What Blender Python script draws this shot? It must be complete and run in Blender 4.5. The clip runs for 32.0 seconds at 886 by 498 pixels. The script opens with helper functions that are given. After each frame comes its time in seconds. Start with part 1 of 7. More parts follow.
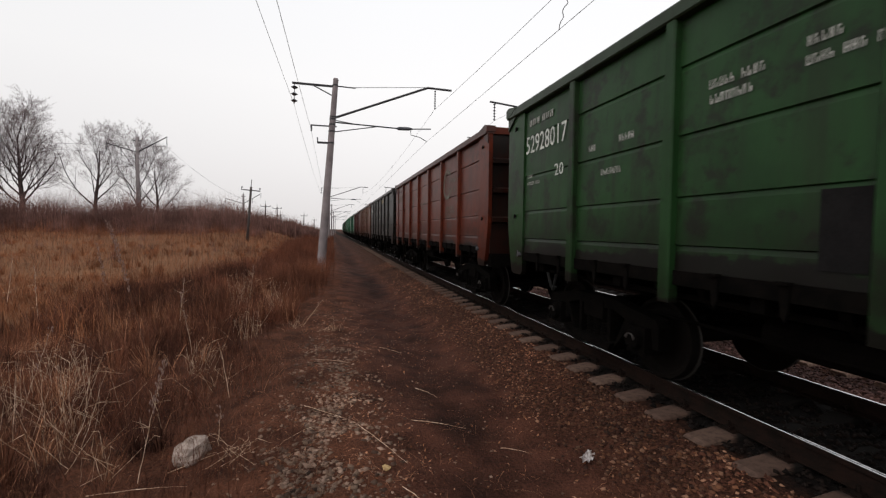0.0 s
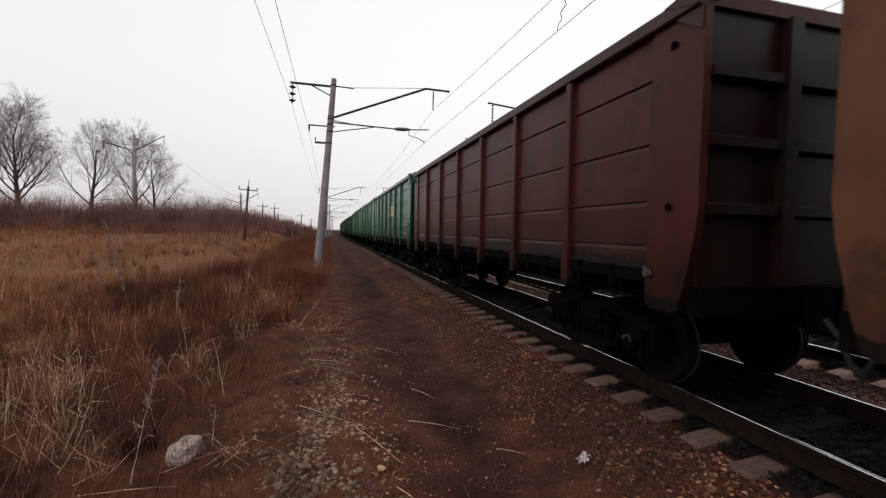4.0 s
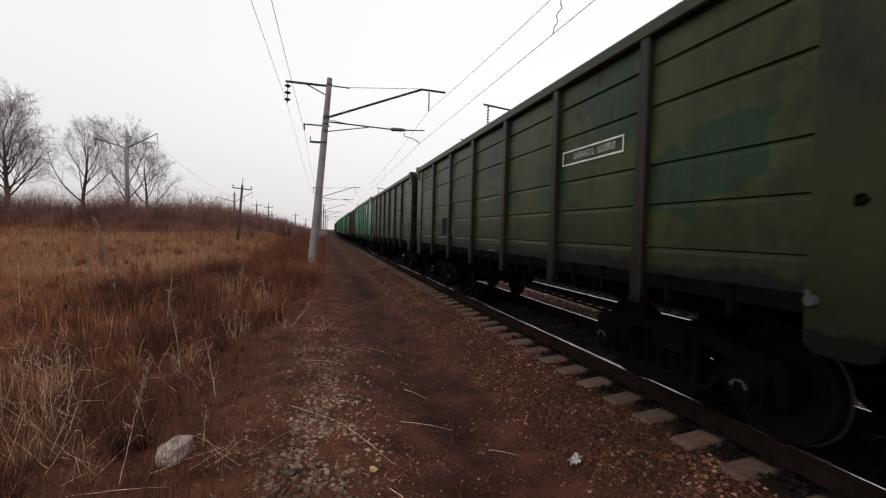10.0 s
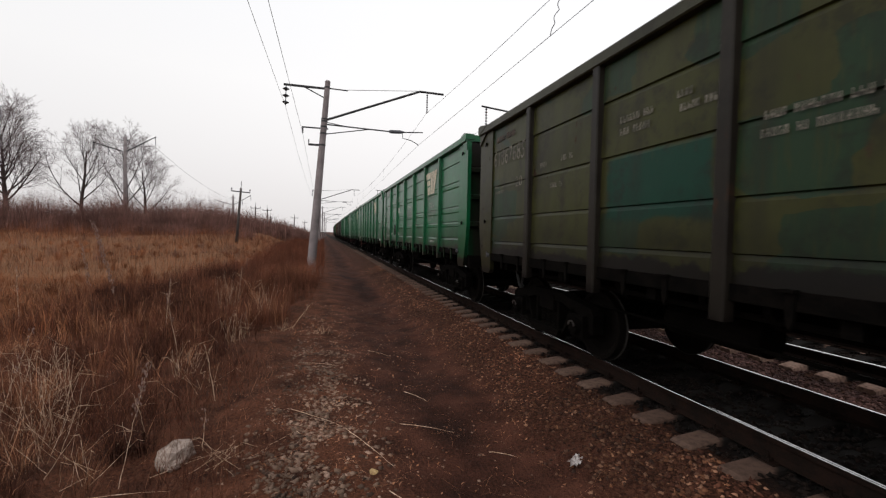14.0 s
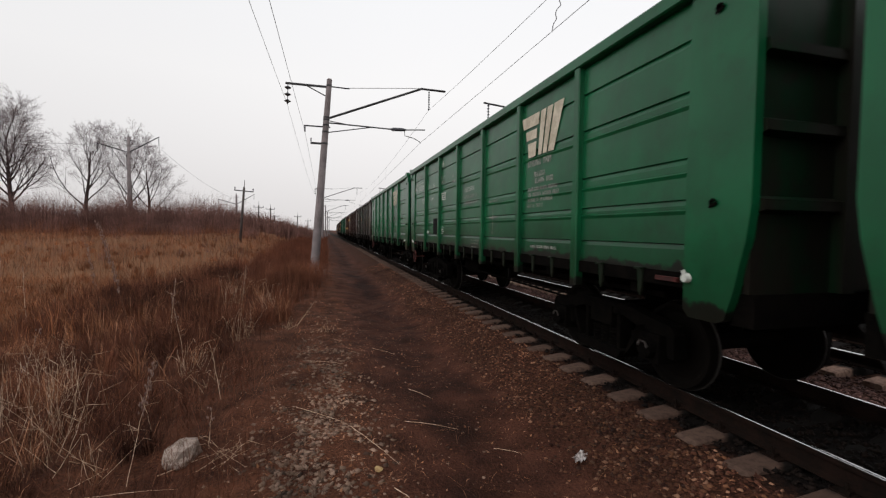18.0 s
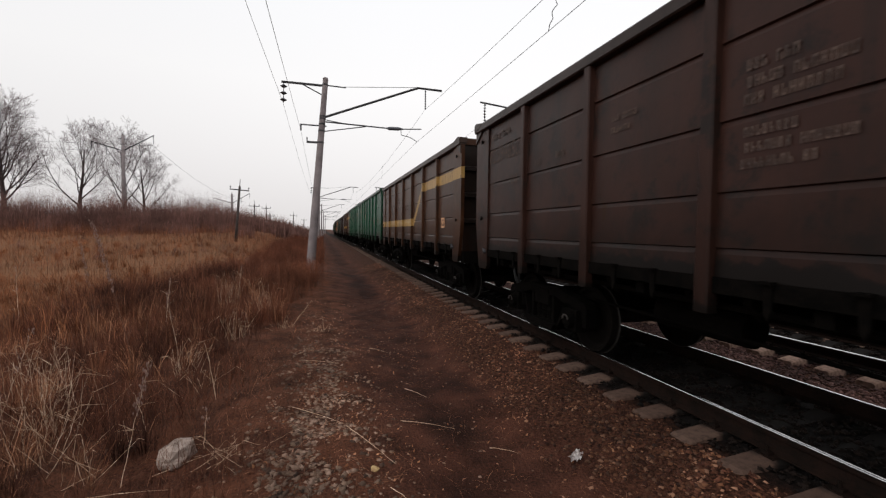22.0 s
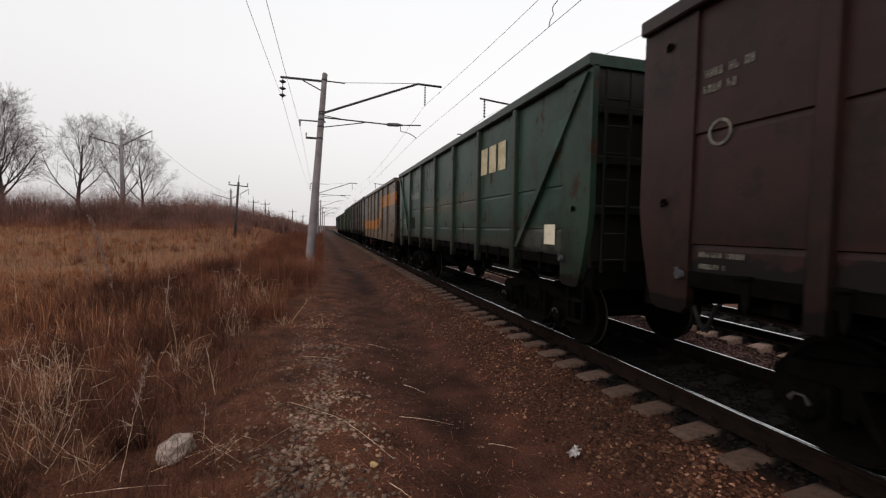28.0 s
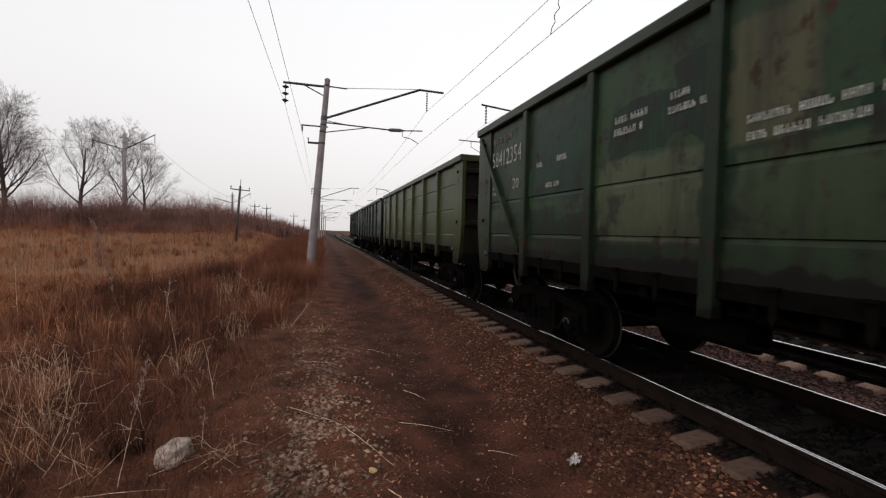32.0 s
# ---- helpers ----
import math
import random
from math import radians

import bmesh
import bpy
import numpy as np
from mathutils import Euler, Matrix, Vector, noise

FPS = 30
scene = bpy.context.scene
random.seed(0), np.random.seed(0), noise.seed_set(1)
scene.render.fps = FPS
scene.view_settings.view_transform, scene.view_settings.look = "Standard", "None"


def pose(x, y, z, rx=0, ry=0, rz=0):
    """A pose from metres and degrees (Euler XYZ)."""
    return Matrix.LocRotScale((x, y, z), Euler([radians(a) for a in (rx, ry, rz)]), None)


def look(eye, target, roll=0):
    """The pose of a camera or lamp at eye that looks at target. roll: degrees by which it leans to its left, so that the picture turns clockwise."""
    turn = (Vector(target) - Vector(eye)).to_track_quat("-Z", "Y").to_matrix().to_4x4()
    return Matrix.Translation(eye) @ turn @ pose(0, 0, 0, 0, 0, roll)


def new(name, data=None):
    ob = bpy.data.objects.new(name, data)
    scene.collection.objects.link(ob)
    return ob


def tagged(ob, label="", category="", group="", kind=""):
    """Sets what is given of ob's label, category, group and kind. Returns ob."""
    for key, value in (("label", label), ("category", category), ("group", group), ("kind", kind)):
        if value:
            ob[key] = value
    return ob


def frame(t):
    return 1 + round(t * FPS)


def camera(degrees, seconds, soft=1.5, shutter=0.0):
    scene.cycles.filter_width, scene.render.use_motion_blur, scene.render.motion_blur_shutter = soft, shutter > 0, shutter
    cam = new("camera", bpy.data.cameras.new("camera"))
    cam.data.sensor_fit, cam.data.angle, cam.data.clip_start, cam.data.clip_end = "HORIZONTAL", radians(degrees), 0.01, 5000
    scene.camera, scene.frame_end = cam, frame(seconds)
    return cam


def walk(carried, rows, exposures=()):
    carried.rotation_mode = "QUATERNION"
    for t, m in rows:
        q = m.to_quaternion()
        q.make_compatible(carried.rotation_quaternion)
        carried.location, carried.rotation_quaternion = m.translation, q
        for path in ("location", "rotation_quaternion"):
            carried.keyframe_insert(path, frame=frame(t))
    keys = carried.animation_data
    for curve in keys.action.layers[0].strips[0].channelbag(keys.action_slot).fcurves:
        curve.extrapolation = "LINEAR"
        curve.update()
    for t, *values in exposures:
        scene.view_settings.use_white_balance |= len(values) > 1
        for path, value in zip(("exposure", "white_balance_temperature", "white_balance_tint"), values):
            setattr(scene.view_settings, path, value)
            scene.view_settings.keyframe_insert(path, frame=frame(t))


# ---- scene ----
cam = camera(91.0, 32.0, soft=1.25, shutter=0.06)
PATH = [  # seconds, x, y, z, yaw, pitch, roll
    (0, -0.013, -0.006, 1.718, -14.59, -2.44, -0.68),
    (0.5, -0.005, -0.002, 1.714, -14.74, -2.62, -0.50),
    (1, 0.001, 0.002, 1.714, -14.84, -2.64, -0.30),
    (1.5, 0.003, 0.004, 1.714, -15.09, -2.77, -0.49),
    (2, -0.001, 0.001, 1.714, -14.92, -2.51, -0.33),
    (2.5, -0.007, -0.005, 1.715, -15.01, -2.53, -0.77),
    (3, -0.006, -0.008, 1.716, -15.13, -2.49, -0.51),
    (3.5, -0.002, 0.000, 1.708, -15.14, -2.37, -0.90),
    (5.5, -0.013, -0.006, 1.715, -14.29, -2.24, -0.67),
    (6, 0.002, -0.003, 1.712, -14.39, -2.35, -0.30),
    (6.5, -0.001, -0.004, 1.712, -15.12, -2.16, -0.84),
    (7, -0.016, -0.007, 1.716, -15.01, -2.01, -1.36),
    (7.5, -0.019, -0.006, 1.719, -15.26, -2.33, -1.14),
    (8, -0.012, -0.001, 1.717, -15.37, -2.35, -1.09),
    (8.5, -0.006, 0.003, 1.713, -15.46, -2.18, -1.41),
    (9, -0.007, 0.002, 1.711, -15.69, -2.35, -1.65),
    (9.5, -0.008, -0.002, 1.711, -15.82, -2.07, -1.58),
    (10, -0.001, -0.004, 1.711, -15.61, -2.18, -1.56),
    (10.5, 0.001, -0.003, 1.710, -15.97, -2.13, -1.31),
    (11, -0.001, -0.003, 1.711, -15.77, -2.27, -1.55),
    (11.5, 0.000, -0.004, 1.711, -15.95, -2.25, -1.34),
    (12, 0.002, -0.005, 1.710, -16.01, -2.14, -1.29),
    (12.5, 0.003, -0.004, 1.710, -16.03, -2.14, -1.12),
    (13, 0.005, -0.004, 1.711, -15.95, -2.05, -0.95),
    (13.5, 0.007, -0.005, 1.712, -15.76, -2.01, -0.91),
    (14, 0.001, -0.005, 1.711, -15.74, -1.94, -1.20),
    (14.5, -0.008, -0.007, 1.716, -14.90, -2.24, -0.82),
    (16.5, 0.006, 0.007, 1.704, -14.67, -2.71, -0.82),
    (17, 0.008, 0.008, 1.709, -15.06, -2.79, -0.80),
    (17.5, 0.008, 0.003, 1.712, -15.21, -2.64, -0.69),
    (18, 0.003, -0.006, 1.714, -15.34, -2.30, -0.70),
    (18.5, -0.005, -0.010, 1.714, -14.97, -2.20, -0.83),
    (19, -0.004, -0.005, 1.711, -15.36, -2.38, -1.23),
    (19.5, 0.009, 0.001, 1.709, -15.50, -2.61, -1.25),
    (20, 0.017, -0.001, 1.709, -16.27, -2.68, -1.20),
    (20.5, 0.009, -0.007, 1.711, -16.10, -2.16, -1.03),
    (21, -0.003, -0.009, 1.715, -15.74, -2.50, -1.32),
    (21.5, -0.006, -0.008, 1.718, -15.79, -2.46, -0.86),
    (22, 0.003, -0.003, 1.715, -15.82, -2.38, -0.77),
    (22.5, 0.011, 0.000, 1.713, -16.36, -2.39, -0.36),
    (23, 0.007, -0.001, 1.718, -16.12, -2.23, -0.53),
    (23.5, 0.002, -0.006, 1.721, -16.51, -2.38, -0.80),
    (24, 0.007, -0.012, 1.720, -17.20, -2.13, -0.70),
    (24.5, 0.011, -0.013, 1.720, -17.11, -2.12, -0.25),
    (25, 0.010, -0.004, 1.719, -15.90, -2.41, -0.45),
    (25.5, 0.011, 0.008, 1.722, -15.59, -3.13, 0.13),
    (27.5, 0.008, -0.004, 1.725, -16.03, -3.08, -0.61),
    (28, 0.001, 0.001, 1.713, -15.93, -2.83, -0.95),
    (28.5, 0.000, 0.001, 1.712, -15.77, -3.01, -0.87),
    (29, 0.004, 0.001, 1.713, -15.88, -2.90, -0.61),
    (29.5, 0.003, 0.001, 1.713, -15.35, -2.40, -0.84),
    (30, -0.004, -0.001, 1.714, -15.48, -2.34, -0.88),
    (30.5, -0.010, -0.003, 1.714, -15.24, -2.07, -1.20),
    (31, -0.010, 0.000, 1.713, -15.05, -2.30, -1.11),
    (31.5, -0.004, 0.003, 1.711, -15.21, -2.11, -1.02),
    (32, 0.000, 0.000, 1.712, -15.81, -2.12, -1.35),
]

# the camera's own exposure drifts a little with what passes
EXPOSURE = ((0.0, 0.07), (1.0, -0.03), (2.0, 0.05), (3.0, 0.06), (6.0, 0.0), (7.0, -0.11), (8.0, 0.0), (9.0, 0.0), (10.0, 0.07), (12.0, 0.08), (13.0, -0.05), (14.0, 0.10), (17.0, -0.03), (18.0, 0.0),
            (19.0, -0.03), (20.0, -0.04), (21.0, 0.08), (22.0, 0.07), (23.0, 0.0), (24.0, -0.03), (25.0, 0.0), (28.0, 0.05), (29.0, -0.05), (29.6, 0.02), (30.0, -0.13), (31.0, 0.08), (32.0, 0.08))
walk(cam, [(t, pose(x, y, z, 90 + pitch, roll, yaw)) for t, x, y, z, yaw, pitch, roll in PATH],
     exposures=[(t, e, 6530, 10) for t, e in EXPOSURE])

# ---- plan: y runs along the track towards the coming train, z = 0 on the near track's rail heads ----
TRACK = 4.65          # axis of the near track
TRACK2 = 8.80         # axis of the far track
RAIL2 = -0.10         # its rail heads
PITCH = 0.5435        # sleeper spacing
WAGON = 13.92         # coupler to coupler
HALF = 6.665          # half a wagon body
START = 8.17          # near end of wagon 0 at the start


def bend(y):
    """How far the line leaves the straight, to the right."""
    return 0.0 if y < 0 else (y * y / 16000 if y < 220 else 3.025 + (y - 220) * 0.0275)


def run(t):
    """Metres that the slowly gathering train has gone."""
    return 11.736 * t + 0.005885 * t * t + 0.000216 * t ** 3


# ---- world and sun: an even overcast ----
world = bpy.data.worlds.new("overcast")
scene.world = world
world.use_nodes = True
wn, wl = world.node_tree.nodes, world.node_tree.links
sky = wn.new("ShaderNodeTexSky")
sky.sky_type = "NISHITA"
sky.sun_disc = False
sky.sun_elevation, sky.sun_rotation = radians(38), radians(250)
sky.dust_density, sky.air_density = 6.0, 1.0
grey = wn.new("ShaderNodeHueSaturation")
grey.inputs["Saturation"].default_value = 0.10
blend = wn.new("ShaderNodeMix")
blend.data_type = "RGBA"
blend.inputs[0].default_value = 0.80
veil = wn.new("ShaderNodeValToRGB")
veil.color_ramp.elements[0].position, veil.color_ramp.elements[0].color = 0.0, (0.84, 0.81, 0.81, 1)
veil.color_ramp.elements[1].position, veil.color_ramp.elements[1].color = 0.30, (0.99, 0.98, 0.985, 1)
zenith = veil.color_ramp.elements.new(0.65)
zenith.color = (0.96, 0.985, 1.03, 1)
height = wn.new("ShaderNodeSeparateXYZ")
way = wn.new("ShaderNodeTexCoord")
gain = wn.new("ShaderNodeVectorMath")
gain.operation = "SCALE"
across = wn.new("ShaderNodeMapRange")   # the cloud is thinner, and brighter, towards the track's side
across.interpolation_type = "SMOOTHSTEP"
for i, v in enumerate((-0.85, 0.25, 6.75, 7.9)):
    across.inputs[i + 1].default_value = v
wl.new(way.outputs["Generated"], height.inputs[0])
wl.new(height.outputs[2], veil.inputs[0])
wl.new(veil.outputs[0], gain.inputs[0])
wl.new(height.outputs[0], across.inputs[0])
wl.new(across.outputs[0], gain.inputs[3])
wl.new(gain.outputs[0], blend.inputs[7])
wl.new(sky.outputs[0], grey.inputs["Color"])
wl.new(grey.outputs[0], blend.inputs[6])
wl.new(blend.outputs[2], wn["Background"].inputs[0])
wn["Background"].inputs[1].default_value = 0.140
sun = new("sun", bpy.data.lights.new("sun", "SUN"))
sun.data.energy, sun.data.angle, sun.data.color = 0.5, radians(40), (1.0, 0.97, 0.93)
sun.matrix_world = look((-30, -20, 40), (0, 0, 0))


# ---- materials ----
class Mat:
    """A node material under construction."""

    def __init__(self, name, rough=0.8, metal=0.0, spec=0.3):
        self.m = bpy.data.materials.new(name)
        self.m.use_nodes = True
        self.t = self.m.node_tree
        self.b = self.t.nodes["Principled BSDF"]
        self.b.inputs["Roughness"].default_value = rough
        self.b.inputs["Metallic"].default_value = metal
        self.b.inputs["Specular IOR Level"].default_value = spec
        self.co = self.t.nodes.new("ShaderNodeTexCoord").outputs["Object"]

    def put(self, kind, **values):
        n = self.t.nodes.new(kind)
        for k, v in values.items():
            if k == "op":
                n.operation = v
            elif k == "co":
                self.t.links.new(v, n.inputs["Vector"])
            else:
                n.inputs[k.replace("_", " ")].default_value = v
        return n

    def link(self, a, b):
        self.t.links.new(a, b)

    def mapped(self, scale=(1, 1, 1), shift=(0, 0, 0)):
        n = self.put("ShaderNodeMapping", co=self.co)
        n.inputs["Scale"].default_value = scale
        n.inputs["Location"].default_value = shift
        return n.outputs[0]

    def noise(self, scale, detail=4.0, co=None, rough=0.55):
        n = self.put("ShaderNodeTexNoise", Scale=scale, Detail=detail, Roughness=rough, co=co or self.co)
        return n.outputs[0]

    def steps(self, value, lo, hi, a=0.0, b=1.0):
        n = self.t.nodes.new("ShaderNodeMapRange")
        n.interpolation_type = "SMOOTHSTEP"
        for i, v in enumerate((lo, hi, a, b)):
            n.inputs[i + 1].default_value = v
        self.link(value, n.inputs[0])
        return n.outputs[0]

    def math(self, op, a, b=0.0):
        n = self.t.nodes.new("ShaderNodeMath")
        n.operation = op
        for i, v in enumerate((a, b)):
            if isinstance(v, (int, float)):
                n.inputs[i].default_value = v
            else:
                self.link(v, n.inputs[i])
        return n.outputs[0]

    def mix(self, fac, a, b):
        n = self.t.nodes.new("ShaderNodeMix")
        n.data_type = "RGBA"
        for i, v in ((0, fac), (6, a), (7, b)):
            if isinstance(v, tuple):
                n.inputs[i].default_value = (*v, 1) if len(v) == 3 else v
            elif isinstance(v, (int, float)):
                n.inputs[i].default_value = v
            else:
                self.link(v, n.inputs[i])
        return n.outputs[2]

    def bump(self, height, strength=0.3, distance=0.01):
        n = self.put("ShaderNodeBump", Strength=strength, Distance=distance)
        self.link(height, n.inputs["Height"])
        self.link(n.outputs[0], self.b.inputs["Normal"])

    def done(self, color, rough=None):
        if isinstance(color, tuple):
            self.b.inputs["Base Color"].default_value = (*color, 1)
        else:
            self.link(color, self.b.inputs["Base Color"])
        if rough is not None:
            self.link(rough, self.b.inputs["Roughness"])
        return self.m


def two_tone(name, a, b, scale=4.0, rough=0.85, bump=0.3, size=0.01, metal=0.0, fine=40.0, spec=None):
    """Two colours broken up at a coarse and a fine scale, with relief."""
    m = Mat(name, rough, metal, spec if spec is not None else 0.12 if rough > 0.8 else 0.3)
    n = m.math("ADD", m.math("MULTIPLY", m.noise(scale), 0.6), m.math("MULTIPLY", m.noise(fine, 3), 0.4))
    m.bump(m.noise(fine, 4), bump, size)
    return m.done(m.mix(m.steps(n, 0.38, 0.62), a, b))


def per_piece(name, colors, rough=0.9, island=True):
    """A colour of its own for every small piece."""
    m = Mat(name, rough, spec=0.15)
    if island:
        value = m.t.nodes.new("ShaderNodeNewGeometry").outputs["Random Per Island"]
    else:
        value = m.t.nodes.new("ShaderNodeObjectInfo").outputs["Random"]
    ramp = m.t.nodes.new("ShaderNodeValToRGB")
    e = ramp.color_ramp.elements
    while len(e) < len(colors):
        e.new(0.5)
    for i, c in enumerate(colors):
        e[i].position, e[i].color = i / (len(colors) - 1), (c[0] * 1.12, c[1] * 0.82, c[2] * 0.73, 1)
    m.link(value, ramp.inputs[0])
    if island:
        broad = m.math("MULTIPLY", m.steps(m.noise(0.35, 4), 0.3, 0.7, 0.55, 1.35), m.steps(m.noise(1.7, 5), 0.3, 0.7, 0.62, 1.36))
        grey = m.t.nodes.new("ShaderNodeCombineXYZ")
        for i in range(3):
            m.link(broad, grey.inputs[i])
        tint = m.t.nodes.new("ShaderNodeMix")
        tint.data_type, tint.blend_type = "RGBA", "MULTIPLY"
        tint.inputs[0].default_value = 1.0
        m.link(ramp.outputs[0], tint.inputs[6])
        m.link(grey.outputs[0], tint.inputs[7])
        return m.done(tint.outputs[2])
    n = m.noise(30.0, 4)
    m.bump(n, 0.4, 0.006)
    return m.done(m.mix(m.steps(n, 0.35, 0.7, 0.0, 0.5), ramp.outputs[0], (0.05, 0.035, 0.028)))


COAT = 0.385   # all coats are this much duller than fresh paint


def paint(name, base, patch=None, amount=0.0, rust=0.15, dust=0.2, stripe=None, zones=(), soil=0.45, shift=0.0, gloss=0.38, spec=0.13, skirt=None):
    """Wagon paint: faded coats, patches of another coat, rust, coal dust, a painted band."""
    m = Mat(name, gloss, spec=spec)
    base = tuple(c * COAT for c in base)
    patch = patch and tuple(c * COAT for c in patch)
    co = m.mapped(shift=(shift, shift * 3.1, shift * 0.7))
    streak = m.mapped((3.0, 5.0, 0.5), (shift, shift * 2.0, 0))
    dark = tuple(c * 0.72 for c in base)
    col = m.mix(m.steps(m.noise(1.3, 5, co), 0.35, 0.7), base, dark)
    if patch:
        # brushed-over blocks with ragged edges
        wave = m.put("ShaderNodeTexNoise", Scale=2.2, Detail=5.0, co=co)
        bent = m.put("ShaderNodeVectorMath", op="MULTIPLY_ADD")
        m.link(wave.outputs[1], bent.inputs[0])
        bent.inputs[1].default_value = (0.3, 0.3, 0.3)
        m.link(m.mapped((0.02, 1.15, 1.7), (shift, shift * 1.3, shift * 2.2)), bent.inputs[2])
        cell = m.put("ShaderNodeTexVoronoi", Scale=1.0, Randomness=0.75, co=bent.outputs[0])
        cell.distance = "CHEBYCHEV"
        pick = m.t.nodes.new("ShaderNodeSeparateXYZ")
        m.link(cell.outputs["Color"], pick.inputs[0])
        over = m.math("LESS_THAN", pick.outputs[0], amount)
        col = m.mix(m.math("MULTIPLY", over, m.steps(m.noise(6.0, 6, streak), 0.30, 0.50, 0.35, 0.9)), col, patch)
    if zones:
        where = m.t.nodes.new("ShaderNodeSeparateXYZ")
        m.link(m.co, where.inputs[0])
        jag = m.math("MULTIPLY", m.math("SUBTRACT", m.noise(3.5, 6, co), 0.5), 0.30)
        zy, zz = m.math("ADD", where.outputs[1], jag), m.math("ADD", where.outputs[2], m.math("MULTIPLY", jag, 0.6))
        for y0, y1, z0, z1, tone in zones:
            near = m.math("MAXIMUM", m.math("SUBTRACT", m.math("ABSOLUTE", m.math("SUBTRACT", zy, (y0 + y1) / 2)), (y1 - y0) / 2),
                          m.math("SUBTRACT", m.math("ABSOLUTE", m.math("SUBTRACT", zz, (z0 + z1) / 2)), (z1 - z0) / 2))
            inside = m.math("MULTIPLY", m.steps(near, -0.05, 0.03, 1.0, 0.0), m.steps(m.noise(5.0, 6, streak), 0.25, 0.42, 0.6, 1.0))
            col = m.mix(inside, col, tuple(c * COAT for c in tone))
    if stripe:
        kind, tone = stripe
        sep = m.t.nodes.new("ShaderNodeSeparateXYZ")
        m.link(m.co, sep.inputs[0])
        y, z = sep.outputs[1], sep.outputs[2]
        lo, hi, start, slope, wide = kind
        # level band, then a slanted rise, then a level band higher up
        rise = m.math("MINIMUM", m.math("MAXIMUM", m.math("MULTIPLY", m.math("SUBTRACT", start, y), slope), 0.0), hi - lo)
        off = m.math("ABSOLUTE", m.math("SUBTRACT", m.math("SUBTRACT", z, lo), rise))
        level = m.math("MULTIPLY", m.math("LESS_THAN", m.math("SUBTRACT", start - (hi - lo) / slope, y), 0.0), m.math("GREATER_THAN", start, y))
        room = m.math("ADD", wide, m.math("MULTIPLY", level, wide * 0.05))
        mask = m.math("LESS_THAN", off, room)
        worn = m.steps(m.noise(5.0, 6, co), 0.30, 0.37, 0.25, 1.0)
        col = m.mix(m.math("MULTIPLY", mask, worn), col, tone)
    r = m.math("ADD", m.math("MULTIPLY", m.noise(2.6, 8, co, 0.65), 0.65), m.math("MULTIPLY", m.noise(2.0, 6, streak), 0.35))
    rusty = m.steps(r, 0.66 - 0.2 * rust, 0.72 - 0.2 * rust)
    col = m.mix(rusty, col, m.mix(m.noise(24.0, 4), (0.022, 0.0115, 0.0075), (0.050, 0.0265, 0.015)))
    d = m.steps(m.noise(0.9, 6, streak), soil, soil + 0.3, 0.0, dust)
    col = m.mix(d, col, (0.013, 0.0095, 0.008))
    spots = m.math("ADD", m.math("MULTIPLY", m.noise(4.2, 8, co, 0.7), 0.6), m.math("MULTIPLY", m.noise(1.1, 4, m.mapped((2.0, 1.6, 0.8), (shift * 2.3, shift, 1.0))), 0.4))
    col = m.mix(m.steps(spots, 0.50, 0.61, 0.0, min(0.85, dust * 1.35)), col, (0.010, 0.0075, 0.0065))
    if skirt:
        # black splash from the track with a ragged upper edge
        up = m.t.nodes.new("ShaderNodeSeparateXYZ")
        m.link(m.co, up.inputs[0])
        rag = m.math("ADD", m.math("MULTIPLY", m.math("SUBTRACT", m.noise(6.0, 6, co), 0.5), 0.30), m.math("MULTIPLY", m.math("SUBTRACT", m.noise(1.1, 3, co), 0.5), 0.30))
        splash = m.steps(m.math("ADD", up.outputs[2], rag), skirt - 0.03, skirt + 0.05, 0.97, 0.0)
        # above the splash, shade deepening towards the foot is put into the coat
        foot_shade = m.steps(m.math("ADD", up.outputs[2], m.math("MULTIPLY", rag, 2.0)), skirt - 0.05, skirt + 0.75, 0.50, 0.0)
        col = m.mix(m.math("MAXIMUM", splash, foot_shade), col, (0.0045, 0.0035, 0.0030))
    dents = m.math("ADD", m.math("MULTIPLY", m.noise(3.0, 5, co), 0.35), m.noise(1.0, 2, m.mapped((1.0, 1.1, 1.6), (shift * 0.4, shift, 0))))
    m.bump(dents, 0.30, 0.035)
    return m.done(col, m.math("ADD", gloss, m.math("MULTIPLY", rusty, 0.35)))


STEEL = two_tone("polished_rail", (0.70, 0.68, 0.68), (0.55, 0.54, 0.54), 9.0, 0.22, 0.05, 0.002, 1.0)
RAIL_RUST = two_tone("rail_rust", (0.016, 0.009, 0.007), (0.008, 0.006, 0.005), 6.0, 0.95, spec=0.03)
# grime taken down to near black, the shade under the wagons included
SHADED_GRIME = two_tone("shaded_gear_grime", (0.0018, 0.0016, 0.0014), (0.0045, 0.0036, 0.0030), 7.0, 0.95, spec=0.03)
WORN = two_tone("worn_steel", (0.20, 0.19, 0.185), (0.09, 0.08, 0.075), 14.0, 0.4, 0.2, 0.003, 0.9)
DARK_IRON = two_tone("dark_iron", (0.045, 0.043, 0.046), (0.025, 0.024, 0.026), 9.0, 0.6)
CONCRETE = two_tone("mast_concrete", (0.25, 0.215, 0.215), (0.17, 0.145, 0.145), 2.6, 0.9, 0.35, 0.006)


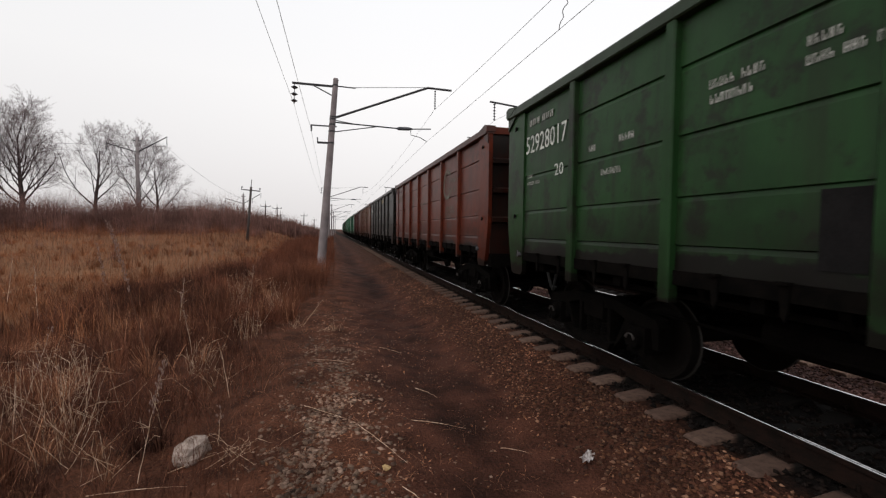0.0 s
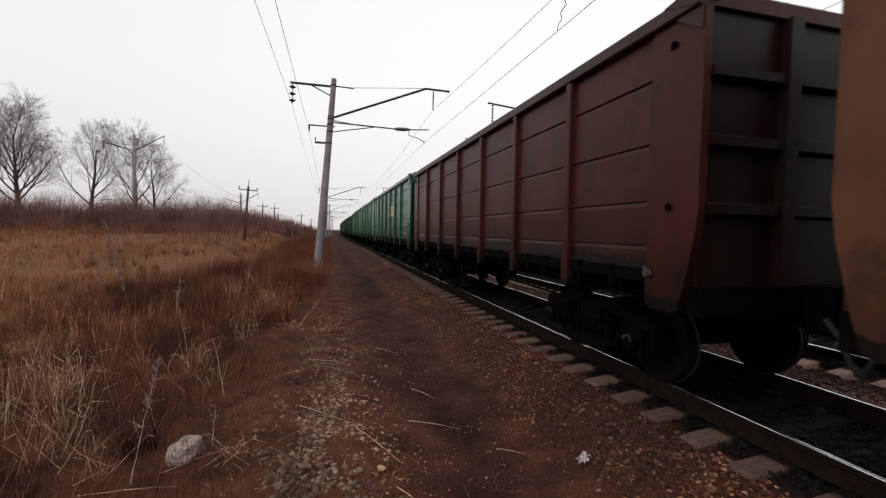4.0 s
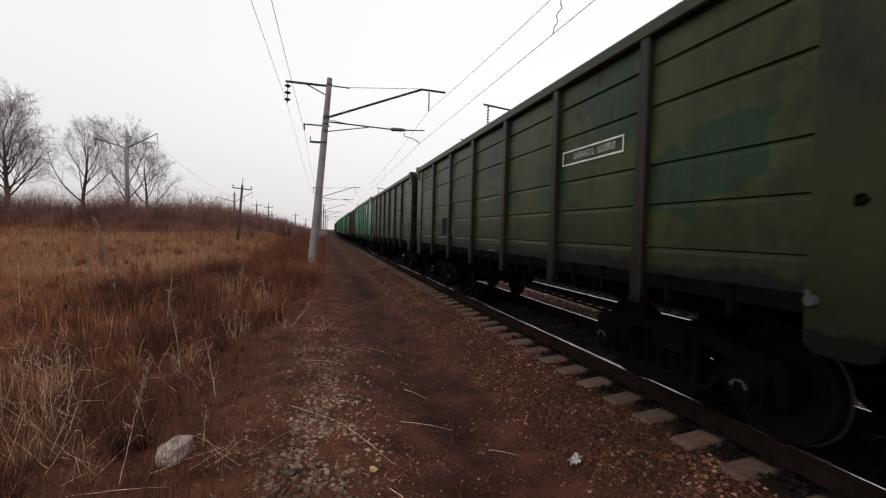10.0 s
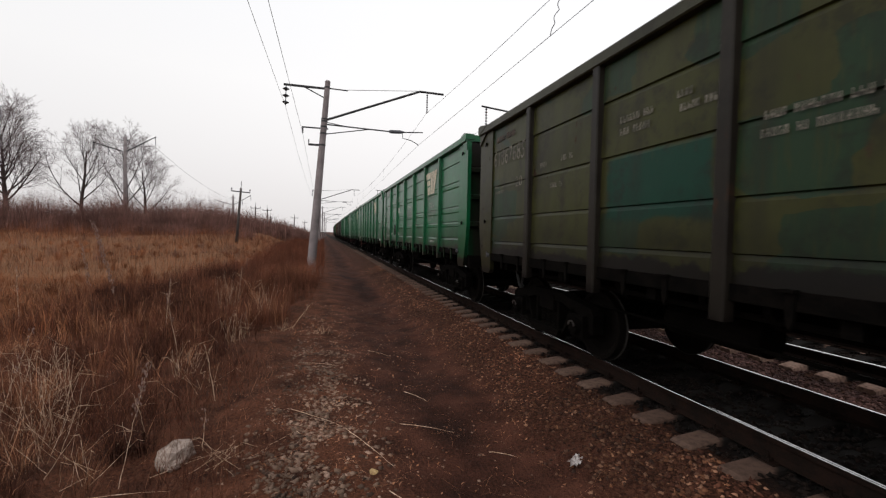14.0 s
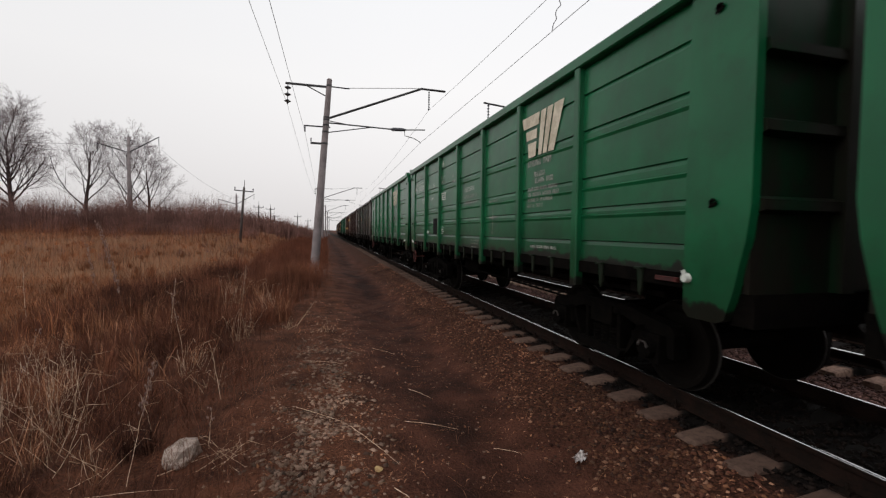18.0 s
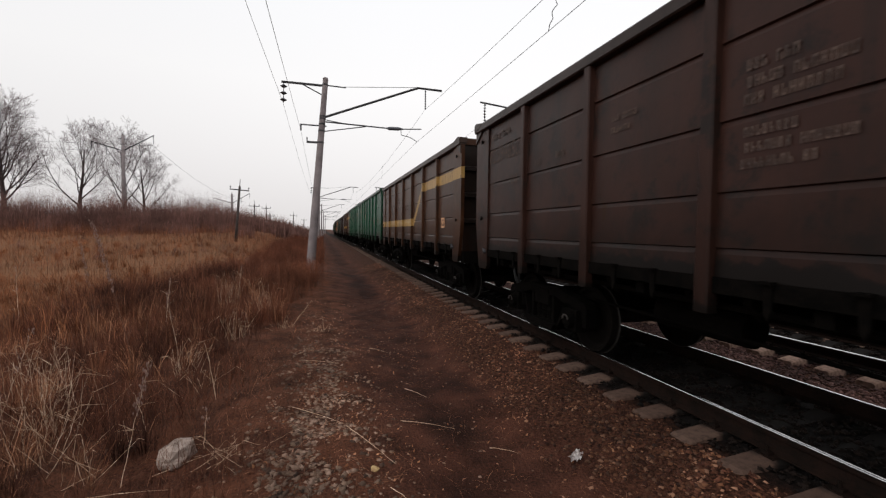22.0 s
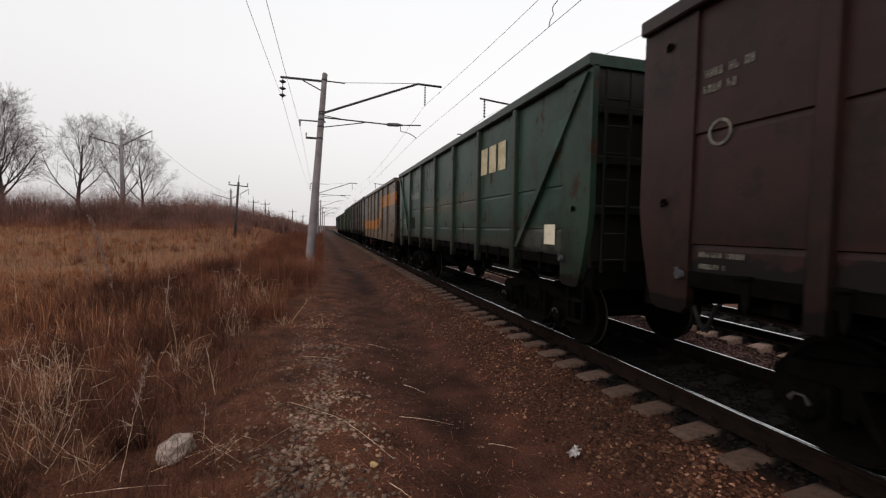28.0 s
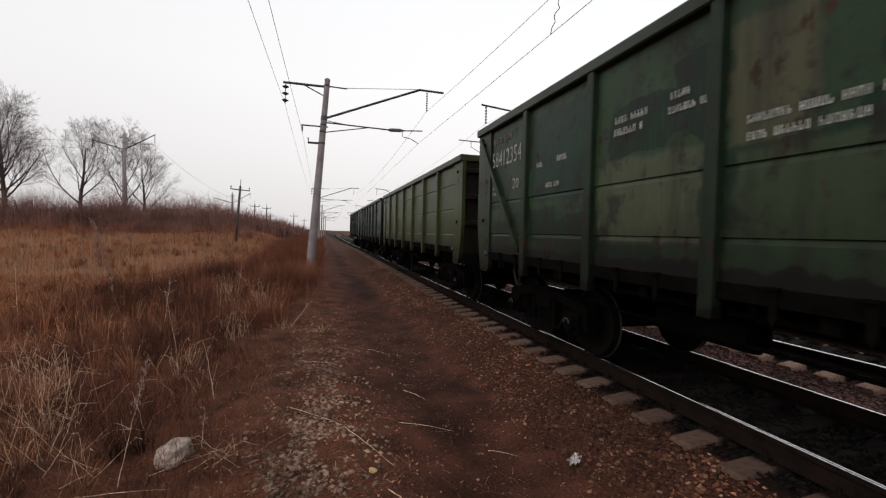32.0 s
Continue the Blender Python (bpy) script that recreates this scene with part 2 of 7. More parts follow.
def sleeper_material(name="sleeper_concrete", pale=1.0, inner=0.88):
    """Concrete that is pale and earthy at the ends, with shade put in as black between the rails."""
    m = Mat(name, 0.95, spec=0.10)
    value = m.t.nodes.new("ShaderNodeObjectInfo").outputs["Random"]
    n = m.noise(22.0, 5)
    col = m.mix(value, (0.082 * pale, 0.050 * pale, 0.038 * pale), (0.125 * pale, 0.080 * pale, 0.061 * pale))
    col = m.mix(m.steps(n, 0.4, 0.75, 0.0, 0.7), col, (0.04, 0.025, 0.02))
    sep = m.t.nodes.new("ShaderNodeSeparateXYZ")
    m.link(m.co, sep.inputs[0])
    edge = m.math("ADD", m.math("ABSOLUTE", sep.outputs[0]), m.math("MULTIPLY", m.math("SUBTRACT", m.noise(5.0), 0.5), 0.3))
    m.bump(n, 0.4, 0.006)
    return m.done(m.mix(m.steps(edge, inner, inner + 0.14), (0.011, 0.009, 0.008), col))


SLEEPER = sleeper_material()
GLASS = two_tone("insulator_glaze", (0.06, 0.06, 0.07), (0.10, 0.10, 0.11), 20.0, 0.2, 0.0)
WIRE = two_tone("wire_metal", (0.07, 0.065, 0.07), (0.11, 0.105, 0.11), 5.0, 0.5)
CHALK = two_tone("stencil_paint", (0.62, 0.63, 0.58), (0.40, 0.42, 0.38), 7.0, 0.7, 0.05, 0.002, 0.0, 30.0)
FADED = two_tone("faded_stencil_paint", (0.17, 0.155, 0.125), (0.06, 0.055, 0.045), 6.0, 0.8, 0.05, 0.002, 0.0, 26.0)
CREAM = two_tone("cream_stencil_paint", (0.50, 0.42, 0.27), (0.33, 0.27, 0.17), 7.0, 0.75, 0.05, 0.002)
BOARD = two_tone("black_board_paint", (0.005, 0.0045, 0.0045), (0.009, 0.008, 0.008), 3.0, 0.9)
SOFT = two_tone("worn_stencil_paint", (0.34, 0.34, 0.31), (0.18, 0.18, 0.16), 7.0, 0.8, 0.05, 0.002, 0.0, 26.0)
DIM = two_tone("dim_stencil_paint", (0.090, 0.058, 0.045), (0.040, 0.026, 0.021), 6.0, 0.8, 0.05, 0.002, 0.0, 26.0)
SOFT_CREAM = two_tone("worn_cream_paint", (0.26, 0.21, 0.13), (0.13, 0.105, 0.065), 7.0, 0.8, 0.05, 0.002)
REDPAINT = two_tone("red_paint", (0.075, 0.013, 0.010), (0.032, 0.009, 0.008), 8.0, 0.75)
FAN = two_tone("fan_emblem_paint", (0.60, 0.54, 0.43), (0.42, 0.37, 0.28), 7.0, 0.75, 0.05, 0.002)
RUBBER = two_tone("hose_rubber", (0.012, 0.012, 0.012), (0.02, 0.02, 0.02), 12.0, 0.7)
BARK = two_tone("bare_bark", (0.040, 0.028, 0.026), (0.065, 0.048, 0.045), 3.0, 0.95)
TWIG = two_tone("bare_twigs", (0.175, 0.138, 0.142), (0.25, 0.205, 0.212), 0.8, 0.95, 0.0)
WOOD = two_tone("weathered_pole_wood", (0.09, 0.075, 0.07), (0.055, 0.045, 0.042), 5.0, 0.9)


# ---- mesh helpers ----
class Geo:
    """Vertices and faces of one part."""

    def __init__(self):
        self.v, self.f = [], []

    def box(self, x0, x1, y0, y1, z0, z1):
        n = len(self.v)
        self.v += [(x, y, z) for z in (z0, z1) for y in (y0, y1) for x in (x0, x1)]
        self.f += [tuple(n + i for i in q) for q in ((0, 2, 3, 1), (4, 5, 7, 6), (0, 1, 5, 4), (2, 6, 7, 3), (0, 4, 6, 2), (1, 3, 7, 5))]
        return self

    def prism(self, poly, axis, a, b):
        """A closed outline drawn along an axis; poly holds the two other coordinates in x, y, z order."""
        n, k = len(self.v), len(poly)
        for c in (a, b):
            for p, q in poly:
                self.v.append({"x": (c, p, q), "y": (p, c, q), "z": (p, q, c)}[axis])
        self.f += [tuple(range(n, n + k)), tuple(range(n + 2 * k - 1, n + k - 1, -1))]
        self.f += [(n + i, n + k + i, n + k + (i + 1) % k, n + (i + 1) % k) for i in range(k)]
        return self

    def tube(self, p, q, r0, r1=None, sides=8, caps=True):
        p, q = Vector(p), Vector(q)
        d = (q - p)
        if d.length < 1e-6:
            return self
        d.normalize()
        u = d.orthogonal().normalized()
        w = d.cross(u)
        n = len(self.v)
        for c, r in ((p, r0), (q, r0 if r1 is None else r1)):
            for i in range(sides):
                a = 2 * math.pi * i / sides
                self.v.append(tuple(c + (u * math.cos(a) + w * math.sin(a)) * r))
        self.f += [(n + i, n + (i + 1) % sides, n + sides + (i + 1) % sides, n + sides + i) for i in range(sides)]
        if caps:
            self.f += [tuple(range(n + sides - 1, n - 1, -1)), tuple(range(n + sides, n + 2 * sides))]
        return self

    def chain(self, points, r, sides=6):
        """One bent tube through the points."""
        pts = [Vector(p) for p in points]
        first, k, u = len(self.v), len(pts), None
        for i, p in enumerate(pts):
            d = (pts[min(i + 1, k - 1)] - pts[max(i - 1, 0)]).normalized()
            u = d.orthogonal() if u is None else u - d * u.dot(d)
            u.normalize()
            w = d.cross(u)
            self.v += [tuple(p + (u * math.cos(2 * math.pi * a / sides) + w * math.sin(2 * math.pi * a / sides)) * r) for a in range(sides)]
        for i in range(k - 1):
            n = first + i * sides
            self.f += [(n + a, n + (a + 1) % sides, n + sides + (a + 1) % sides, n + sides + a) for a in range(sides)]
        self.f += [tuple(range(first + sides - 1, first - 1, -1)), tuple(range(first + (k - 1) * sides, first + k * sides))]
        return self

    def lathe(self, profile, center, axis="x", sides=24):
        """profile: (place along the axis, radius)."""
        n, k = len(self.v), len(profile)
        for i in range(sides):
            a = 2 * math.pi * i / sides
            for s, r in profile:
                c, d = r * math.cos(a), r * math.sin(a)
                p = {"x": (s, c, d), "y": (c, s, d), "z": (c, d, s)}[axis]
                self.v.append((p[0] + center[0], p[1] + center[1], p[2] + center[2]))
        for i in range(sides):
            j = (i + 1) % sides
            self.f += [(n + i * k + e, n + i * k + e + 1, n + j * k + e + 1, n + j * k + e) for e in range(k - 1)]
        return self

    def mesh(self, name, smooth=False):
        me = bpy.data.meshes.new(name)
        me.from_pydata(self.v, [], self.f)
        bm = bmesh.new()
        bm.from_mesh(me)
        bmesh.ops.recalc_face_normals(bm, faces=bm.faces)
        bm.to_mesh(me)
        bm.free()
        if smooth:
            me.polygons.foreach_set("use_smooth", [True] * len(me.polygons))
        me.materials.append(None)
        return me


def part(name, data, material, parent=None, label="", at=None):
    """One mesh object, with its own material slot, under a thing or a part."""
    me = data.mesh(name) if isinstance(data, Geo) else data
    if not me.materials:
        me.materials.append(None)
    ob = new(name, me)
    ob.material_slots[0].link = "OBJECT"
    ob.material_slots[0].material = material
    if parent:
        ob.parent = parent
    if at is not None:
        ob.matrix_basis = at
    if label:
        ob["label"] = label
    return ob


def soup(name, verts, faces3, faces4, material, label, category, group=""):
    """Many small loose pieces as one object of kind stuff; arrays of vertices, triangles and quads."""
    me = bpy.data.meshes.new(name)
    loops = np.concatenate([faces3.ravel(), faces4.ravel()]).astype(np.int32)
    n3, n4 = len(faces3), len(faces4)
    me.vertices.add(len(verts))
    me.vertices.foreach_set("co", verts.astype(np.float32).ravel())
    me.loops.add(len(loops))
    me.loops.foreach_set("vertex_index", loops)
    me.polygons.add(n3 + n4)
    start = np.concatenate([np.arange(n3) * 3, n3 * 3 + np.arange(n4) * 4]).astype(np.int32)
    me.polygons.foreach_set("loop_start", start)
    me.update(calc_edges=True)
    me.validate()
    me.materials.append(material)
    ob = new(name, me)
    return tagged(ob, label, category, group, "stuff")


def blades(name, base, height, width, lean, material, label, category, rng, droop=0.3):
    """Grass or stalks: base points, heights, widths and lean (fractions of the height)."""
    n = len(base)
    a = rng.uniform(0, 2 * np.pi, n)
    b = a + rng.uniform(-1.2, 1.2, n)
    side = np.stack([np.cos(a), np.sin(a), 0 * a], 1) * width[:, None]
    out = np.stack([np.cos(b + 1.57), np.sin(b + 1.57), 0 * b], 1) * (lean * height)[:, None]
    up = np.zeros((n, 3))
    up[:, 2] = height
    mid = base + out * 0.4 + up * 0.6
    tip = base + out * (1 + droop) + up * (1 - droop * lean)[:, None]
    v = np.stack([base - side, base + side, mid + side * 0.7, mid - side * 0.7, tip], 1).reshape(-1, 3)
    i = np.arange(n)[:, None] * 5
    return soup(name, v, i + np.array([[3, 2, 4]]), i + np.array([[0, 1, 2, 3]]), material, label, category)


def stones(name, center, size, material, label, category, rng, flat=0.75):
    """Broken stones: squashed, uneven octahedra with a cut top."""
    n = len(center)
    unit = np.array([(1, 0, 0), (0, 1, 0), (-1, 0, 0), (0, -1, 0), (0.3, 0.3, 0.8), (-0.4, -0.2, 0.75), (0, 0, -0.6)], float)
    turn = rng.uniform(0, 2 * np.pi, n)
    c, s = np.cos(turn)[:, None], np.sin(turn)[:, None]
    v = unit[None] * rng.uniform(0.6, 1.25, (n, 7, 3)) * size[:, None, None]
    x, y = v[..., 0] * c - v[..., 1] * s, v[..., 0] * s + v[..., 1] * c
    tilt = rng.uniform(-0.5, 0.5, (n, 1))
    v = np.stack([x, y, v[..., 2] * flat + x * tilt], -1) + center[:, None, :]
    tri = np.array([(0, 1, 4), (1, 5, 4), (1, 2, 5), (2, 3, 5), (3, 4, 5), (3, 0, 4), (1, 0, 6), (2, 1, 6), (3, 2, 6), (0, 3, 6)])
    f = (np.arange(n)[:, None, None] * 7 + tri[None]).reshape(-1, 3)
    return soup(name, v.reshape(-1, 3), f, np.zeros((0, 4), int), material, label, category)


# ---- ground ----
rng = np.random.default_rng(7)
GX = np.array([-2000, -60, -14, -7, -3.2, -1.4, -0.4, 0.35, 1.0, 1.55, 2.1, 2.7, 3.15, 5.9, 6.7, 7.3, 10.4, 11.6, 14, 2000])
GZ = np.array([-1.2, -1.0, -0.95, -0.80, -0.55, -0.48, -0.40, -0.42, -0.52, -0.60, -0.55, -0.38, -0.252, -0.262, -0.37, -0.42, -0.44, -0.95, -1.2, -1.5])


def ground_z(x, y):
    """Height of the ground, for arrays."""
    b = np.where(y < 0, 0, np.where(y < 220, y * y / 16000, 3.025 + (y - 220) * 0.0275))
    u = x - b
    z = np.interp(u, GX, GZ)
    far = np.clip((y - 18) / 44, 0, 1)
    z = z + 2.1 * far * far * (3 - 2 * far) * np.clip((-2.5 - u) / 8, 0, 1)
    rough = np.clip((2.9 - u) / 1.0, 0, 1)
    lump = (np.sin(x * 2.1 + 0.7) * np.cos(y * 1.7) * 0.030 + np.sin(x * 5.3 + y * 3.1) * 0.014
            + np.sin(x * 0.45 + 1.3) * np.sin(y * 0.37 + 0.4) * 0.07 + np.sin(x * 11 - y * 7.3) * 0.006
            + np.sin(x * 3.1 + 2.0 * np.sin(y * 0.9)) * np.sin(y * 2.7 + x) * 0.035 * np.clip((0.6 - u) / 1.0, 0, 1))
    return z + lump * rough


def ground_mesh():
    xs = np.concatenate([[-2000, -900, -400, -200, -120, -80], np.arange(-60, -12, 1.2), np.arange(-12, -5, 0.35), np.arange(-5, 3.3, 0.11),
                         np.arange(3.4, 12, 0.4), [13, 15, 20, 40, 90, 200, 500, 2000]])
    ys = np.concatenate([[-600, -200, -80, -30, -12, -5], np.arange(-2, 14, 0.13), np.arange(14, 40, 0.5), np.arange(40, 120, 2.5),
                         np.arange(120, 400, 14), [450, 600, 900, 1500, 3000]])
    X, Y = np.meshgrid(xs, ys)
    v = np.stack([X, Y, ground_z(X, Y)], -1).reshape(-1, 3)
    w = len(xs)
    i = (np.arange(len(ys) - 1)[:, None] * w + np.arange(w - 1)[None]).ravel()
    return v, np.stack([i, i + 1, i + w + 1, i + w], 1)


def ground_material():
    m = Mat("ground_soil", 0.95, spec=0.1)
    sep = m.t.nodes.new("ShaderNodeSeparateXYZ")
    m.link(m.co, sep.inputs[0])
    wob = m.math("ADD", sep.outputs[0], m.math("MULTIPLY", m.math("SUBTRACT", m.noise(0.9, 5), 0.5), 1.5))
    fine, mid = m.noise(38.0, 5), m.noise(6.0, 5)
    broad, patchy = m.noise(0.8, 6), m.noise(2.3, 6)
    grain = m.math("ADD", m.math("MULTIPLY", fine, 0.45), m.math("MULTIPLY", patchy, 0.55))
    litter = m.mix(m.steps(grain, 0.34, 0.66), (0.0244, 0.0084, 0.0047), (0.1219, 0.0466, 0.0256))
    straw = m.mix(m.steps(mid, 0.3, 0.7), (0.1219, 0.0570, 0.0288), (0.2014, 0.1007, 0.0512))
    soil = m.mix(m.steps(grain, 0.34, 0.66), (0.0244, 0.0087, 0.0056), (0.0954, 0.0366, 0.0223))
    stone = m.mix(m.steps(m.noise(30.0, 4), 0.4, 0.65), (0.0212, 0.0081, 0.0048), (0.0784, 0.0314, 0.0177))
    col = m.mix(m.steps(wob, -6.5, -4.2), straw, litter)
    col = m.mix(m.steps(wob, 0.2, 0.9), col, soil)
    # the trodden strip is black with coal dust
    strip = m.math("MULTIPLY", m.steps(wob, 0.85, 1.30), m.steps(wob, 1.75, 2.25, 1.0, 0.0))
    col = m.mix(m.math("MULTIPLY", strip, m.steps(broad, 0.34, 0.58, 0.95, 0.35)), col, m.mix(fine, (0.0085, 0.0034, 0.0026), (0.0286, 0.0114, 0.0079)))
    col = m.mix(m.steps(wob, 2.1, 2.7), col, stone)
    # soil under the near track is blackened: the train's shade painted in
    shaded = m.math("MULTIPLY", m.steps(wob, 3.3, 3.9), m.steps(wob, 5.6, 6.1, 1.0, 0.0))
    col = m.mix(shaded, col, (0.0063, 0.0045, 0.0039))
    col = m.mix(m.steps(wob, 11.2, 12.2), col, litter)
    m.bump(m.math("ADD", fine, m.math("MULTIPLY", mid, 1.5)), 0.8, 0.03)
    return m.done(col)


gv, gf = ground_mesh()
ground = soup("ground", gv, np.zeros((0, 3), int), gf, ground_material(), "brown soil, dry grass litter and a trodden path beside the railway", "ground")
ground["kind"] = "structure"


# ---- tracks ----
def rail_geo(x, top, y0, y1, step, head):
    """A rail along the line: the worn head alone, or the web and foot."""
    if head:
        prof = [(-0.021, -0.009), (-0.016, -0.003), (-0.008, 0.0), (0.010, 0.0), (0.015, -0.003)]
    else:
        prof = [(-0.0205, -0.0095), (-0.036, -0.016), (-0.036, -0.045), (-0.011, -0.058), (-0.010, -0.150), (-0.075, -0.172), (-0.075, -0.182),
                (0.075, -0.182), (0.075, -0.172), (0.010, -0.150), (0.011, -0.058), (0.036, -0.045), (0.036, -0.016), (0.0145, -0.0040)]
    g = Geo()
    ys = list(np.arange(y0, y1, step)) + [y1]
    k = len(prof)
    for y in ys:
        g.v += [(x + bend(y) + p, y, top + q) for p, q in prof]
    for j in range(len(ys) - 1):
        g.f += [(j * k + i, j * k + (i + 1) % k, (j + 1) * k + (i + 1) % k, (j + 1) * k + i) for i in range(k)]
    return g


def rail(x, top, label):
    body = part("rail", rail_geo(x, top - 0.0005, -40, 420, 6.0, False), RAIL_RUST)
    tagged(body, label, "rail", "rails of both tracks", "structure")
    part("rail_head", rail_geo(x, top, -40, 420, 6.0, True), STEEL, body, "polished steel running surface")


for axis, top in ((TRACK, 0.0), (TRACK2, RAIL2)):
    for s in (-0.795, 0.795):
        rail(axis + s, top, "rusty steel rail with a polished head on concrete sleepers")


def sleeper_mesh():
    """Concrete sleeper: deep under the rails, lower in the middle, chamfered ends."""
    g = Geo()
    cuts = ((-1.35, 0.115, -0.245, 0.02), (-1.30, 0.120, -0.222, 0.0), (-0.98, 0.120, -0.190, 0.0), (-0.60, 0.118, -0.190, 0.0), (-0.35, 0.10, -0.245, 0.0),
            (0.35, 0.10, -0.245, 0.0), (0.60, 0.118, -0.190, 0.0), (0.98, 0.120, -0.190, 0.0), (1.30, 0.120, -0.222, 0.0), (1.35, 0.115, -0.245, 0.02))
    for x, w, z, _ in cuts:
        g.v += [(x, -w - 0.025, -0.40), (x, -w, z - 0.02), (x, -w + 0.025, z), (x, w - 0.025, z), (x, w, z - 0.02), (x, w + 0.025, -0.40)]
    for j in range(len(cuts) - 1):
        g.f += [(j * 6 + i, j * 6 + (i + 1) % 6, j * 6 + 6 + (i + 1) % 6, j * 6 + 6 + i) for i in range(6)]
    g.f += [tuple(range(6)), tuple(range(len(cuts) * 6 - 1, len(cuts) * 6 - 7, -1))]
    return g.mesh("sleeper")


def fastener_mesh():
    g = Geo().box(-0.16, 0.16, -0.09, 0.09, -0.192, -0.178)
    for s in (-1, 1):
        g.box(s * 0.11 - 0.03, s * 0.11 + 0.03, -0.035, 0.035, -0.18, -0.150)
        g.tube((s * 0.11, 0, -0.15), (s * 0.11, 0, -0.105), 0.014, 0.014, 6)
    return g.mesh("fastening")


PALE_SLEEPER = sleeper_material("pale_sleeper_concrete", 2.6, 0.98)
SLEEPER_MESH, FASTENER_MESH = sleeper_mesh(), fastener_mesh()
for axis, top, first, count, name in ((TRACK, 0.0, 2.776 - 18 * PITCH, 104, "near"), (TRACK2, RAIL2, 2.62 - 16 * PITCH, 64, "far")):
    track = tagged(new("sleepers_" + name, None), "row of weathered concrete sleepers under the %s track" % name, "sleepers", "", "structure")
    track.matrix_basis = pose(axis, 0, top)
    for k in range(count):
        y = first + k * PITCH
        r = random.uniform
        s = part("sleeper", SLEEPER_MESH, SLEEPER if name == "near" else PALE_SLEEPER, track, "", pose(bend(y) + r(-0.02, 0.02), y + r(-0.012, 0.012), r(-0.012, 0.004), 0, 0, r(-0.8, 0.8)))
        if 0 < y < 22:
            for e in (-0.795, 0.795):
                part("fastening", FASTENER_MESH, RAIL_RUST, s, "", pose(e, 0, 0))
    rest = Geo()
    y = first + count * PITCH
    while y < 260:
        rest.box(bend(y) - 1.35, bend(y) + 1.35, y - 0.12, y + 0.12, -0.4, -0.21)
        y += PITCH
    far = part("distant_sleepers", rest, SLEEPER, track)
    far["kind"] = "stuff"


# ---- ballast and stones ----
BALLAST = per_piece("ballast_stone", ((0.022, 0.011, 0.008), (0.050, 0.025, 0.017), (0.088, 0.047, 0.031), (0.035, 0.017, 0.012), (0.135, 0.080, 0.046), (0.032, 0.023, 0.019), (0.27, 0.190, 0.130)), 0.9)
# near-black stones; between the near rails they carry the shade under the train
BALLAST_DARK = per_piece("dark_ballast_stone", ((0.004, 0.0035, 0.003), (0.010, 0.0075, 0.006), (0.006, 0.005, 0.004)), 0.85)
PINK_BALLAST = per_piece("pinkish_ballast_stone", ((0.046, 0.032, 0.030), (0.090, 0.062, 0.058), (0.028, 0.018, 0.017), (0.13, 0.092, 0.086)), 0.9)
GRAVEL = per_piece("pale_gravel_stone", ((0.070, 0.060, 0.047), (0.20, 0.178, 0.142), (0.030, 0.023, 0.018), (0.27, 0.245, 0.205), (0.11, 0.090, 0.068)))


def bend_of(y):
    return np.where(y < 0, 0, y * y / 16000)


def scatter(n, x0, x1, y0, y1, near=1.0):
    """Points on the ground, denser towards the start of the stretch."""
    x = rng.uniform(x0, x1, n)
    y = y0 + (y1 - y0) * rng.uniform(0, 1, n) ** near
    b = np.where(y < 0, 0, y * y / 16000)
    return np.stack([x + b, y, ground_z(x + b, y)], 1)


p = scatter(30000, 1.9, 3.45, 1.0, 26, 1.6)
p = p[rng.uniform(0, 1, len(p)) < np.clip((p[:, 0] - bend_of(p[:, 1]) - 2.05) / 0.75, 0.03, 1) * (0.45 + 0.55 * (np.sin(p[:, 0] * 4.7 + p[:, 1] * 2.1) * np.sin(p[:, 1] * 3.3 - p[:, 0]) > -0.35))]
stones("ballast", p + [0, 0, -0.003], 0.011 + 0.027 * rng.uniform(0, 1, len(p)) ** 1.7, BALLAST, "rust-brown crushed stone ballast along the sleeper ends", "ballast", rng)
p = scatter(5000, 2.0, 3.45, -8.0, 1.0)
stones("shoulder_ballast", p + [0, 0, 0.004], rng.uniform(0.014, 0.036, len(p)), BALLAST, "rust-brown crushed stone on the track's shoulder", "ballast", rng)
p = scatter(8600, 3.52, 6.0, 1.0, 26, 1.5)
stones("track_ballast", p + [0, 0, 0.015], rng.uniform(0.022, 0.045, len(p)), BALLAST_DARK, "dark ballast between the rails with the train's shade in its colour", "ballast", rng)
p = scatter(11000, 5.9, 8.0, 2.0, 24, 1.3)
stones("middle_ballast", p + [0, 0, 0.012], rng.uniform(0.020, 0.045, len(p)), PINK_BALLAST, "pinkish ballast between the two tracks", "ballast", rng)
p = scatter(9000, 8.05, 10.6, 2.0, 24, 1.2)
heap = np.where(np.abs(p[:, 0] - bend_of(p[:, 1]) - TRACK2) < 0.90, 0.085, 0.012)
stones("far_ballast", p + np.stack([0 * heap, 0 * heap, heap], 1), rng.uniform(0.024, 0.048, len(p)), BALLAST_DARK, "dark ballast heaped between the far rails", "ballast", rng)
p = scatter(24000, -0.95, 0.95, 1.8, 11.5, 1.4)
p = p[rng.uniform(0, 1, len(p)) < np.exp(-((p[:, 0] + 0.02 - 0.10 * np.sin(p[:, 1] * 1.3)) / 0.42) ** 2) * (0.10 + 0.90 * (np.sin(p[:, 0] * 7 + p[:, 1] * 2.4) * np.sin(p[:, 1] * 3.6 - p[:, 0] * 2) > -0.30)) * np.clip((10 - p[:, 1]) / 5, 0.12, 1)]
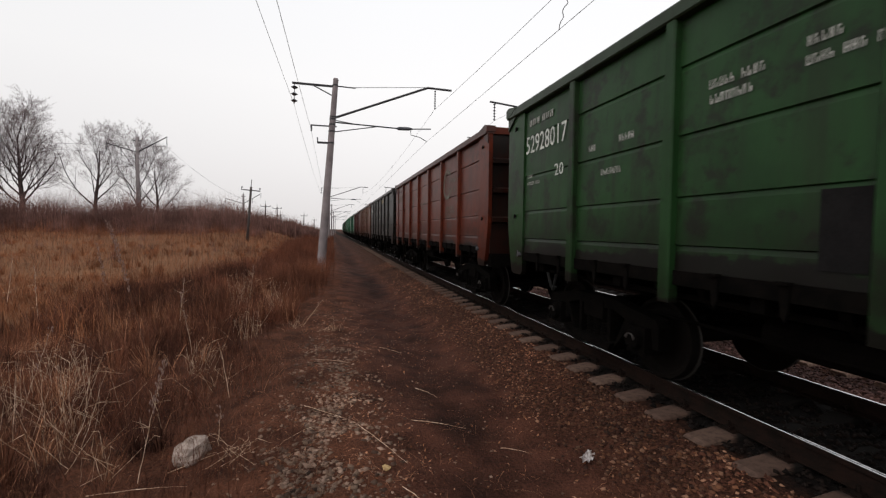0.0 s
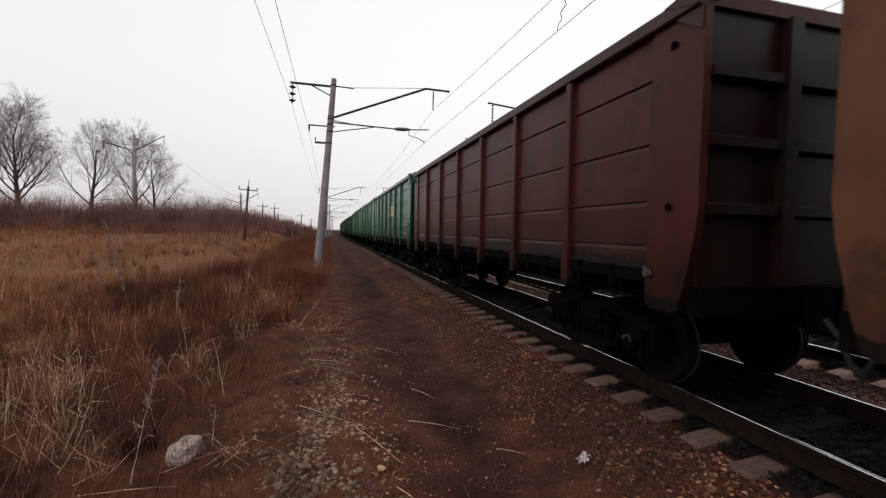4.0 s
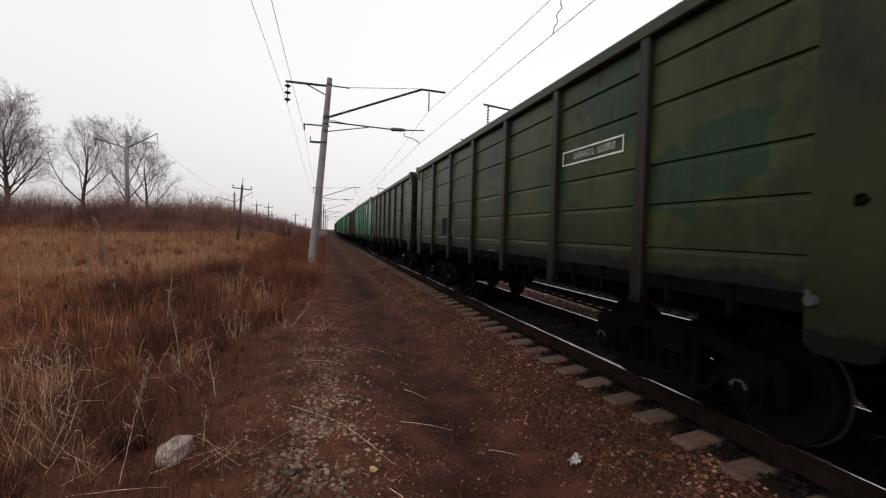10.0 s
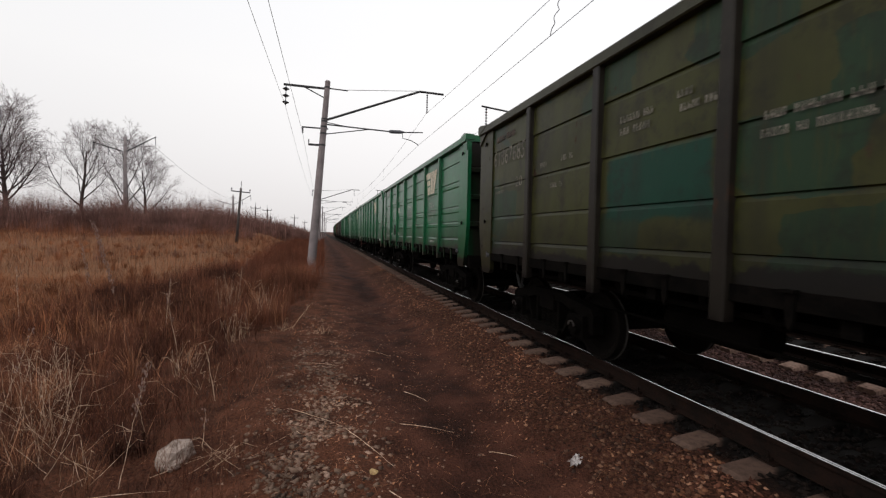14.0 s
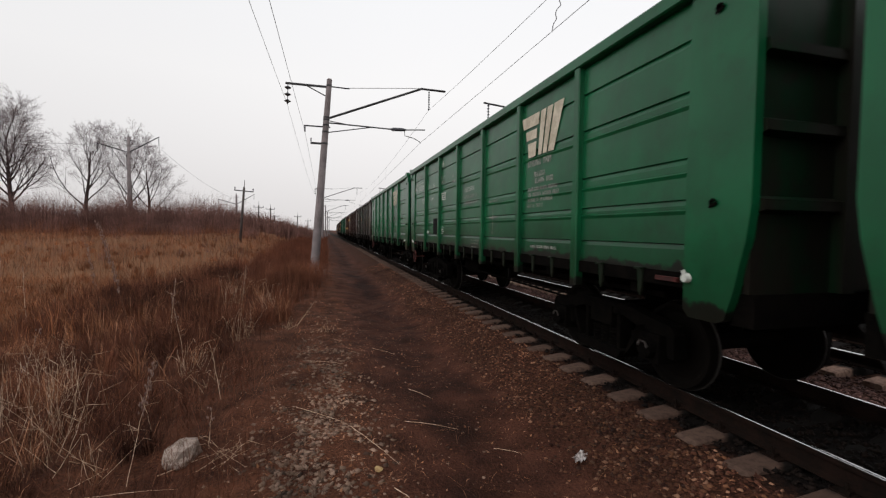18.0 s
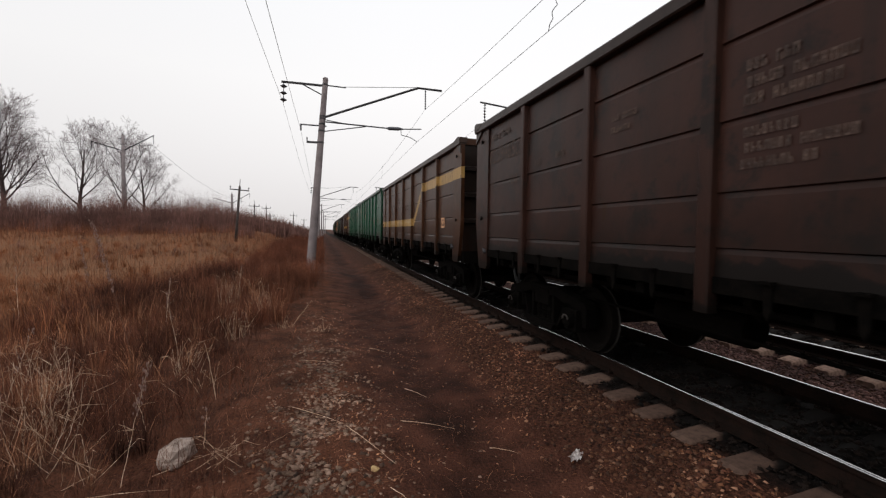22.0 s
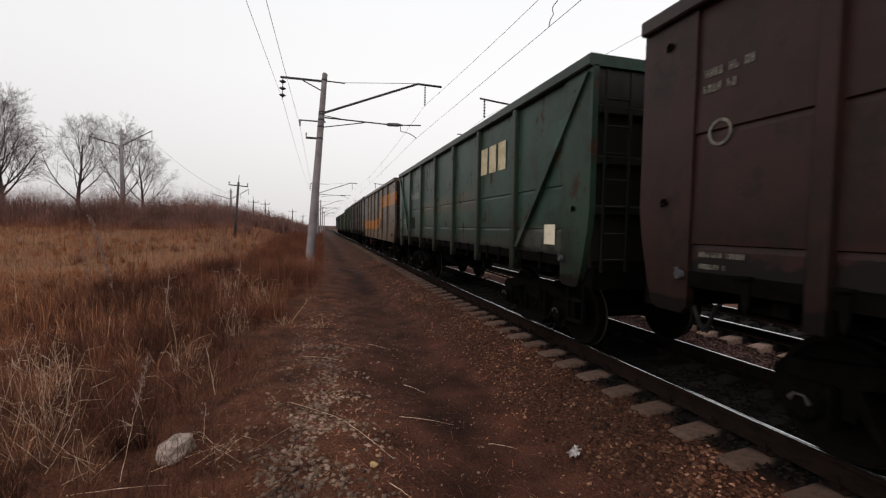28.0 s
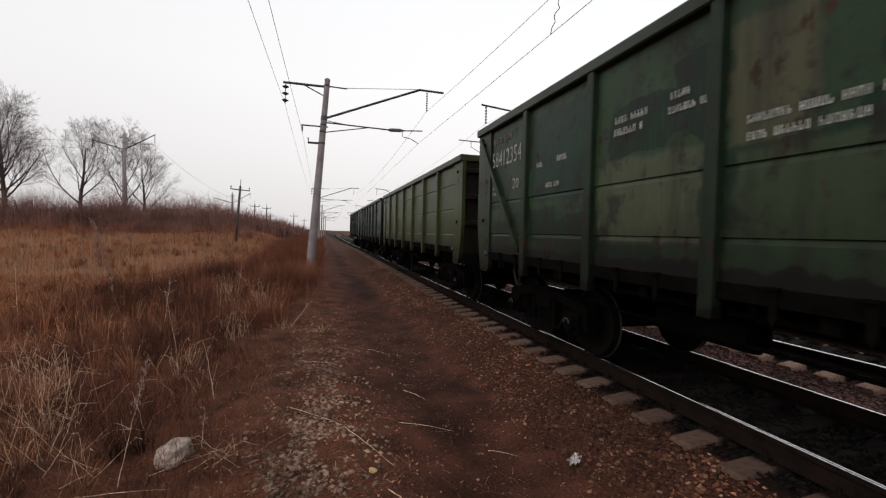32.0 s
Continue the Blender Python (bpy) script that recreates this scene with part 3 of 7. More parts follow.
stones("gravel", p + [0, 0, -0.003], 0.009 + 0.041 * rng.uniform(0, 1, len(p)) ** 2.1, GRAVEL, "pale gravel on the low ridge beside the path", "gravel", rng, 0.5)
p = scatter(750, -1.0, 2.4, 1.6, 14, 1.5)
stones("loose_stones", p, rng.uniform(0.007, 0.022, len(p)), GRAVEL, "small loose stones on the trodden path", "stones", rng)


# ---- dry grass, weeds, brush ----
STRAW = per_piece("dry_straw", ((0.30, 0.185, 0.105), (0.47, 0.33, 0.215), (0.17, 0.095, 0.050), (0.10, 0.052, 0.029)))
LITTER = per_piece("matted_litter", ((0.052, 0.026, 0.016), (0.105, 0.057, 0.035), (0.030, 0.015, 0.009), (0.19, 0.115, 0.075)))
RUSSET = per_piece("russet_weed", ((0.105, 0.045, 0.028), (0.140, 0.066, 0.040), (0.070, 0.031, 0.020), (0.185, 0.104, 0.066)))
FLECK = per_piece("leaf_flecks", ((0.20, 0.115, 0.055), (0.30, 0.20, 0.125), (0.13, 0.065, 0.030), (0.36, 0.27, 0.20)))
DARKWEED = per_piece("dark_weed", ((0.066, 0.030, 0.019), (0.098, 0.047, 0.029), (0.043, 0.019, 0.012), (0.140, 0.074, 0.046)))
DARKBUSH = per_piece("dark_bush_twigs", ((0.040, 0.021, 0.015), (0.062, 0.032, 0.022), (0.026, 0.013, 0.010), (0.105, 0.056, 0.036)))
FIELD = per_piece("field_grass", ((0.200, 0.106, 0.053), (0.280, 0.158, 0.081), (0.115, 0.056, 0.030), (0.23, 0.124, 0.062)))
BRUSH = per_piece("brush_twigs", ((0.130, 0.090, 0.083), (0.180, 0.132, 0.122), (0.098, 0.066, 0.060), (0.225, 0.168, 0.160)))


def grow(name, n, x0, x1, y0, y1, h, w, lean, material, label, category, near=1.0, keep=None, droop=0.3, rise=None):
    p = scatter(n, x0, x1, y0, y1, near)
    if keep is not None:
        p = p[rng.uniform(0, 1, len(p)) < keep(p[:, 0], p[:, 1])]
    k = len(p)
    high = rng.uniform(*h, k)
    if rise is not None:
        high = high * rise(p[:, 0], p[:, 1])
    return blades(name, p, high, rng.uniform(*w, k), rng.uniform(*lean, k), material, label, category, rng, droop)


def clump(x, y, a=1.0, b=1.0):
    return 0.5 + 0.25 * np.sin(x * 1.9 * a + 1.1) * np.cos(y * 1.3 * b) + 0.25 * np.sin(x * 0.8 * a - y * 0.9 * b + 2.0)


def hummock(x, y):
    """Uneven growth of a thicket, from 0.55 to 1.2."""
    return (0.85 + 0.16 * np.sin(x * 0.55 + 0.5) * np.cos(y * 0.4) + 0.11 * np.sin(x * 1.7 + y * 0.9) + 0.08 * np.sin(x * 4.1 - y * 2.3))


def near_bank(x, y):
    """1 on the weedy bank along the line, 0 out in the meadow, with a ragged edge."""
    edge = np.interp(y, [0, 6, 12, 18, 25, 33, 60], [-0.3, -2.9, -5.6, -6.6, -4.8, -3.0, -2.4]) + 1.2 * np.sin(y * 0.8 + x * 0.3) * np.sin(y * 0.33 + 1.0) + 0.7 * np.sin(x * 1.7 + y * 2.1)
    return np.clip((x - edge) / (2.2 + 0.05 * y) + 0.5, 0, 1)


grow("matted_grass", 70000, -7.5, 0.5, 1.2, 13, (0.03, 0.17), (0.0010, 0.0030), (0.4, 2.6), LITTER, "flattened dark brown grass covering the bank", "grass", 1.6,
     lambda x, y: np.clip((0.55 - x) / 1.1, 0, 1) * (0.35 + 0.65 * clump(x, y)))
grow("trodden_grass", 9000, -6, 0.4, -6, 1.2, (0.03, 0.13), (0.0015, 0.004), (0.5, 2.4), LITTER, "flattened brown grass on the bank", "grass", 1.0, lambda x, y: np.clip((0.55 - x) / 1.1, 0, 1))
grow("path_litter", 5200, -0.4, 2.6, 1.4, 16, (0.012, 0.05), (0.0012, 0.0030), (1.0, 4.5), LITTER, "bits of dead grass and leaves on the path", "litter", 1.6)
grow("path_straw", 900, -1.2, 2.6, 1.6, 10, (0.02, 0.05), (0.0012, 0.0022), (3.0, 9.0), STRAW, "pale fallen straws on the path", "litter", 1.5)
grow("short_straw", 8500, -8, -0.5, 1.3, 12, (0.10, 0.34), (0.0010, 0.0024), (0.2, 1.4), STRAW, "short pale straw standing in the bank", "grass", 1.4,
     lambda x, y: np.clip((-0.4 - x) / 1.4, 0, 1) * clump(x, y) ** 1.5)
grow("tall_straw", 1300, -8, -1.0, 1.8, 11, (0.35, 0.85), (0.0013, 0.0028), (0.15, 1.1), STRAW, "tall bent straw stalks on the bank", "grass", 1.3,
     lambda x, y: np.clip((-0.8 - x) / 1.5, 0, 1) * clump(x, y))
grow("pale_stalks", 1500, -6, -0.8, 8.5, 19, (0.35, 0.95), (0.0022, 0.0040), (0.05, 0.7), STRAW, "pale broken stalks among the weeds", "grass", 1.0,
     lambda x, y: near_bank(x, y) * clump(x, y, 1.4, 1.2) * np.clip((-0.5 - x) / 1.5, 0, 1))
grow("leaf_flecks", 2300, -0.6, 3.3, 1.6, 14, (0.012, 0.030), (0.006, 0.014), (0.6, 2.0), FLECK, "tan and ochre leaf flecks on path and ballast", "leaf litter", 1.6,
     lambda x, y: np.where((x > 0.9) & (x < 2.1), 0.25, 1.0))
grow("brown_grass", 30000, -6.5, 0.1, 1.8, 11, (0.16, 0.62), (0.0010, 0.0024), (0.1, 1.0), DARKWEED, "thin brown grass standing in clumps on the bank", "grass", 1.25,
     lambda x, y: np.clip((-0.35 - 0.10 * y * 0.5 + 0.4 * np.sin(y * 1.9) - x) / 1.2, 0, 1) * np.clip(2.6 * clump(x, y, 1.7, 1.9) - 0.95, 0.03, 1), rise=lambda x, y: 0.45 + 0.95 * clump(x, y, 1.7, 1.9))
grow("rusty_grass", 15000, -6.5, -0.2, 3.0, 12, (0.14, 0.55), (0.0010, 0.0022), (0.1, 1.2), RUSSET, "rust-brown thin grass standing in clumps on the bank", "grass", 1.15,
     lambda x, y: np.clip((-0.5 + 0.4 * np.sin(y * 1.3 + 1) - x) / 1.3, 0, 1) * np.clip(2.6 * clump(x + 3, y, 1.3, 1.5) - 0.95, 0.02, 1), rise=lambda x, y: 0.45 + 0.95 * clump(x + 3, y, 1.3, 1.5))
OCHRE = per_piece("ochre_weed", ((0.120, 0.058, 0.035), (0.165, 0.085, 0.050), (0.085, 0.040, 0.025), (0.215, 0.125, 0.078)))
grow("mast_thicket", 7000, -3.4, -0.10, 13.5, 20.5, (0.45, 1.30), (0.0018, 0.0040), (0.05, 0.6), OCHRE, "rust-brown weeds before the mast's foot", "weeds", 1.0,
     lambda x, y: np.clip((0.0 + 0.2 * np.sin(y * 3.1) - x) / 0.6, 0, 1) * np.clip((x + 3.4) / 2.0, 0, 1) * np.clip((y - 13.5) / 3, 0.1, 1), rise=lambda x, y: (0.55 + 0.6 * clump(x, y, 2.4, 1.9)) * np.clip(0.45 + (x + 3.4) / 4, 0, 1.1))
grow("meadow_fringe", 15000, -46, -5, 42, 62, (0.5, 1.9), (0.006, 0.012), (0.05, 0.6), OCHRE, "ragged russet growth where meadow meets brush", "weeds", 1.0,
     lambda x, y: np.clip((y - 40) / 18, 0, 1) * np.clip(2.4 * clump(x, y, 0.45, 0.5) - 0.7, 0.05, 1), rise=lambda x, y: 0.5 + 0.8 * clump(x, y, 0.8, 0.6))
grow("mast_weeds", 2600, -2.4, 0.4, 15.0, 20.0, (0.5, 1.4), (0.0022, 0.005), (0.05, 0.9), RUSSET, "tall rust-brown weeds round the mast's foot", "weeds", 1.0,
     lambda x, y: np.clip((0.35 + 0.25 * np.sin(y * 2.3) - x) / 1.2, 0, 1) * np.clip((y - 15.0) / 3, 0, 1) * (0.3 + 0.7 * clump(x, y, 2.0, 1.6)), rise=lambda x, y: np.clip((y - 13) / 5, 0.5, 1.0))
grow("dark_weeds", 34000, -12, -0.9, 5.0, 17, (0.25, 0.80), (0.0015, 0.0036), (0.1, 0.7), DARKWEED, "dense dark brown weeds on the bank", "weeds", 1.0,
     lambda x, y: np.clip((-0.9 - x) / 1.2, 0, 1) * clump(x, y, 0.7, 0.7) * near_bank(x, y), rise=lambda x, y: 0.7 + 0.6 * clump(x, y, 0.5, 0.6))
grow("dark_shrubs", 12000, -11, -2.6, 16, 24, (0.55, 1.15), (0.003, 0.006), (0.1, 0.6), DARKWEED, "low dark leafless shrubs in the meadow", "shrub", 1.0,
     lambda x, y: np.clip(clump(x, y, 0.5, 0.6) * 2.2 - 0.9, 0, 1) * near_bank(x, y) * np.clip((x + 8.5) / 2, 0, 1), rise=lambda x, y: 0.6 + 0.7 * clump(x, y, 0.9, 0.8))
grow("russet_weeds", 62000, -9.5, 0.4, 9.0, 30, (0.45, 1.40), (0.0022, 0.005), (0.05, 0.9), RUSSET, "tall rust-brown dead weeds beside the mast", "weeds", 1.0,
     lambda x, y: np.clip((-0.65 + 1.0 * np.clip((y - 11) / 4, 0, 1) - x) / 0.9, 0, 1) * near_bank(x, y) * np.clip((y - 8.5) / 7, 0, 1) * (0.06 + 0.94 * clump(x, y, 1.3, 1.1) ** 2), rise=lambda x, y: (0.40 + 0.85 * clump(x, y, 1.6, 1.2)) * np.clip((y - 4) / 10, 0.4, 1.0))
grow("bank_weeds", 17000, -4.2, 0.2, 29, 80, (0.45, 1.35), (0.006, 0.012), (0.05, 0.35), RUSSET, "tall dead weeds along the line", "weeds", 1.3, rise=lambda x, y: 0.6 + 0.7 * clump(x, y, 0.5, 0.3))
grow("field_grass", 115000, -60, -3.0, 10, 66, (0.30, 0.85), (0.003, 0.008), (0.1, 0.9), FIELD, "tan dry meadow grass", "grass", 1.3,
     lambda x, y: (0.25 + 0.75 * clump(x, y, 0.25, 0.3)) * np.clip(1.25 - near_bank(x, y), 0, 1), rise=lambda x, y: 0.6 + 0.7 * clump(x, y, 0.6, 0.4))
grow("meadow_edge", 34000, -17, -3.2, 7.5, 24, (0.18, 0.62), (0.0018, 0.0042), (0.2, 1.3), FIELD, "tan matted meadow grass beside the weedy bank", "grass", 1.0,
     lambda x, y: np.clip(1.15 - near_bank(x, y), 0, 1) * np.clip((y - 9.0) / 4, 0, 1) * (0.3 + 0.7 * clump(x, y, 0.6, 0.6)))
grow("meadow_patches", 26000, -42, -2.6, 14, 58, (0.30, 0.85), (0.003, 0.007), (0.1, 0.8), RUSSET, "patches of rust-brown weeds in the meadow", "weeds", 1.2,
     lambda x, y: np.clip(3.0 * clump(x + 0.35 * y, y, 0.33, 0.42) - 1.45, 0, 1), rise=lambda x, y: 0.55 + 0.7 * clump(x, y, 0.7, 0.5))
grow("field_weeds", 5200, -40, -3, 18, 56, (0.7, 1.5), (0.004, 0.009), (0.0, 0.4), DARKWEED, "dark single weed stalks in the meadow", "weeds", 1.0, lambda x, y: clump(x, y, 0.4, 0.4) ** 2)


def bushes(name, n, per, x0, x1, y0, y1, h, w, label, size=1.0, tall=None, material=None):
    """Leafless bushes: twigs that fan out from each root."""
    root = scatter(n, x0, x1, y0, y1)
    high = rng.uniform(*h, n) * (tall(root[:, 0], root[:, 1]) if tall else 1)
    k = n * per
    spot = np.repeat(root, per, 0)
    a, d = rng.uniform(0, 2 * np.pi, k), rng.uniform(0, 1, k) ** 0.7
    wide = np.repeat(high, per) * 0.30 * size
    spot[:, 0] += np.cos(a) * d * wide
    spot[:, 1] += np.sin(a) * d * wide
    tip = np.repeat(high, per) * (1 - 0.45 * d * d) * rng.uniform(0.45, 1.08, k)
    return blades(name, spot, tip, rng.uniform(*w, k), rng.uniform(0.05, 0.45, k), material or BRUSH, label, "brush", rng, 0.2)


bushes("dark_bushes", 46, 300, -6.8, -2.9, 12.5, 19.5, (0.55, 1.10), (0.0020, 0.0042), "low dark twiggy bushes on the weedy bank", 2.0, lambda x, y: 0.55 + 0.75 * clump(x, y, 1.1, 0.9), DARKBUSH)
def tussocks(name, n, per, x0, x1, y0, y1, h, w, material, label, spread=0.16, keep=None, near=1.0):
    """Clumps of grass that arch outwards from each root."""
    root = scatter(n, x0, x1, y0, y1, near)
    if keep is not None:
        root = root[rng.uniform(0, 1, len(root)) < keep(root[:, 0], root[:, 1])]
    tall = rng.uniform(*h, len(root))
    base, tall = np.repeat(root, per, 0), np.repeat(tall, per)
    k = len(base)
    a, d = rng.uniform(0, 2 * np.pi, k), rng.uniform(0, 1, k) ** 0.8
    out = np.stack([np.cos(a), np.sin(a), 0 * a], 1)
    side = np.stack([-np.sin(a), np.cos(a), 0 * a], 1) * rng.uniform(*w, k)[:, None]
    up = np.array([[0, 0, 1.0]])
    size = (tall * rng.uniform(0.45, 1.0, k))[:, None]
    base = base + out * (d * spread * 0.6)[:, None]
    reach = (0.15 + 0.85 * d)[:, None]
    rows = [base + out * size * reach * f * f * 0.75 + up * size * (f - 0.42 * reach * f * f) for f in (0.0, 0.4, 0.75, 1.0)]
    v = np.stack([rows[0] - side, rows[0] + side, rows[1] + side * 0.9, rows[1] - side * 0.9, rows[2] + side * 0.6, rows[2] - side * 0.6, rows[3]], 1).reshape(-1, 3)
    q = np.arange(k)[:, None] * 7
    quads = np.concatenate([q + np.array([[0, 1, 2, 3]]), q + np.array([[3, 2, 4, 5]])])
    return soup(name, v, q + np.array([[5, 4, 6]]), quads, material, label, "grass")


def weedy(x, y):
    return np.clip((-0.9 - 0.12 * y + 0.5 * np.sin(y * 1.7) - x) / 0.8, 0, 1)


tussocks("straw_tussocks", 90, 46, -5.5, -0.8, 3.2, 11, (0.30, 0.72), (0.0012, 0.0024), STRAW, "pale arching straw tussocks on the bank", 0.16, weedy, 1.2)
tussocks("rusty_tussocks", 190, 90, -6.5, -0.6, 3.0, 13, (0.28, 0.70), (0.0012, 0.0026), OCHRE, "rust-brown arching grass tussocks on the bank", 0.20, weedy, 1.1)
tussocks("dark_tussocks", 200, 90, -7.5, -0.6, 3.0, 15, (0.25, 0.62), (0.0012, 0.0028), DARKBUSH, "dark brown grass tussocks on the bank", 0.22, weedy, 1.1)
tussocks("bank_tussocks", 150, 80, -6.5, -0.8, 11, 24, (0.55, 1.10), (0.0022, 0.0045), OCHRE, "tall rust-brown tussocks along the weedy bank", 0.3, near_bank)
tussocks("pale_tussocks", 60, 40, -5.5, -0.9, 10, 22, (0.55, 1.05), (0.0018, 0.0034), STRAW, "tall pale straw tussocks among the weeds", 0.2, near_bank)
tussocks("meadow_tussocks", 190, 60, -26, -3.5, 14, 44, (0.40, 0.80), (0.004, 0.008), FIELD, "tan tussocks in the meadow", 0.4, lambda x, y: np.clip(1.2 - near_bank(x, y), 0, 1))


bushes("far_brush", 480, 190, -95, -13, 60, 74, (2.6, 6.6), (0.007, 0.015), "brown leafless willow brush behind the meadow")
bushes("meadow_bushes", 70, 40, -50, -6, 32, 52, (0.4, 1.2), (0.004, 0.010), "small leafless bushes scattered over the meadow", 1.8)
bushes("low_brush", 240, 90, -75, -8, 54, 64, (0.6, 2.2), (0.007, 0.016), "low leafless brush at the edge of the meadow", 1.6)
bushes("mid_brush", 380, 120, -38, -3.4, 74, 125, (2.2, 6.4), (0.014, 0.030), "leafless brush along the far bank", 1.0, lambda x, y: np.clip(0.50 - (x + 3) / 26, 0.46, 1.0))
grow("distant_brush", 16000, -170, -4, 125, 260, (1.2, 6.8), (0.05, 0.11), (0.05, 0.4), BRUSH, "distant leafless thicket", "brush", 1.0,
     lambda x, y: np.clip((-x - 4) / 40 + 0.2, 0, 1), rise=lambda x, y: hummock(x, y) * np.clip(0.5 - (x + 4) / 80, 0.4, 1.0))
grow("saplings", 260, -26, -3, 60, 140, (1.6, 4.4), (0.02, 0.05), (0.0, 0.2), BRUSH, "thin bare saplings on the far bank", "saplings")


# ---- trees ----
def tree(x, y, height, seed, wide, label, counts=(13, 7, 6, 4), lean=0.0, fork=0.24):
    """A bare broadleaf tree: limbs rise from a short bole and break up into a haze of twigs."""
    r = random.Random(seed)
    limbs, twigs = Geo(), Geo()

    def shoot(p, d, length, radius, level):
        g, n = (limbs if level < 3 else twigs), (7, 5, 4, 3, 2)[level]
        line, ways = [p], []
        for k in range(n):
            wild = Vector((r.uniform(-1, 1), r.uniform(-1, 1), r.uniform(-0.6, 0.8)))
            d = (d + wild * (0.11, 0.16, 0.20, 0.22, 0.2)[level] + Vector((0, 0, 0.16 if level == 1 else 0.03))).normalized()
            q = p + d * (length / n)
            thick = lambda f: max(radius * (1 - 0.8 * f), 0.012 if level < 3 else 0.0085)
            g.tube(p, q, thick(k / n), thick((k + 1) / n), (9, 6, 4, 3, 3)[level], False)
            p = q
            line.append(p)
            ways.append(d)
        if level >= len(counts):
            return
        turn = r.uniform(0, 6.283)
        for c in range(counts[level]):
            f = (fork + (1 - fork) * (c + r.random()) / counts[level]) if level == 0 else (0.22 + 0.78 * (c + r.random()) / counts[level])
            k = min(int(f * n), n - 1)
            at, way = line[k].lerp(line[k + 1], f * n - k), ways[k]
            turn += 2.4 + r.uniform(-0.5, 0.5)
            side = way.orthogonal().normalized()
            side = side * math.cos(turn) + way.cross(side) * math.sin(turn)
            if level == 0:
                size = height * wide * (1.05 - 0.50 * f) * r.uniform(0.75, 1.15)
                go = (side + way * (0.45 + 1.0 * f)).normalized()
            else:
                size = length * (0.62, 0.55, 0.55)[level - 1] * (1.1 - 0.55 * f) * r.uniform(0.7, 1.2)
                go = (way + side * r.uniform(0.5, 1.1)).normalized()
            shoot(at, go, size, radius * (1 - 0.8 * f) * (0.45, 0.5, 0.55, 0.6)[level], level + 1)

    shoot(Vector((0, 0, -0.2)), Vector((lean, 0, 1)).normalized(), height * 0.68, height * 0.019, 0)
    t = tagged(new("bare_tree"), label, "tree", "trees behind the meadow")
    t.matrix_basis = pose(x, y, float(ground_z(np.array(x), np.array(y))))
    part("trunk", limbs.mesh("trunk", True), BARK, t)
    part("crown", twigs.mesh("crown"), TWIG, t, "fine leafless twigs")


TALL_TREE = "tall leafless grey-brown tree rising from the brush"
tree(-42.0, 75, 20.6, 3, 0.46, TALL_TREE, (24, 11, 8, 5))
tree(-50.0, 79, 19.2, 11, 0.45, TALL_TREE, (14, 8, 6, 4))
tree(-34.2, 76, 17.8, 5, 0.50, TALL_TREE, (12, 8, 7, 5), 0.03, 0.26)
tree(-29.6, 81, 18.8, 8, 0.46, TALL_TREE, (11, 8, 7, 5), -0.06, 0.30)
tree(-27.6, 82, 15.0, 21, 0.52, TALL_TREE, (10, 8, 7, 5), 0.06, 0.30)
tree(-55.0, 84, 16.2, 14, 0.5, TALL_TREE, (12, 6, 5, 3))
for x, y, h, seed in ((-37.5, 106, 10.5, 31), (-33.0, 112, 11.0, 32), (-29.5, 118, 10.6, 33), (-26.5, 122, 9.4, 34), (-43, 104, 11.5, 35), (-23.5, 126, 8.6, 36), (-21.0, 122, 7.4, 37)):
    tree(x, y, h - 1.7, seed, 0.5, "smaller leafless tree in the distant thicket", (10, 6, 5, 3), 0.0, 0.2)


# ---- overhead line ----
def insulator(points, r=0.075, pitch=0.16):
    g = Geo()
    p, q = Vector(points[0]), Vector(points[1])
    g.tube(p, q, 0.018, 0.018, 6)
    n = max(3, int((q - p).length / pitch))
    for i in range(n):
        c = p.lerp(q, (i + 0.5) / n)
        d = (q - p).normalized() * pitch * 0.30
        g.tube(c - d, c, 0.03, r, 12).tube(c, c + d, r, 0.03, 12)
    return g


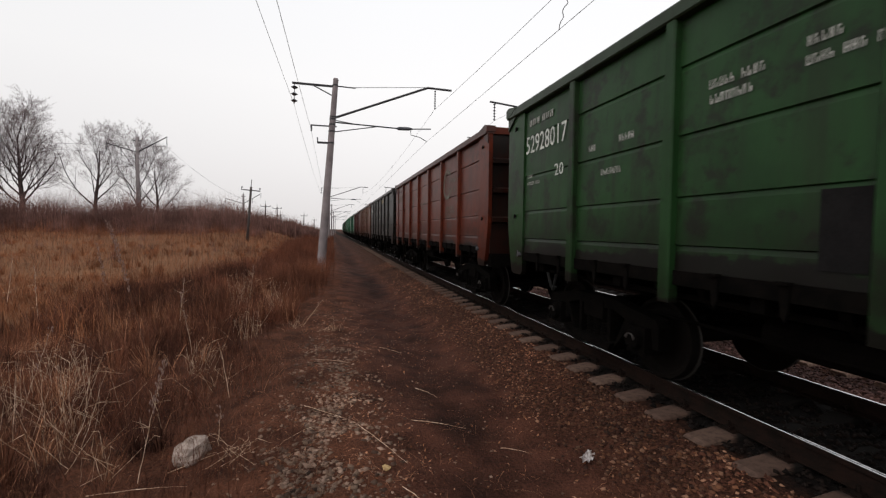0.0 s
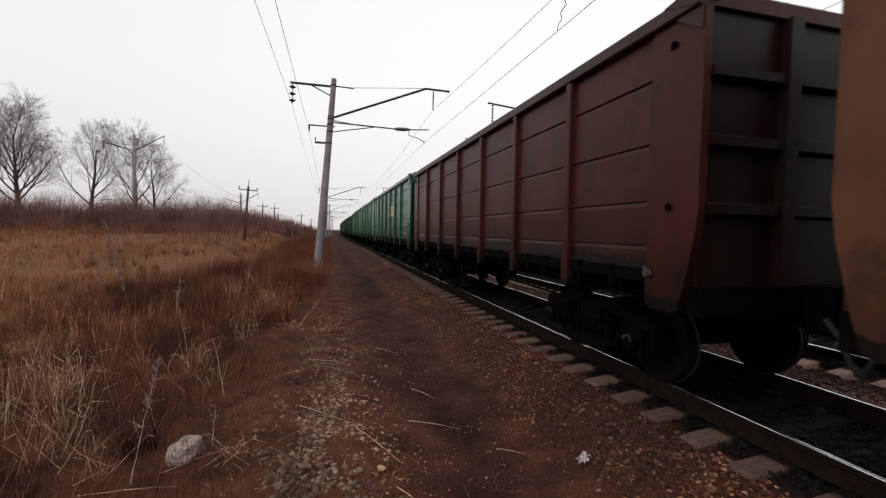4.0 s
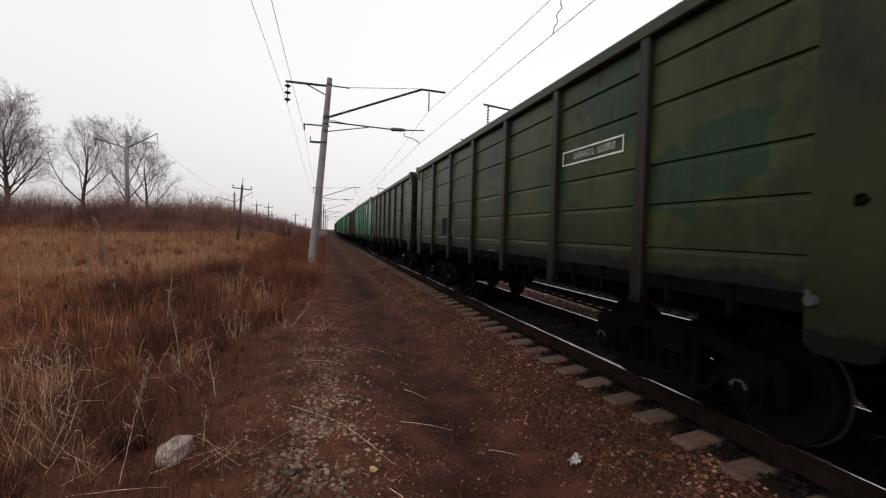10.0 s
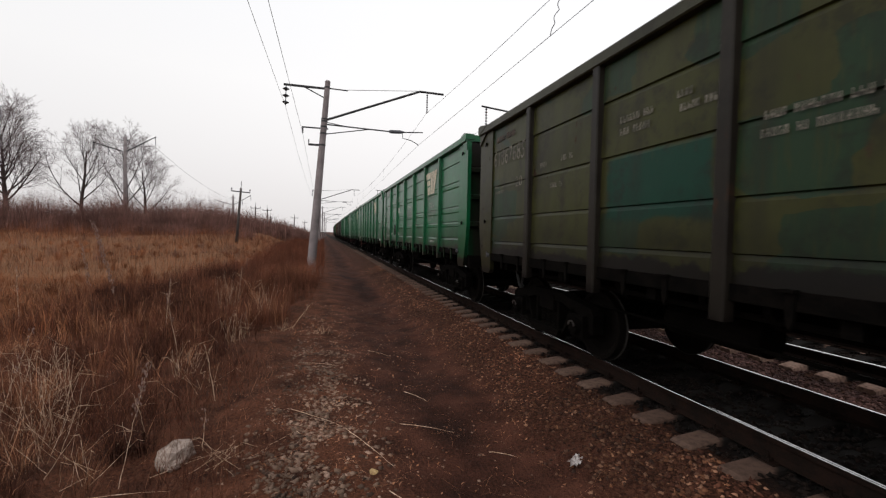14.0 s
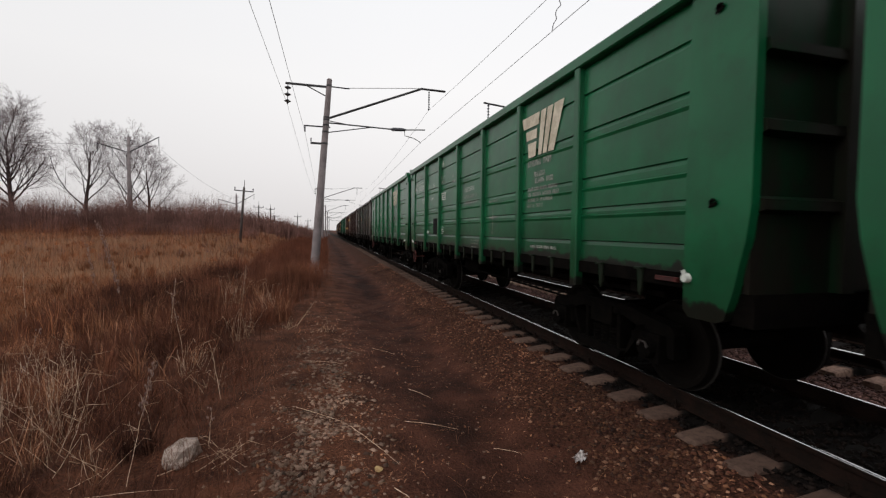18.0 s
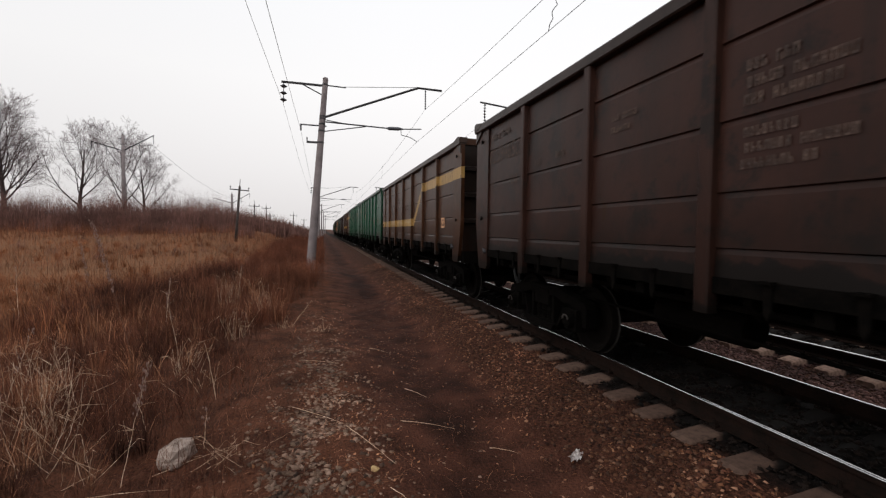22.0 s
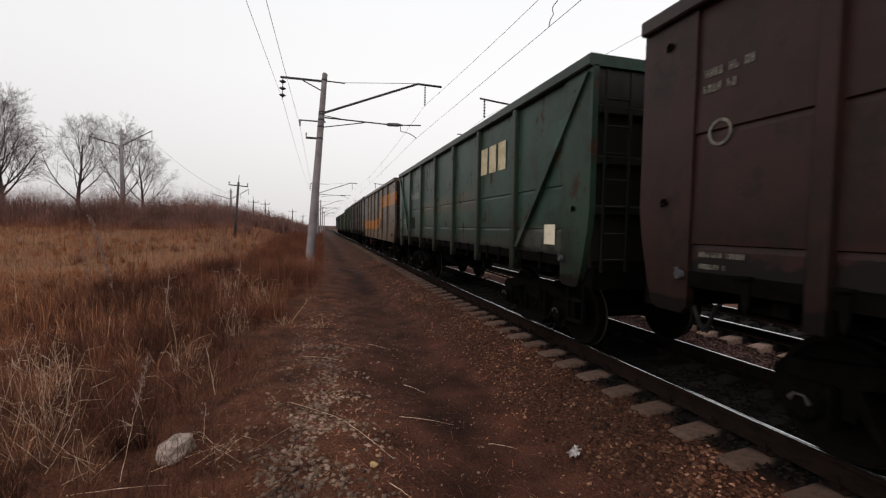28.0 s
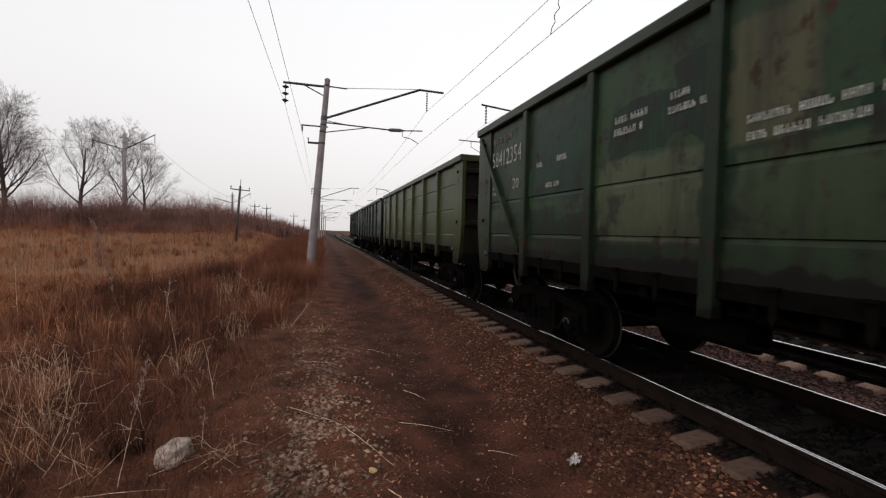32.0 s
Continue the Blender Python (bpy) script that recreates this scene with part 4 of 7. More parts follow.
def line_mast(y, lean, label):
    """Concrete mast of the near track with its bracket, steady arm and feeder arms."""
    z0 = -0.75
    t = tagged(new("catenary_mast"), label, "mast", "masts of the overhead line")
    t.matrix_basis = pose(-0.44 + bend(y), y, 0)

    def at(z):
        return lean * (z + 0.4)

    g = Geo()
    zs = [z0, 2.0, 5.0, 8.36]
    for a, b in zip(zs, zs[1:]):
        g.tube((at(a), 0, a), (at(b), 0, b), 0.198 - 0.010 * a, 0.198 - 0.010 * b, 20, False)
    part("mast", g.mesh("mast", True), CONCRETE, t, "weathered concrete shaft")
    part("cap", Geo().tube((at(8.34), 0, 8.36), (at(8.42), 0, 8.43), 0.125, 0.09, 16), CONCRETE, t)
    for z in (6.62, 6.38, 6.08, 5.56, 8.12, 6.72):
        part("collar", Geo().tube((at(z), 0, z - 0.035), (at(z), 0, z + 0.035), 0.206 - 0.010 * z, 0.206 - 0.010 * z, 16), DARK_IRON, t)
    x = 0.44
    part("bracket_arm", Geo().chain([(at(6.66), 0, 6.66), (4.42 + x, 0, 8.40), (5.58 + x, 0, 8.38)], 0.052, 8), DARK_IRON, t)
    part("tie_rod", Geo().chain([(at(8.1), 0, 8.1), (0.9 + x, 0, 8.09), (4.42 + x, 0, 8.42)], 0.012, 5), DARK_IRON, t)
    part("tie_rod_end", Geo().tube((at(8.1), 0, 8.1), (1.1 + x, 0, 8.08), 0.028, 0.028, 6), DARK_IRON, t)
    part("insulator_string", insulator(((4.78 + x, 0, 8.32), (4.78 + x, 0, 7.42)), 0.045, 0.10), GLASS, t, "brown suspension insulators")
    part("steady_tube", Geo().chain([(at(6.50), 0, 6.50), (2.95 + x, 0, 6.42)], 0.030, 6), DARK_IRON, t)
    part("steady_insulator", Geo().tube((2.95 + x, 0, 6.42), (3.08 + x, 0, 6.42), 0.03, 0.085, 10).tube((3.08 + x, 0, 6.42), (3.5 + x, 0, 6.435), 0.085, 0.085, 10).tube((3.5 + x, 0, 6.435), (3.75 + x, 0, 6.44), 0.085, 0.03, 10), GLASS, t)
    part("steady_rod", Geo().chain([(3.75 + x, 0, 6.44), (5.0 + x - 0.4, 0, 6.50)], 0.026, 6), DARK_IRON, t)
    part("steady_arm", Geo().chain([(3.62 + x, 0, 6.46), (3.64 + x, 0, 6.16), (4.05 + x, 0, 6.08), (4.36 + x, 0, 5.92), (4.38 + x, 0, 5.86)], 0.018, 6), DARK_IRON, t)
    part("stay", Geo().chain([(at(6.05), 0, 6.05), (2.0 + x, 0, 6.42)], 0.022, 6), DARK_IRON, t)
    part("stay", Geo().chain([(at(6.60), 0, 6.60), (1.2 + x, 0, 6.46)], 0.018, 6), DARK_IRON, t)
    part("feeder_arm", Geo().box(-1.62 + x, at(8.0), -0.04, 0.04, 8.03, 8.11), DARK_IRON, t)
    part("feeder_stay", Geo().tube((-0.72 + x, 0, 8.03), (at(7.62), 0, 7.62), 0.025, 0.025, 6), DARK_IRON, t)
    part("feeder_insulator", insulator(((-1.52 + x, 0, 8.03), (-1.54 + x, 0, 7.16)), 0.15, 0.26), GLASS, t, "dark feeder insulators")
    part("low_arm", Geo().box(-0.86 + x, at(6.30) + 0.2, -0.03, 0.03, 6.28, 6.33), DARK_IRON, t)
    part("low_insulator", insulator(((-0.82 + x, 0, 6.28), (-0.82 + x, 0, 6.05)), 0.04), GLASS, t)
    part("short_arm", Geo().box(-0.58 + x, at(5.56), -0.045, 0.045, 5.52, 5.60), DARK_IRON, t)
    part("pin", Geo().tube((-0.56 + x, 0, 5.6), (-0.56 + x, 0, 5.78), 0.02, 0.03, 6), GLASS, t)


for k, y in enumerate((20.3, 70.0, 120.0, 170.0, 220.0)):
    line_mast(y, 0.076 if k == 0 else 0.01, "weathered concrete mast with steel brackets carrying the overhead line")


def far_mast(y, label):
    """Mast beyond the far track, with its bracket over that track."""
    t = tagged(new("catenary_mast"), label, "mast", "masts of the overhead line")
    t.matrix_basis = pose(13.0 + bend(y), y, 0)
    g = Geo()
    for a, b in ((-1.3, 3.0), (3.0, 8.3), (8.3, 8.31)):
        g.tube((0, 0, a), (0, 0, b), 0.215 - 0.011 * a, 0.215 - 0.011 * b, 16, False)
    part("mast", g.mesh("mast", True), CONCRETE, t, "concrete shaft")
    part("bracket_arm", Geo().chain([(0, 0, 6.7), (-2.9, 0, 8.55), (-4.65, 0, 8.72)], 0.05, 8), DARK_IRON, t)
    part("tie_rod", Geo().tube((0, 0, 8.1), (-2.9, 0, 8.56), 0.012, 0.012, 5), DARK_IRON, t)
    part("insulator_string", insulator(((-4.38, 0, 8.66), (-4.38, 0, 7.7))), GLASS, t)
    part("steady_tube", Geo().chain([(0, 0, 6.6), (-5.9, 0, 6.72)], 0.028, 6), DARK_IRON, t)
    part("steady_arm", Geo().chain([(-5.2, 0, 6.7), (-5.2, 0, 6.4), (-4.4, 0, 6.0)], 0.018, 6), DARK_IRON, t)


for y in (22.5, 72.0, 122.0, 172.0):
    far_mast(y, "concrete mast beyond the far track with a steel bracket")


def wire(name, spans, r, label, sag, parts=12):
    """A wire hung from point to point."""
    g = Geo()
    pts = []
    for p, q in zip(spans, spans[1:]):
        p, q = Vector(p), Vector(q)
        pts += [p.lerp(q, i / parts) - Vector((0, 0, 4 * sag * (i / parts) * (1 - i / parts))) for i in range(parts)]
    pts.append(Vector(spans[-1]))
    g.chain(pts, r, 5)
    ob = part(name, g, WIRE)
    return tagged(ob, label, "wire", "wires of the overhead line")


MASTS = (-29.5, 20.3, 70.0, 120.0, 170.0, 220.0)
zig = [4.95, 4.36, 4.95, 4.36, 4.95, 4.36]
wire("contact_wire", [(zig[i] + bend(y), y, 5.86) for i, y in enumerate(MASTS)], 0.0065, "thin contact wire above the near track", 0.02)
wire("messenger_wire", [(4.76 + bend(y), y, 7.42) for y in MASTS], 0.0065, "sagging messenger wire above the near track", 0.75, 16)
wire("feeder_wire", [(-1.54 - (0.55 if y < 0 else 0) + bend(y), y, 7.14) for y in MASTS], 0.0065, "feeder wire on the field side of the masts", 0.45)
wire("earth_wire", [(-0.82 - (0.55 if y < 0 else 0) + bend(y), y, 6.05) for y in MASTS], 0.006, "lower wire on the field side of the masts", 0.35)
FAR_MASTS = (-27.5, 22.5, 72.0, 122.0, 172.0)
wire("contact_wire", [(8.7 + bend(y), y, 5.9) for y in FAR_MASTS], 0.006, "thin contact wire above the far track", 0.02)
wire("messenger_wire", [(8.6 + bend(y), y, 7.7) for y in FAR_MASTS], 0.006, "sagging messenger wire above the far track", 0.75, 16)


def messenger_z(y):
    f = (y + 29.5) / 49.8 if y < 20.3 else (y - 20.3) / 49.7
    return 7.42 - 3.0 * f * (1 - f)


for y in (-2.0, 35.0, 44.0, 53.0, 62.0):
    g = Geo().tube((4.70 + bend(y), y, 5.87), (4.76 + bend(y), y, messenger_z(y)), 0.004, 0.004, 4)
    g.tube((4.70 + bend(y), y - 0.05, 5.87), (4.70 + bend(y), y + 0.05, 5.87), 0.022, 0.022, 6).tube((4.76 + bend(y), y - 0.05, messenger_z(y)), (4.76 + bend(y), y + 0.05, messenger_z(y)), 0.022, 0.022, 6)
    tagged(part("dropper", g, WIRE), "thin dropper between messenger and contact wire", "dropper", "droppers")
# the connector close by hangs in loose curls
pts = []
for i in range(41):
    f = i / 40
    a = f * 26
    pts.append((4.56 + 0.10 * f + 0.032 * math.cos(a) * math.sin(f * 3.14), 8.28 - 0.42 * f + 0.032 * math.sin(a) * math.sin(f * 3.14), 5.87 + f * (messenger_z(7.86) - 5.87)))
tagged(part("electrical_connector", Geo().chain(pts, 0.009, 5), WIRE), "curled copper connector hanging between the two wires", "connector")


# ---- power lines in the meadow ----
def forked_pole(x, y, top, label):
    """Concrete pole with two rising arms and hanging insulators."""
    z = float(ground_z(np.array(x), np.array(y)))
    t = tagged(new("power_pole"), label, "power pole", "forked power poles")
    t.matrix_basis = pose(x, y, z)
    h = top - z
    part("shaft", Geo().tube((0, 0, -0.3), (0, 0, h), 0.30, 0.19, 12).mesh("shaft", True), CONCRETE, t)
    part("top_pin", Geo().box(-0.5, 0.5, -0.06, 0.06, h - 0.60, h - 0.48).tube((0, 0, h), (0, 0, h + 0.35), 0.05, 0.05, 6), DARK_IRON, t)
    for s, rise in ((-1, 1.1), (1, 2.45)):
        part("arm", Geo().tube((0, 0, h - 2.2), (s * 3.85, 0, h - 2.2 + rise), 0.075, 0.06, 6), DARK_IRON, t)
        for f in (0.52, 0.98):
            p = (s * 3.85 * f, 0, h - 2.2 + rise * f)
            part("insulator", insulator((p, (p[0], 0, p[2] - 1.2)), 0.09), GLASS, t)


forked_pole(-26.7, 72.0, 14.6, "tall concrete pole with two raised arms and hanging insulators")
forked_pole(-19.4, 110.0, 9.6, "distant concrete pole with two raised arms")


def plain_pole(x, y, top, lean, label):
    z = float(ground_z(np.array(x), np.array(y)))
    t = tagged(new("utility_pole"), label, "utility pole", "utility poles")
    t.matrix_basis = pose(x, y, z, 0, lean, 0)
    h = top - z
    part("shaft", Geo().tube((0, 0, -0.3), (0, 0, h - 0.7), 0.14, 0.10, 10).mesh("shaft", True), WOOD, t)
    part("top_rod", Geo().tube((0, 0, h - 0.7), (0, 0, h), 0.035, 0.03, 6), DARK_IRON, t)
    part("crossarm", Geo().box(-0.9, 0.9, -0.05, 0.05, h - 1.12, h - 1.02), DARK_IRON, t)
    for s in (-0.85, 0.85):
        part("pin_insulator", Geo().tube((s, 0, h - 1.02), (s, 0, h - 0.92), 0.02, 0.02, 6).tube((s, 0, h - 0.92), (s, 0, h - 0.74), 0.07, 0.045, 8), GLASS, t)


plain_pole(-8.15, 48.0, 6.65, 4.2, "leaning utility pole with a short crossarm")
plain_pole(-10.5, 104.0, 5.6, -2.0, "distant wooden utility pole with crossarm")
plain_pole(-6.6, 120.0, 6.2, 1.0, "distant wooden utility pole with crossarm")
plain_pole(-12.0, 90.0, 7.0, 0.5, "distant wooden utility pole with crossarm")
plain_pole(-10.9, 100.0, 7.1, -0.6, "distant wooden utility pole with crossarm")
plain_pole(-5.4, 165.0, 6.0, 0.0, "distant wooden utility pole with crossarm")
wire("power_wire", [(-95, 40, 12.5), (-30.5, 72, 12.2), (-22.3, 110, 7.6)], 0.018, "sagging power wire between forked poles", 1.1)
wire("power_wire", [(-95, 43, 12.0), (-23.0, 72, 13.4), (-16.6, 110, 7.8)], 0.018, "sagging power wire between forked poles", 1.5)


# ---- small things on the bank ----
def lump(name, x, y, size, material, label, category, seed):
    bm = bmesh.new()
    bmesh.ops.create_icosphere(bm, subdivisions=3, radius=1)
    for v in bm.verts:
        q = v.co * 1.9 + Vector((seed, 0, 0))
        v.co *= 1 + 0.28 * noise.noise(q) + 0.10 * noise.noise(q * 3.1)
        v.co.x *= size[0]
        v.co.y *= size[1]
        v.co.z *= size[2]
    me = bpy.data.meshes.new(name)
    bm.to_mesh(me)
    bm.free()
    ob = part(name, me, material)
    ob.matrix_basis = pose(x, y, float(ground_z(np.array(x), np.array(y))) + size[2] * 0.40, 0, 0, seed * 40)
    return tagged(ob, label, category)


PALE = two_tone("pale_stone", (0.34, 0.265, 0.225), (0.17, 0.125, 0.10), 7.0, 0.85, 0.4, 0.008)
lump("stone", -1.27, 4.50, (0.20, 0.14, 0.12), PALE, "pale whitish stone lying in the dry grass", "stone", 2)


def paper(x, y, wide, deep, label):
    """A torn, crumpled sheet."""
    r, g, n, k = random.Random(9), Geo(), 9, 5
    for b in range(k):
        for a in range(n):
            tear = r.uniform(0.5, 1.0)
            g.v.append((wide * (a / (n - 1) - 0.5) * tear, deep * (b / (k - 1) - 0.5) * (0.6 + 0.4 * tear), r.uniform(0.0, 0.028)))
    g.f = [(b * n + a, b * n + a + 1, b * n + n + a + 1, b * n + n + a) for b in range(k - 1) for a in range(n - 1)]
    ob = part("paper_scrap", g, two_tone("scrap_paper", (0.46, 0.42, 0.40), (0.22, 0.18, 0.17), 22.0))
    ob.matrix_basis = pose(x, y, float(ground_z(np.array(x), np.array(y))) + 0.012, 8, 0, 35)
    return tagged(ob, label, "litter")


paper(2.40, 3.60, 0.30, 0.10, "torn crumpled white paper on the ballast slope")
LEAF = two_tone("yellow_leaf", (0.45, 0.31, 0.14), (0.33, 0.21, 0.09), 30.0, 0.8)
lump("fallen_leaf", 0.46, 3.66, (0.045, 0.035, 0.008), LEAF, "single pale yellow fallen leaf", "leaf", 7)


SEED = two_tone("dry_seed_heads", (0.30, 0.20, 0.17), (0.14, 0.085, 0.07), 30.0, 0.9, 0.0)
STEM = two_tone("dry_stem", (0.68, 0.50, 0.37), (0.32, 0.205, 0.13), 16.0, 0.9, 0.0)


def stem(g, base, tip, sag, r, n=9, kink=0.0, rnd=None):
    """A tapering stalk from base to tip that bends by sag."""
    base, tip = Vector(base), Vector(tip)
    d = (tip - base).normalized()
    u = d.orthogonal().normalized()
    w, first = d.cross(u), len(g.v)
    for i in range(n + 1):
        f = i / n
        p = base.lerp(tip, f) + Vector((0, 0, sag * 4 * f * (1 - f)))
        if rnd and 0 < i < n:
            p += Vector((rnd.uniform(-1, 1), rnd.uniform(-1, 1), 0)) * kink
        g.v += [tuple(p + (u * math.cos(a * 1.2566) + w * math.sin(a * 1.2566)) * r * (1 - 0.7 * f)) for a in range(5)]
    for i in range(n):
        g.f += [(first + i * 5 + a, first + i * 5 + (a + 1) % 5, first + i * 5 + 5 + (a + 1) % 5, first + i * 5 + 5 + a) for a in range(5)]


def weed(x, y, height, seed, label, dx=0.0, dy=0.0, seeds=0, r=0.004, bend_over=0.0, shoots=4, tint=None):
    """A dead weed: stalk, side shoots, seed heads towards the tip."""
    rnd = random.Random(seed)
    t = tagged(new("dry_weed"), label, "weed", "single dry weeds")
    t.matrix_basis = pose(x, y, float(ground_z(np.array(x), np.array(y))) - 0.02)
    stalk, heads = Geo(), Geo()
    tip = Vector((dx, dy, height))
    stem(stalk, (0, 0, 0), tip, bend_over, r, 10, 0.006, rnd)
    for _ in range(shoots):
        f = rnd.uniform(0.3, 0.9)
        p = tip * f + Vector((0, 0, bend_over * 4 * f * (1 - f)))
        a = rnd.uniform(0, 6.28)
        stem(stalk, p, p + Vector((math.cos(a) * 0.16, math.sin(a) * 0.10, rnd.uniform(-0.02, 0.14))) * (height ** 0.5), 0.01, r * 0.5, 4)
    for _ in range(seeds):
        f = rnd.uniform(0.52, 1.0)
        a = rnd.uniform(0, 6.28)
        p = tip * f + Vector((0, 0, bend_over * 4 * f * (1 - f)))
        e = p + Vector((math.cos(a), math.sin(a), 0.9)) * rnd.uniform(0.008, 0.034)
        heads.tube(e, e + Vector((0, 0, 0.018)), 0.002, 0.007, 6).tube(e + Vector((0, 0, 0.018)), e + Vector((0, 0, 0.030)), 0.007, 0.002, 6)
    part("stalk", stalk, tint or STEM, t)["kind"] = "stuff"
    if seeds:
        part("seed_head", heads, SEED, t)["kind"] = "stuff"


def tuft(x, y, n, spread, height, seed, label):
    """A clump of tangled straw: long stalks that fan out, bend and cross."""
    rnd = random.Random(seed)
    t = tagged(new("straw_tuft"), label, "grass tuft", "straw tufts")
    t.matrix_basis = pose(x, y, float(ground_z(np.array(x), np.array(y))) - 0.02)
    g = Geo()
    for _ in range(n):
        a, h = rnd.uniform(0, 6.28), height * rnd.uniform(0.35, 1.0)
        b = Vector((rnd.gauss(0, 0.30) * spread, rnd.gauss(0, 0.30) * spread, 0))
        reach = spread * rnd.uniform(0.1, 0.9)
        tip = b + Vector((math.cos(a) * reach, math.sin(a) * reach * 0.7, h))
        r = rnd.uniform(0.0020, 0.0041)
        stem(g, b, tip, rnd.uniform(-0.02, 0.05) * h, r, 6, 0.006, rnd)
        if rnd.random() < 0.65:
            c = a + rnd.uniform(-1.3, 1.3)
            size = rnd.uniform(0.12, 0.42) * max(height, 0.4)
            stem(g, tip, tip + Vector((math.cos(c) * size, math.sin(c) * size * 0.7, rnd.uniform(-0.75, 0.35) * size)), 0.0, r * 0.75, 4, 0.004, rnd)
    part("straw", g, STEM, t)["kind"] = "stuff"


weed(-1.60, 4.15, 0.98, 1, "tall dry weed with small seed heads along the tip", 0.14, 0.25, 60, 0.0034, 0.03, 4)
DULL_STEM = two_tone("dull_stem", (0.17, 0.095, 0.062), (0.09, 0.045, 0.030), 12.0, 0.9, 0.0)
weed(-2.45, 7.0, 2.25, 41, "tall brown plume of a dead weed leaning over the bank", -0.62, 0.2, 150, 0.005, 0.08, 16, DULL_STEM)
weed(-4.4, 10.5, 1.9, 42, "tall brown dead weed on the bank", -0.35, 0.2, 90, 0.005, 0.05, 10, DULL_STEM)
weed(-1.08, 4.62, 0.40, 2, "short dry weed beside the pale stone", 0.03, 0.0, 12, 0.004, 0.0, 2)
weed(-1.22, 5.85, 0.72, 3, "pale bent stalk standing on the bank", -0.14, 0.05, 0, 0.0055, 0.06, 2)
weed(-1.75, 5.20, 0.45, 4, "pale broken stalk behind the stone", -0.12, 0.0, 0, 0.005, 0.03, 1)
weed(-3.6, 6.2, 1.05, 5, "dry weed stalk in the straw", 0.30, 0.1, 18)
weed(-0.62, 10.4, 0.60, 6, "dry weed stalk at the edge of the path", 0.45, 0.1, 6, 0.006)
weed(-2.3, 8.3, 1.1, 7, "dry weed stalk in the straw", -0.25, 0.2, 22)
weed(-4.6, 5.4, 1.15, 8, "dry weed stalk in the straw", 0.35, 0.0, 14)
weed(-5.4, 8.0, 1.25, 9, "dry weed stalk in the straw", 0.12, 0.0, 26)
weed(-3.1, 10.2, 1.2, 10, "dark dry weed in the meadow", 0.1, 0.1, 26, 0.006)
weed(-6.8, 12.5, 1.4, 11, "dark dry weed in the meadow", -0.1, 0.1, 30, 0.007)
weed(-9.5, 16.0, 1.6, 12, "dark dry weed in the meadow", 0.15, 0.1, 34, 0.009)
weed(-2.2, 13.0, 1.3, 13, "dark dry weed in the meadow", 0.15, 0.0, 24, 0.007)
tuft(-2.75, 5.7, 22, 0.55, 0.98, 21, "tall pale tangled straw tuft on the bank")
tuft(-3.7, 5.9, 20, 0.6, 0.85, 33, "tall pale tangled straw tuft on the bank")
tuft(-2.9, 4.1, 12, 0.5, 0.50, 34, "pale tangled straw tuft on the bank")
tuft(-1.5, 6.6, 10, 0.5, 0.40, 35, "thin pale straw tuft on the bank")
tuft(-3.3, 6.5, 34, 0.55, 0.72, 36, "bright tangled straw tuft on the bank")
tuft(-2.85, 5.5, 26, 0.5, 0.62, 37, "bright tangled straw tuft on the bank")
tuft(-2.45, 4.75, 15, 0.50, 0.62, 22, "pale tangled straw tuft on the bank")
tuft(-3.3, 4.9, 14, 0.55, 0.75, 23, "pale tangled straw tuft on the bank")
tuft(-1.95, 4.35, 12, 0.45, 0.40, 24, "low tangled straw tuft near the stone")
tuft(-0.85, 4.35, 16, 0.45, 0.22, 25, "low flattened straw tuft beside the gravel")
tuft(-0.75, 10.2, 16, 0.40, 0.35, 26, "small pale straw tuft at the path's edge")
tuft(0.05, 9.6, 12, 0.28, 0.26, 27, "small pale straw tuft at the path's edge")
tuft(-3.9, 7.6, 18, 0.5, 0.8, 28, "tall straw tuft on the bank")
tuft(-2.0, 7.4, 24, 0.45, 0.6, 29, "straw tuft on the bank")
tuft(-1.6, 9.3, 24, 0.45, 0.75, 30, "straw tuft on the bank")
tuft(-1.45, 12.6, 26, 0.40, 0.95, 31, "upright pale straw tuft among the weeds")
tuft(-2.6, 14.0, 30, 0.45, 1.1, 32, "upright pale straw tuft among the weeds")


def straw(a, b, label="pale straw lying on the ground"):
    """One stalk lying between two points of the ground."""
    za, zb = (float(ground_z(np.array(p[0]), np.array(p[1]))) + 0.02 for p in (a, b))
    g = Geo()
    stem(g, (a[0], a[1], za), (b[0], b[1], zb), 0.012, 0.004, 7, 0.006, random.Random(int(a[0] * 100)))
    tagged(part("straw_stalk", g, STEM), label, "straw", "fallen straws")


for a, b in (((0.88, 4.74), (1.47, 4.58)), ((0.28, 4.55), (0.66, 3.72)), ((-0.98, 4.50), (-0.66, 4.02)), ((-0.30, 5.2), (0.25, 4.62)), ((1.15, 5.9), (1.38, 5.55)), ((0.55, 3.35), (0.72, 3.1)),
             ((-1.9, 4.0), (-1.15, 3.92)), ((-0.2, 7.1), (0.3, 6.9)), ((-1.4, 4.25), (-0.7, 4.55)), ((0.9, 8.2), (1.25, 7.9)), ((1.7, 4.1), (1.95, 3.95))):
    straw(a, b)


# ---- the train: open wagons, each built in its own space: origin on the rail heads, y along the wagon, the seen side at -x ----
SIX = (-4.30, -2.58, -0.86, 0.86, 2.58, 4.30)
TALL = dict(h=3.92, half=6.665, posts=SIX, lines=(3.43, 2.98, 2.39, 2.02, 1.62), diag=False, rib=False, post=0.15, beads=(2.86, 2.26, 1.925), peak=True)
MID = dict(h=3.84, half=6.44, posts=SIX, lines=(3.25, 2.62, 2.05, 1.60), diag=False, rib=False, post=0.16, peak=True)
MID_FOUR = dict(h=3.84, half=6.52, posts=SIX, lines=(3.41, 3.01, 2.43, 2.04, 1.62), diag=False, rib=False, post=0.17, peak=True)
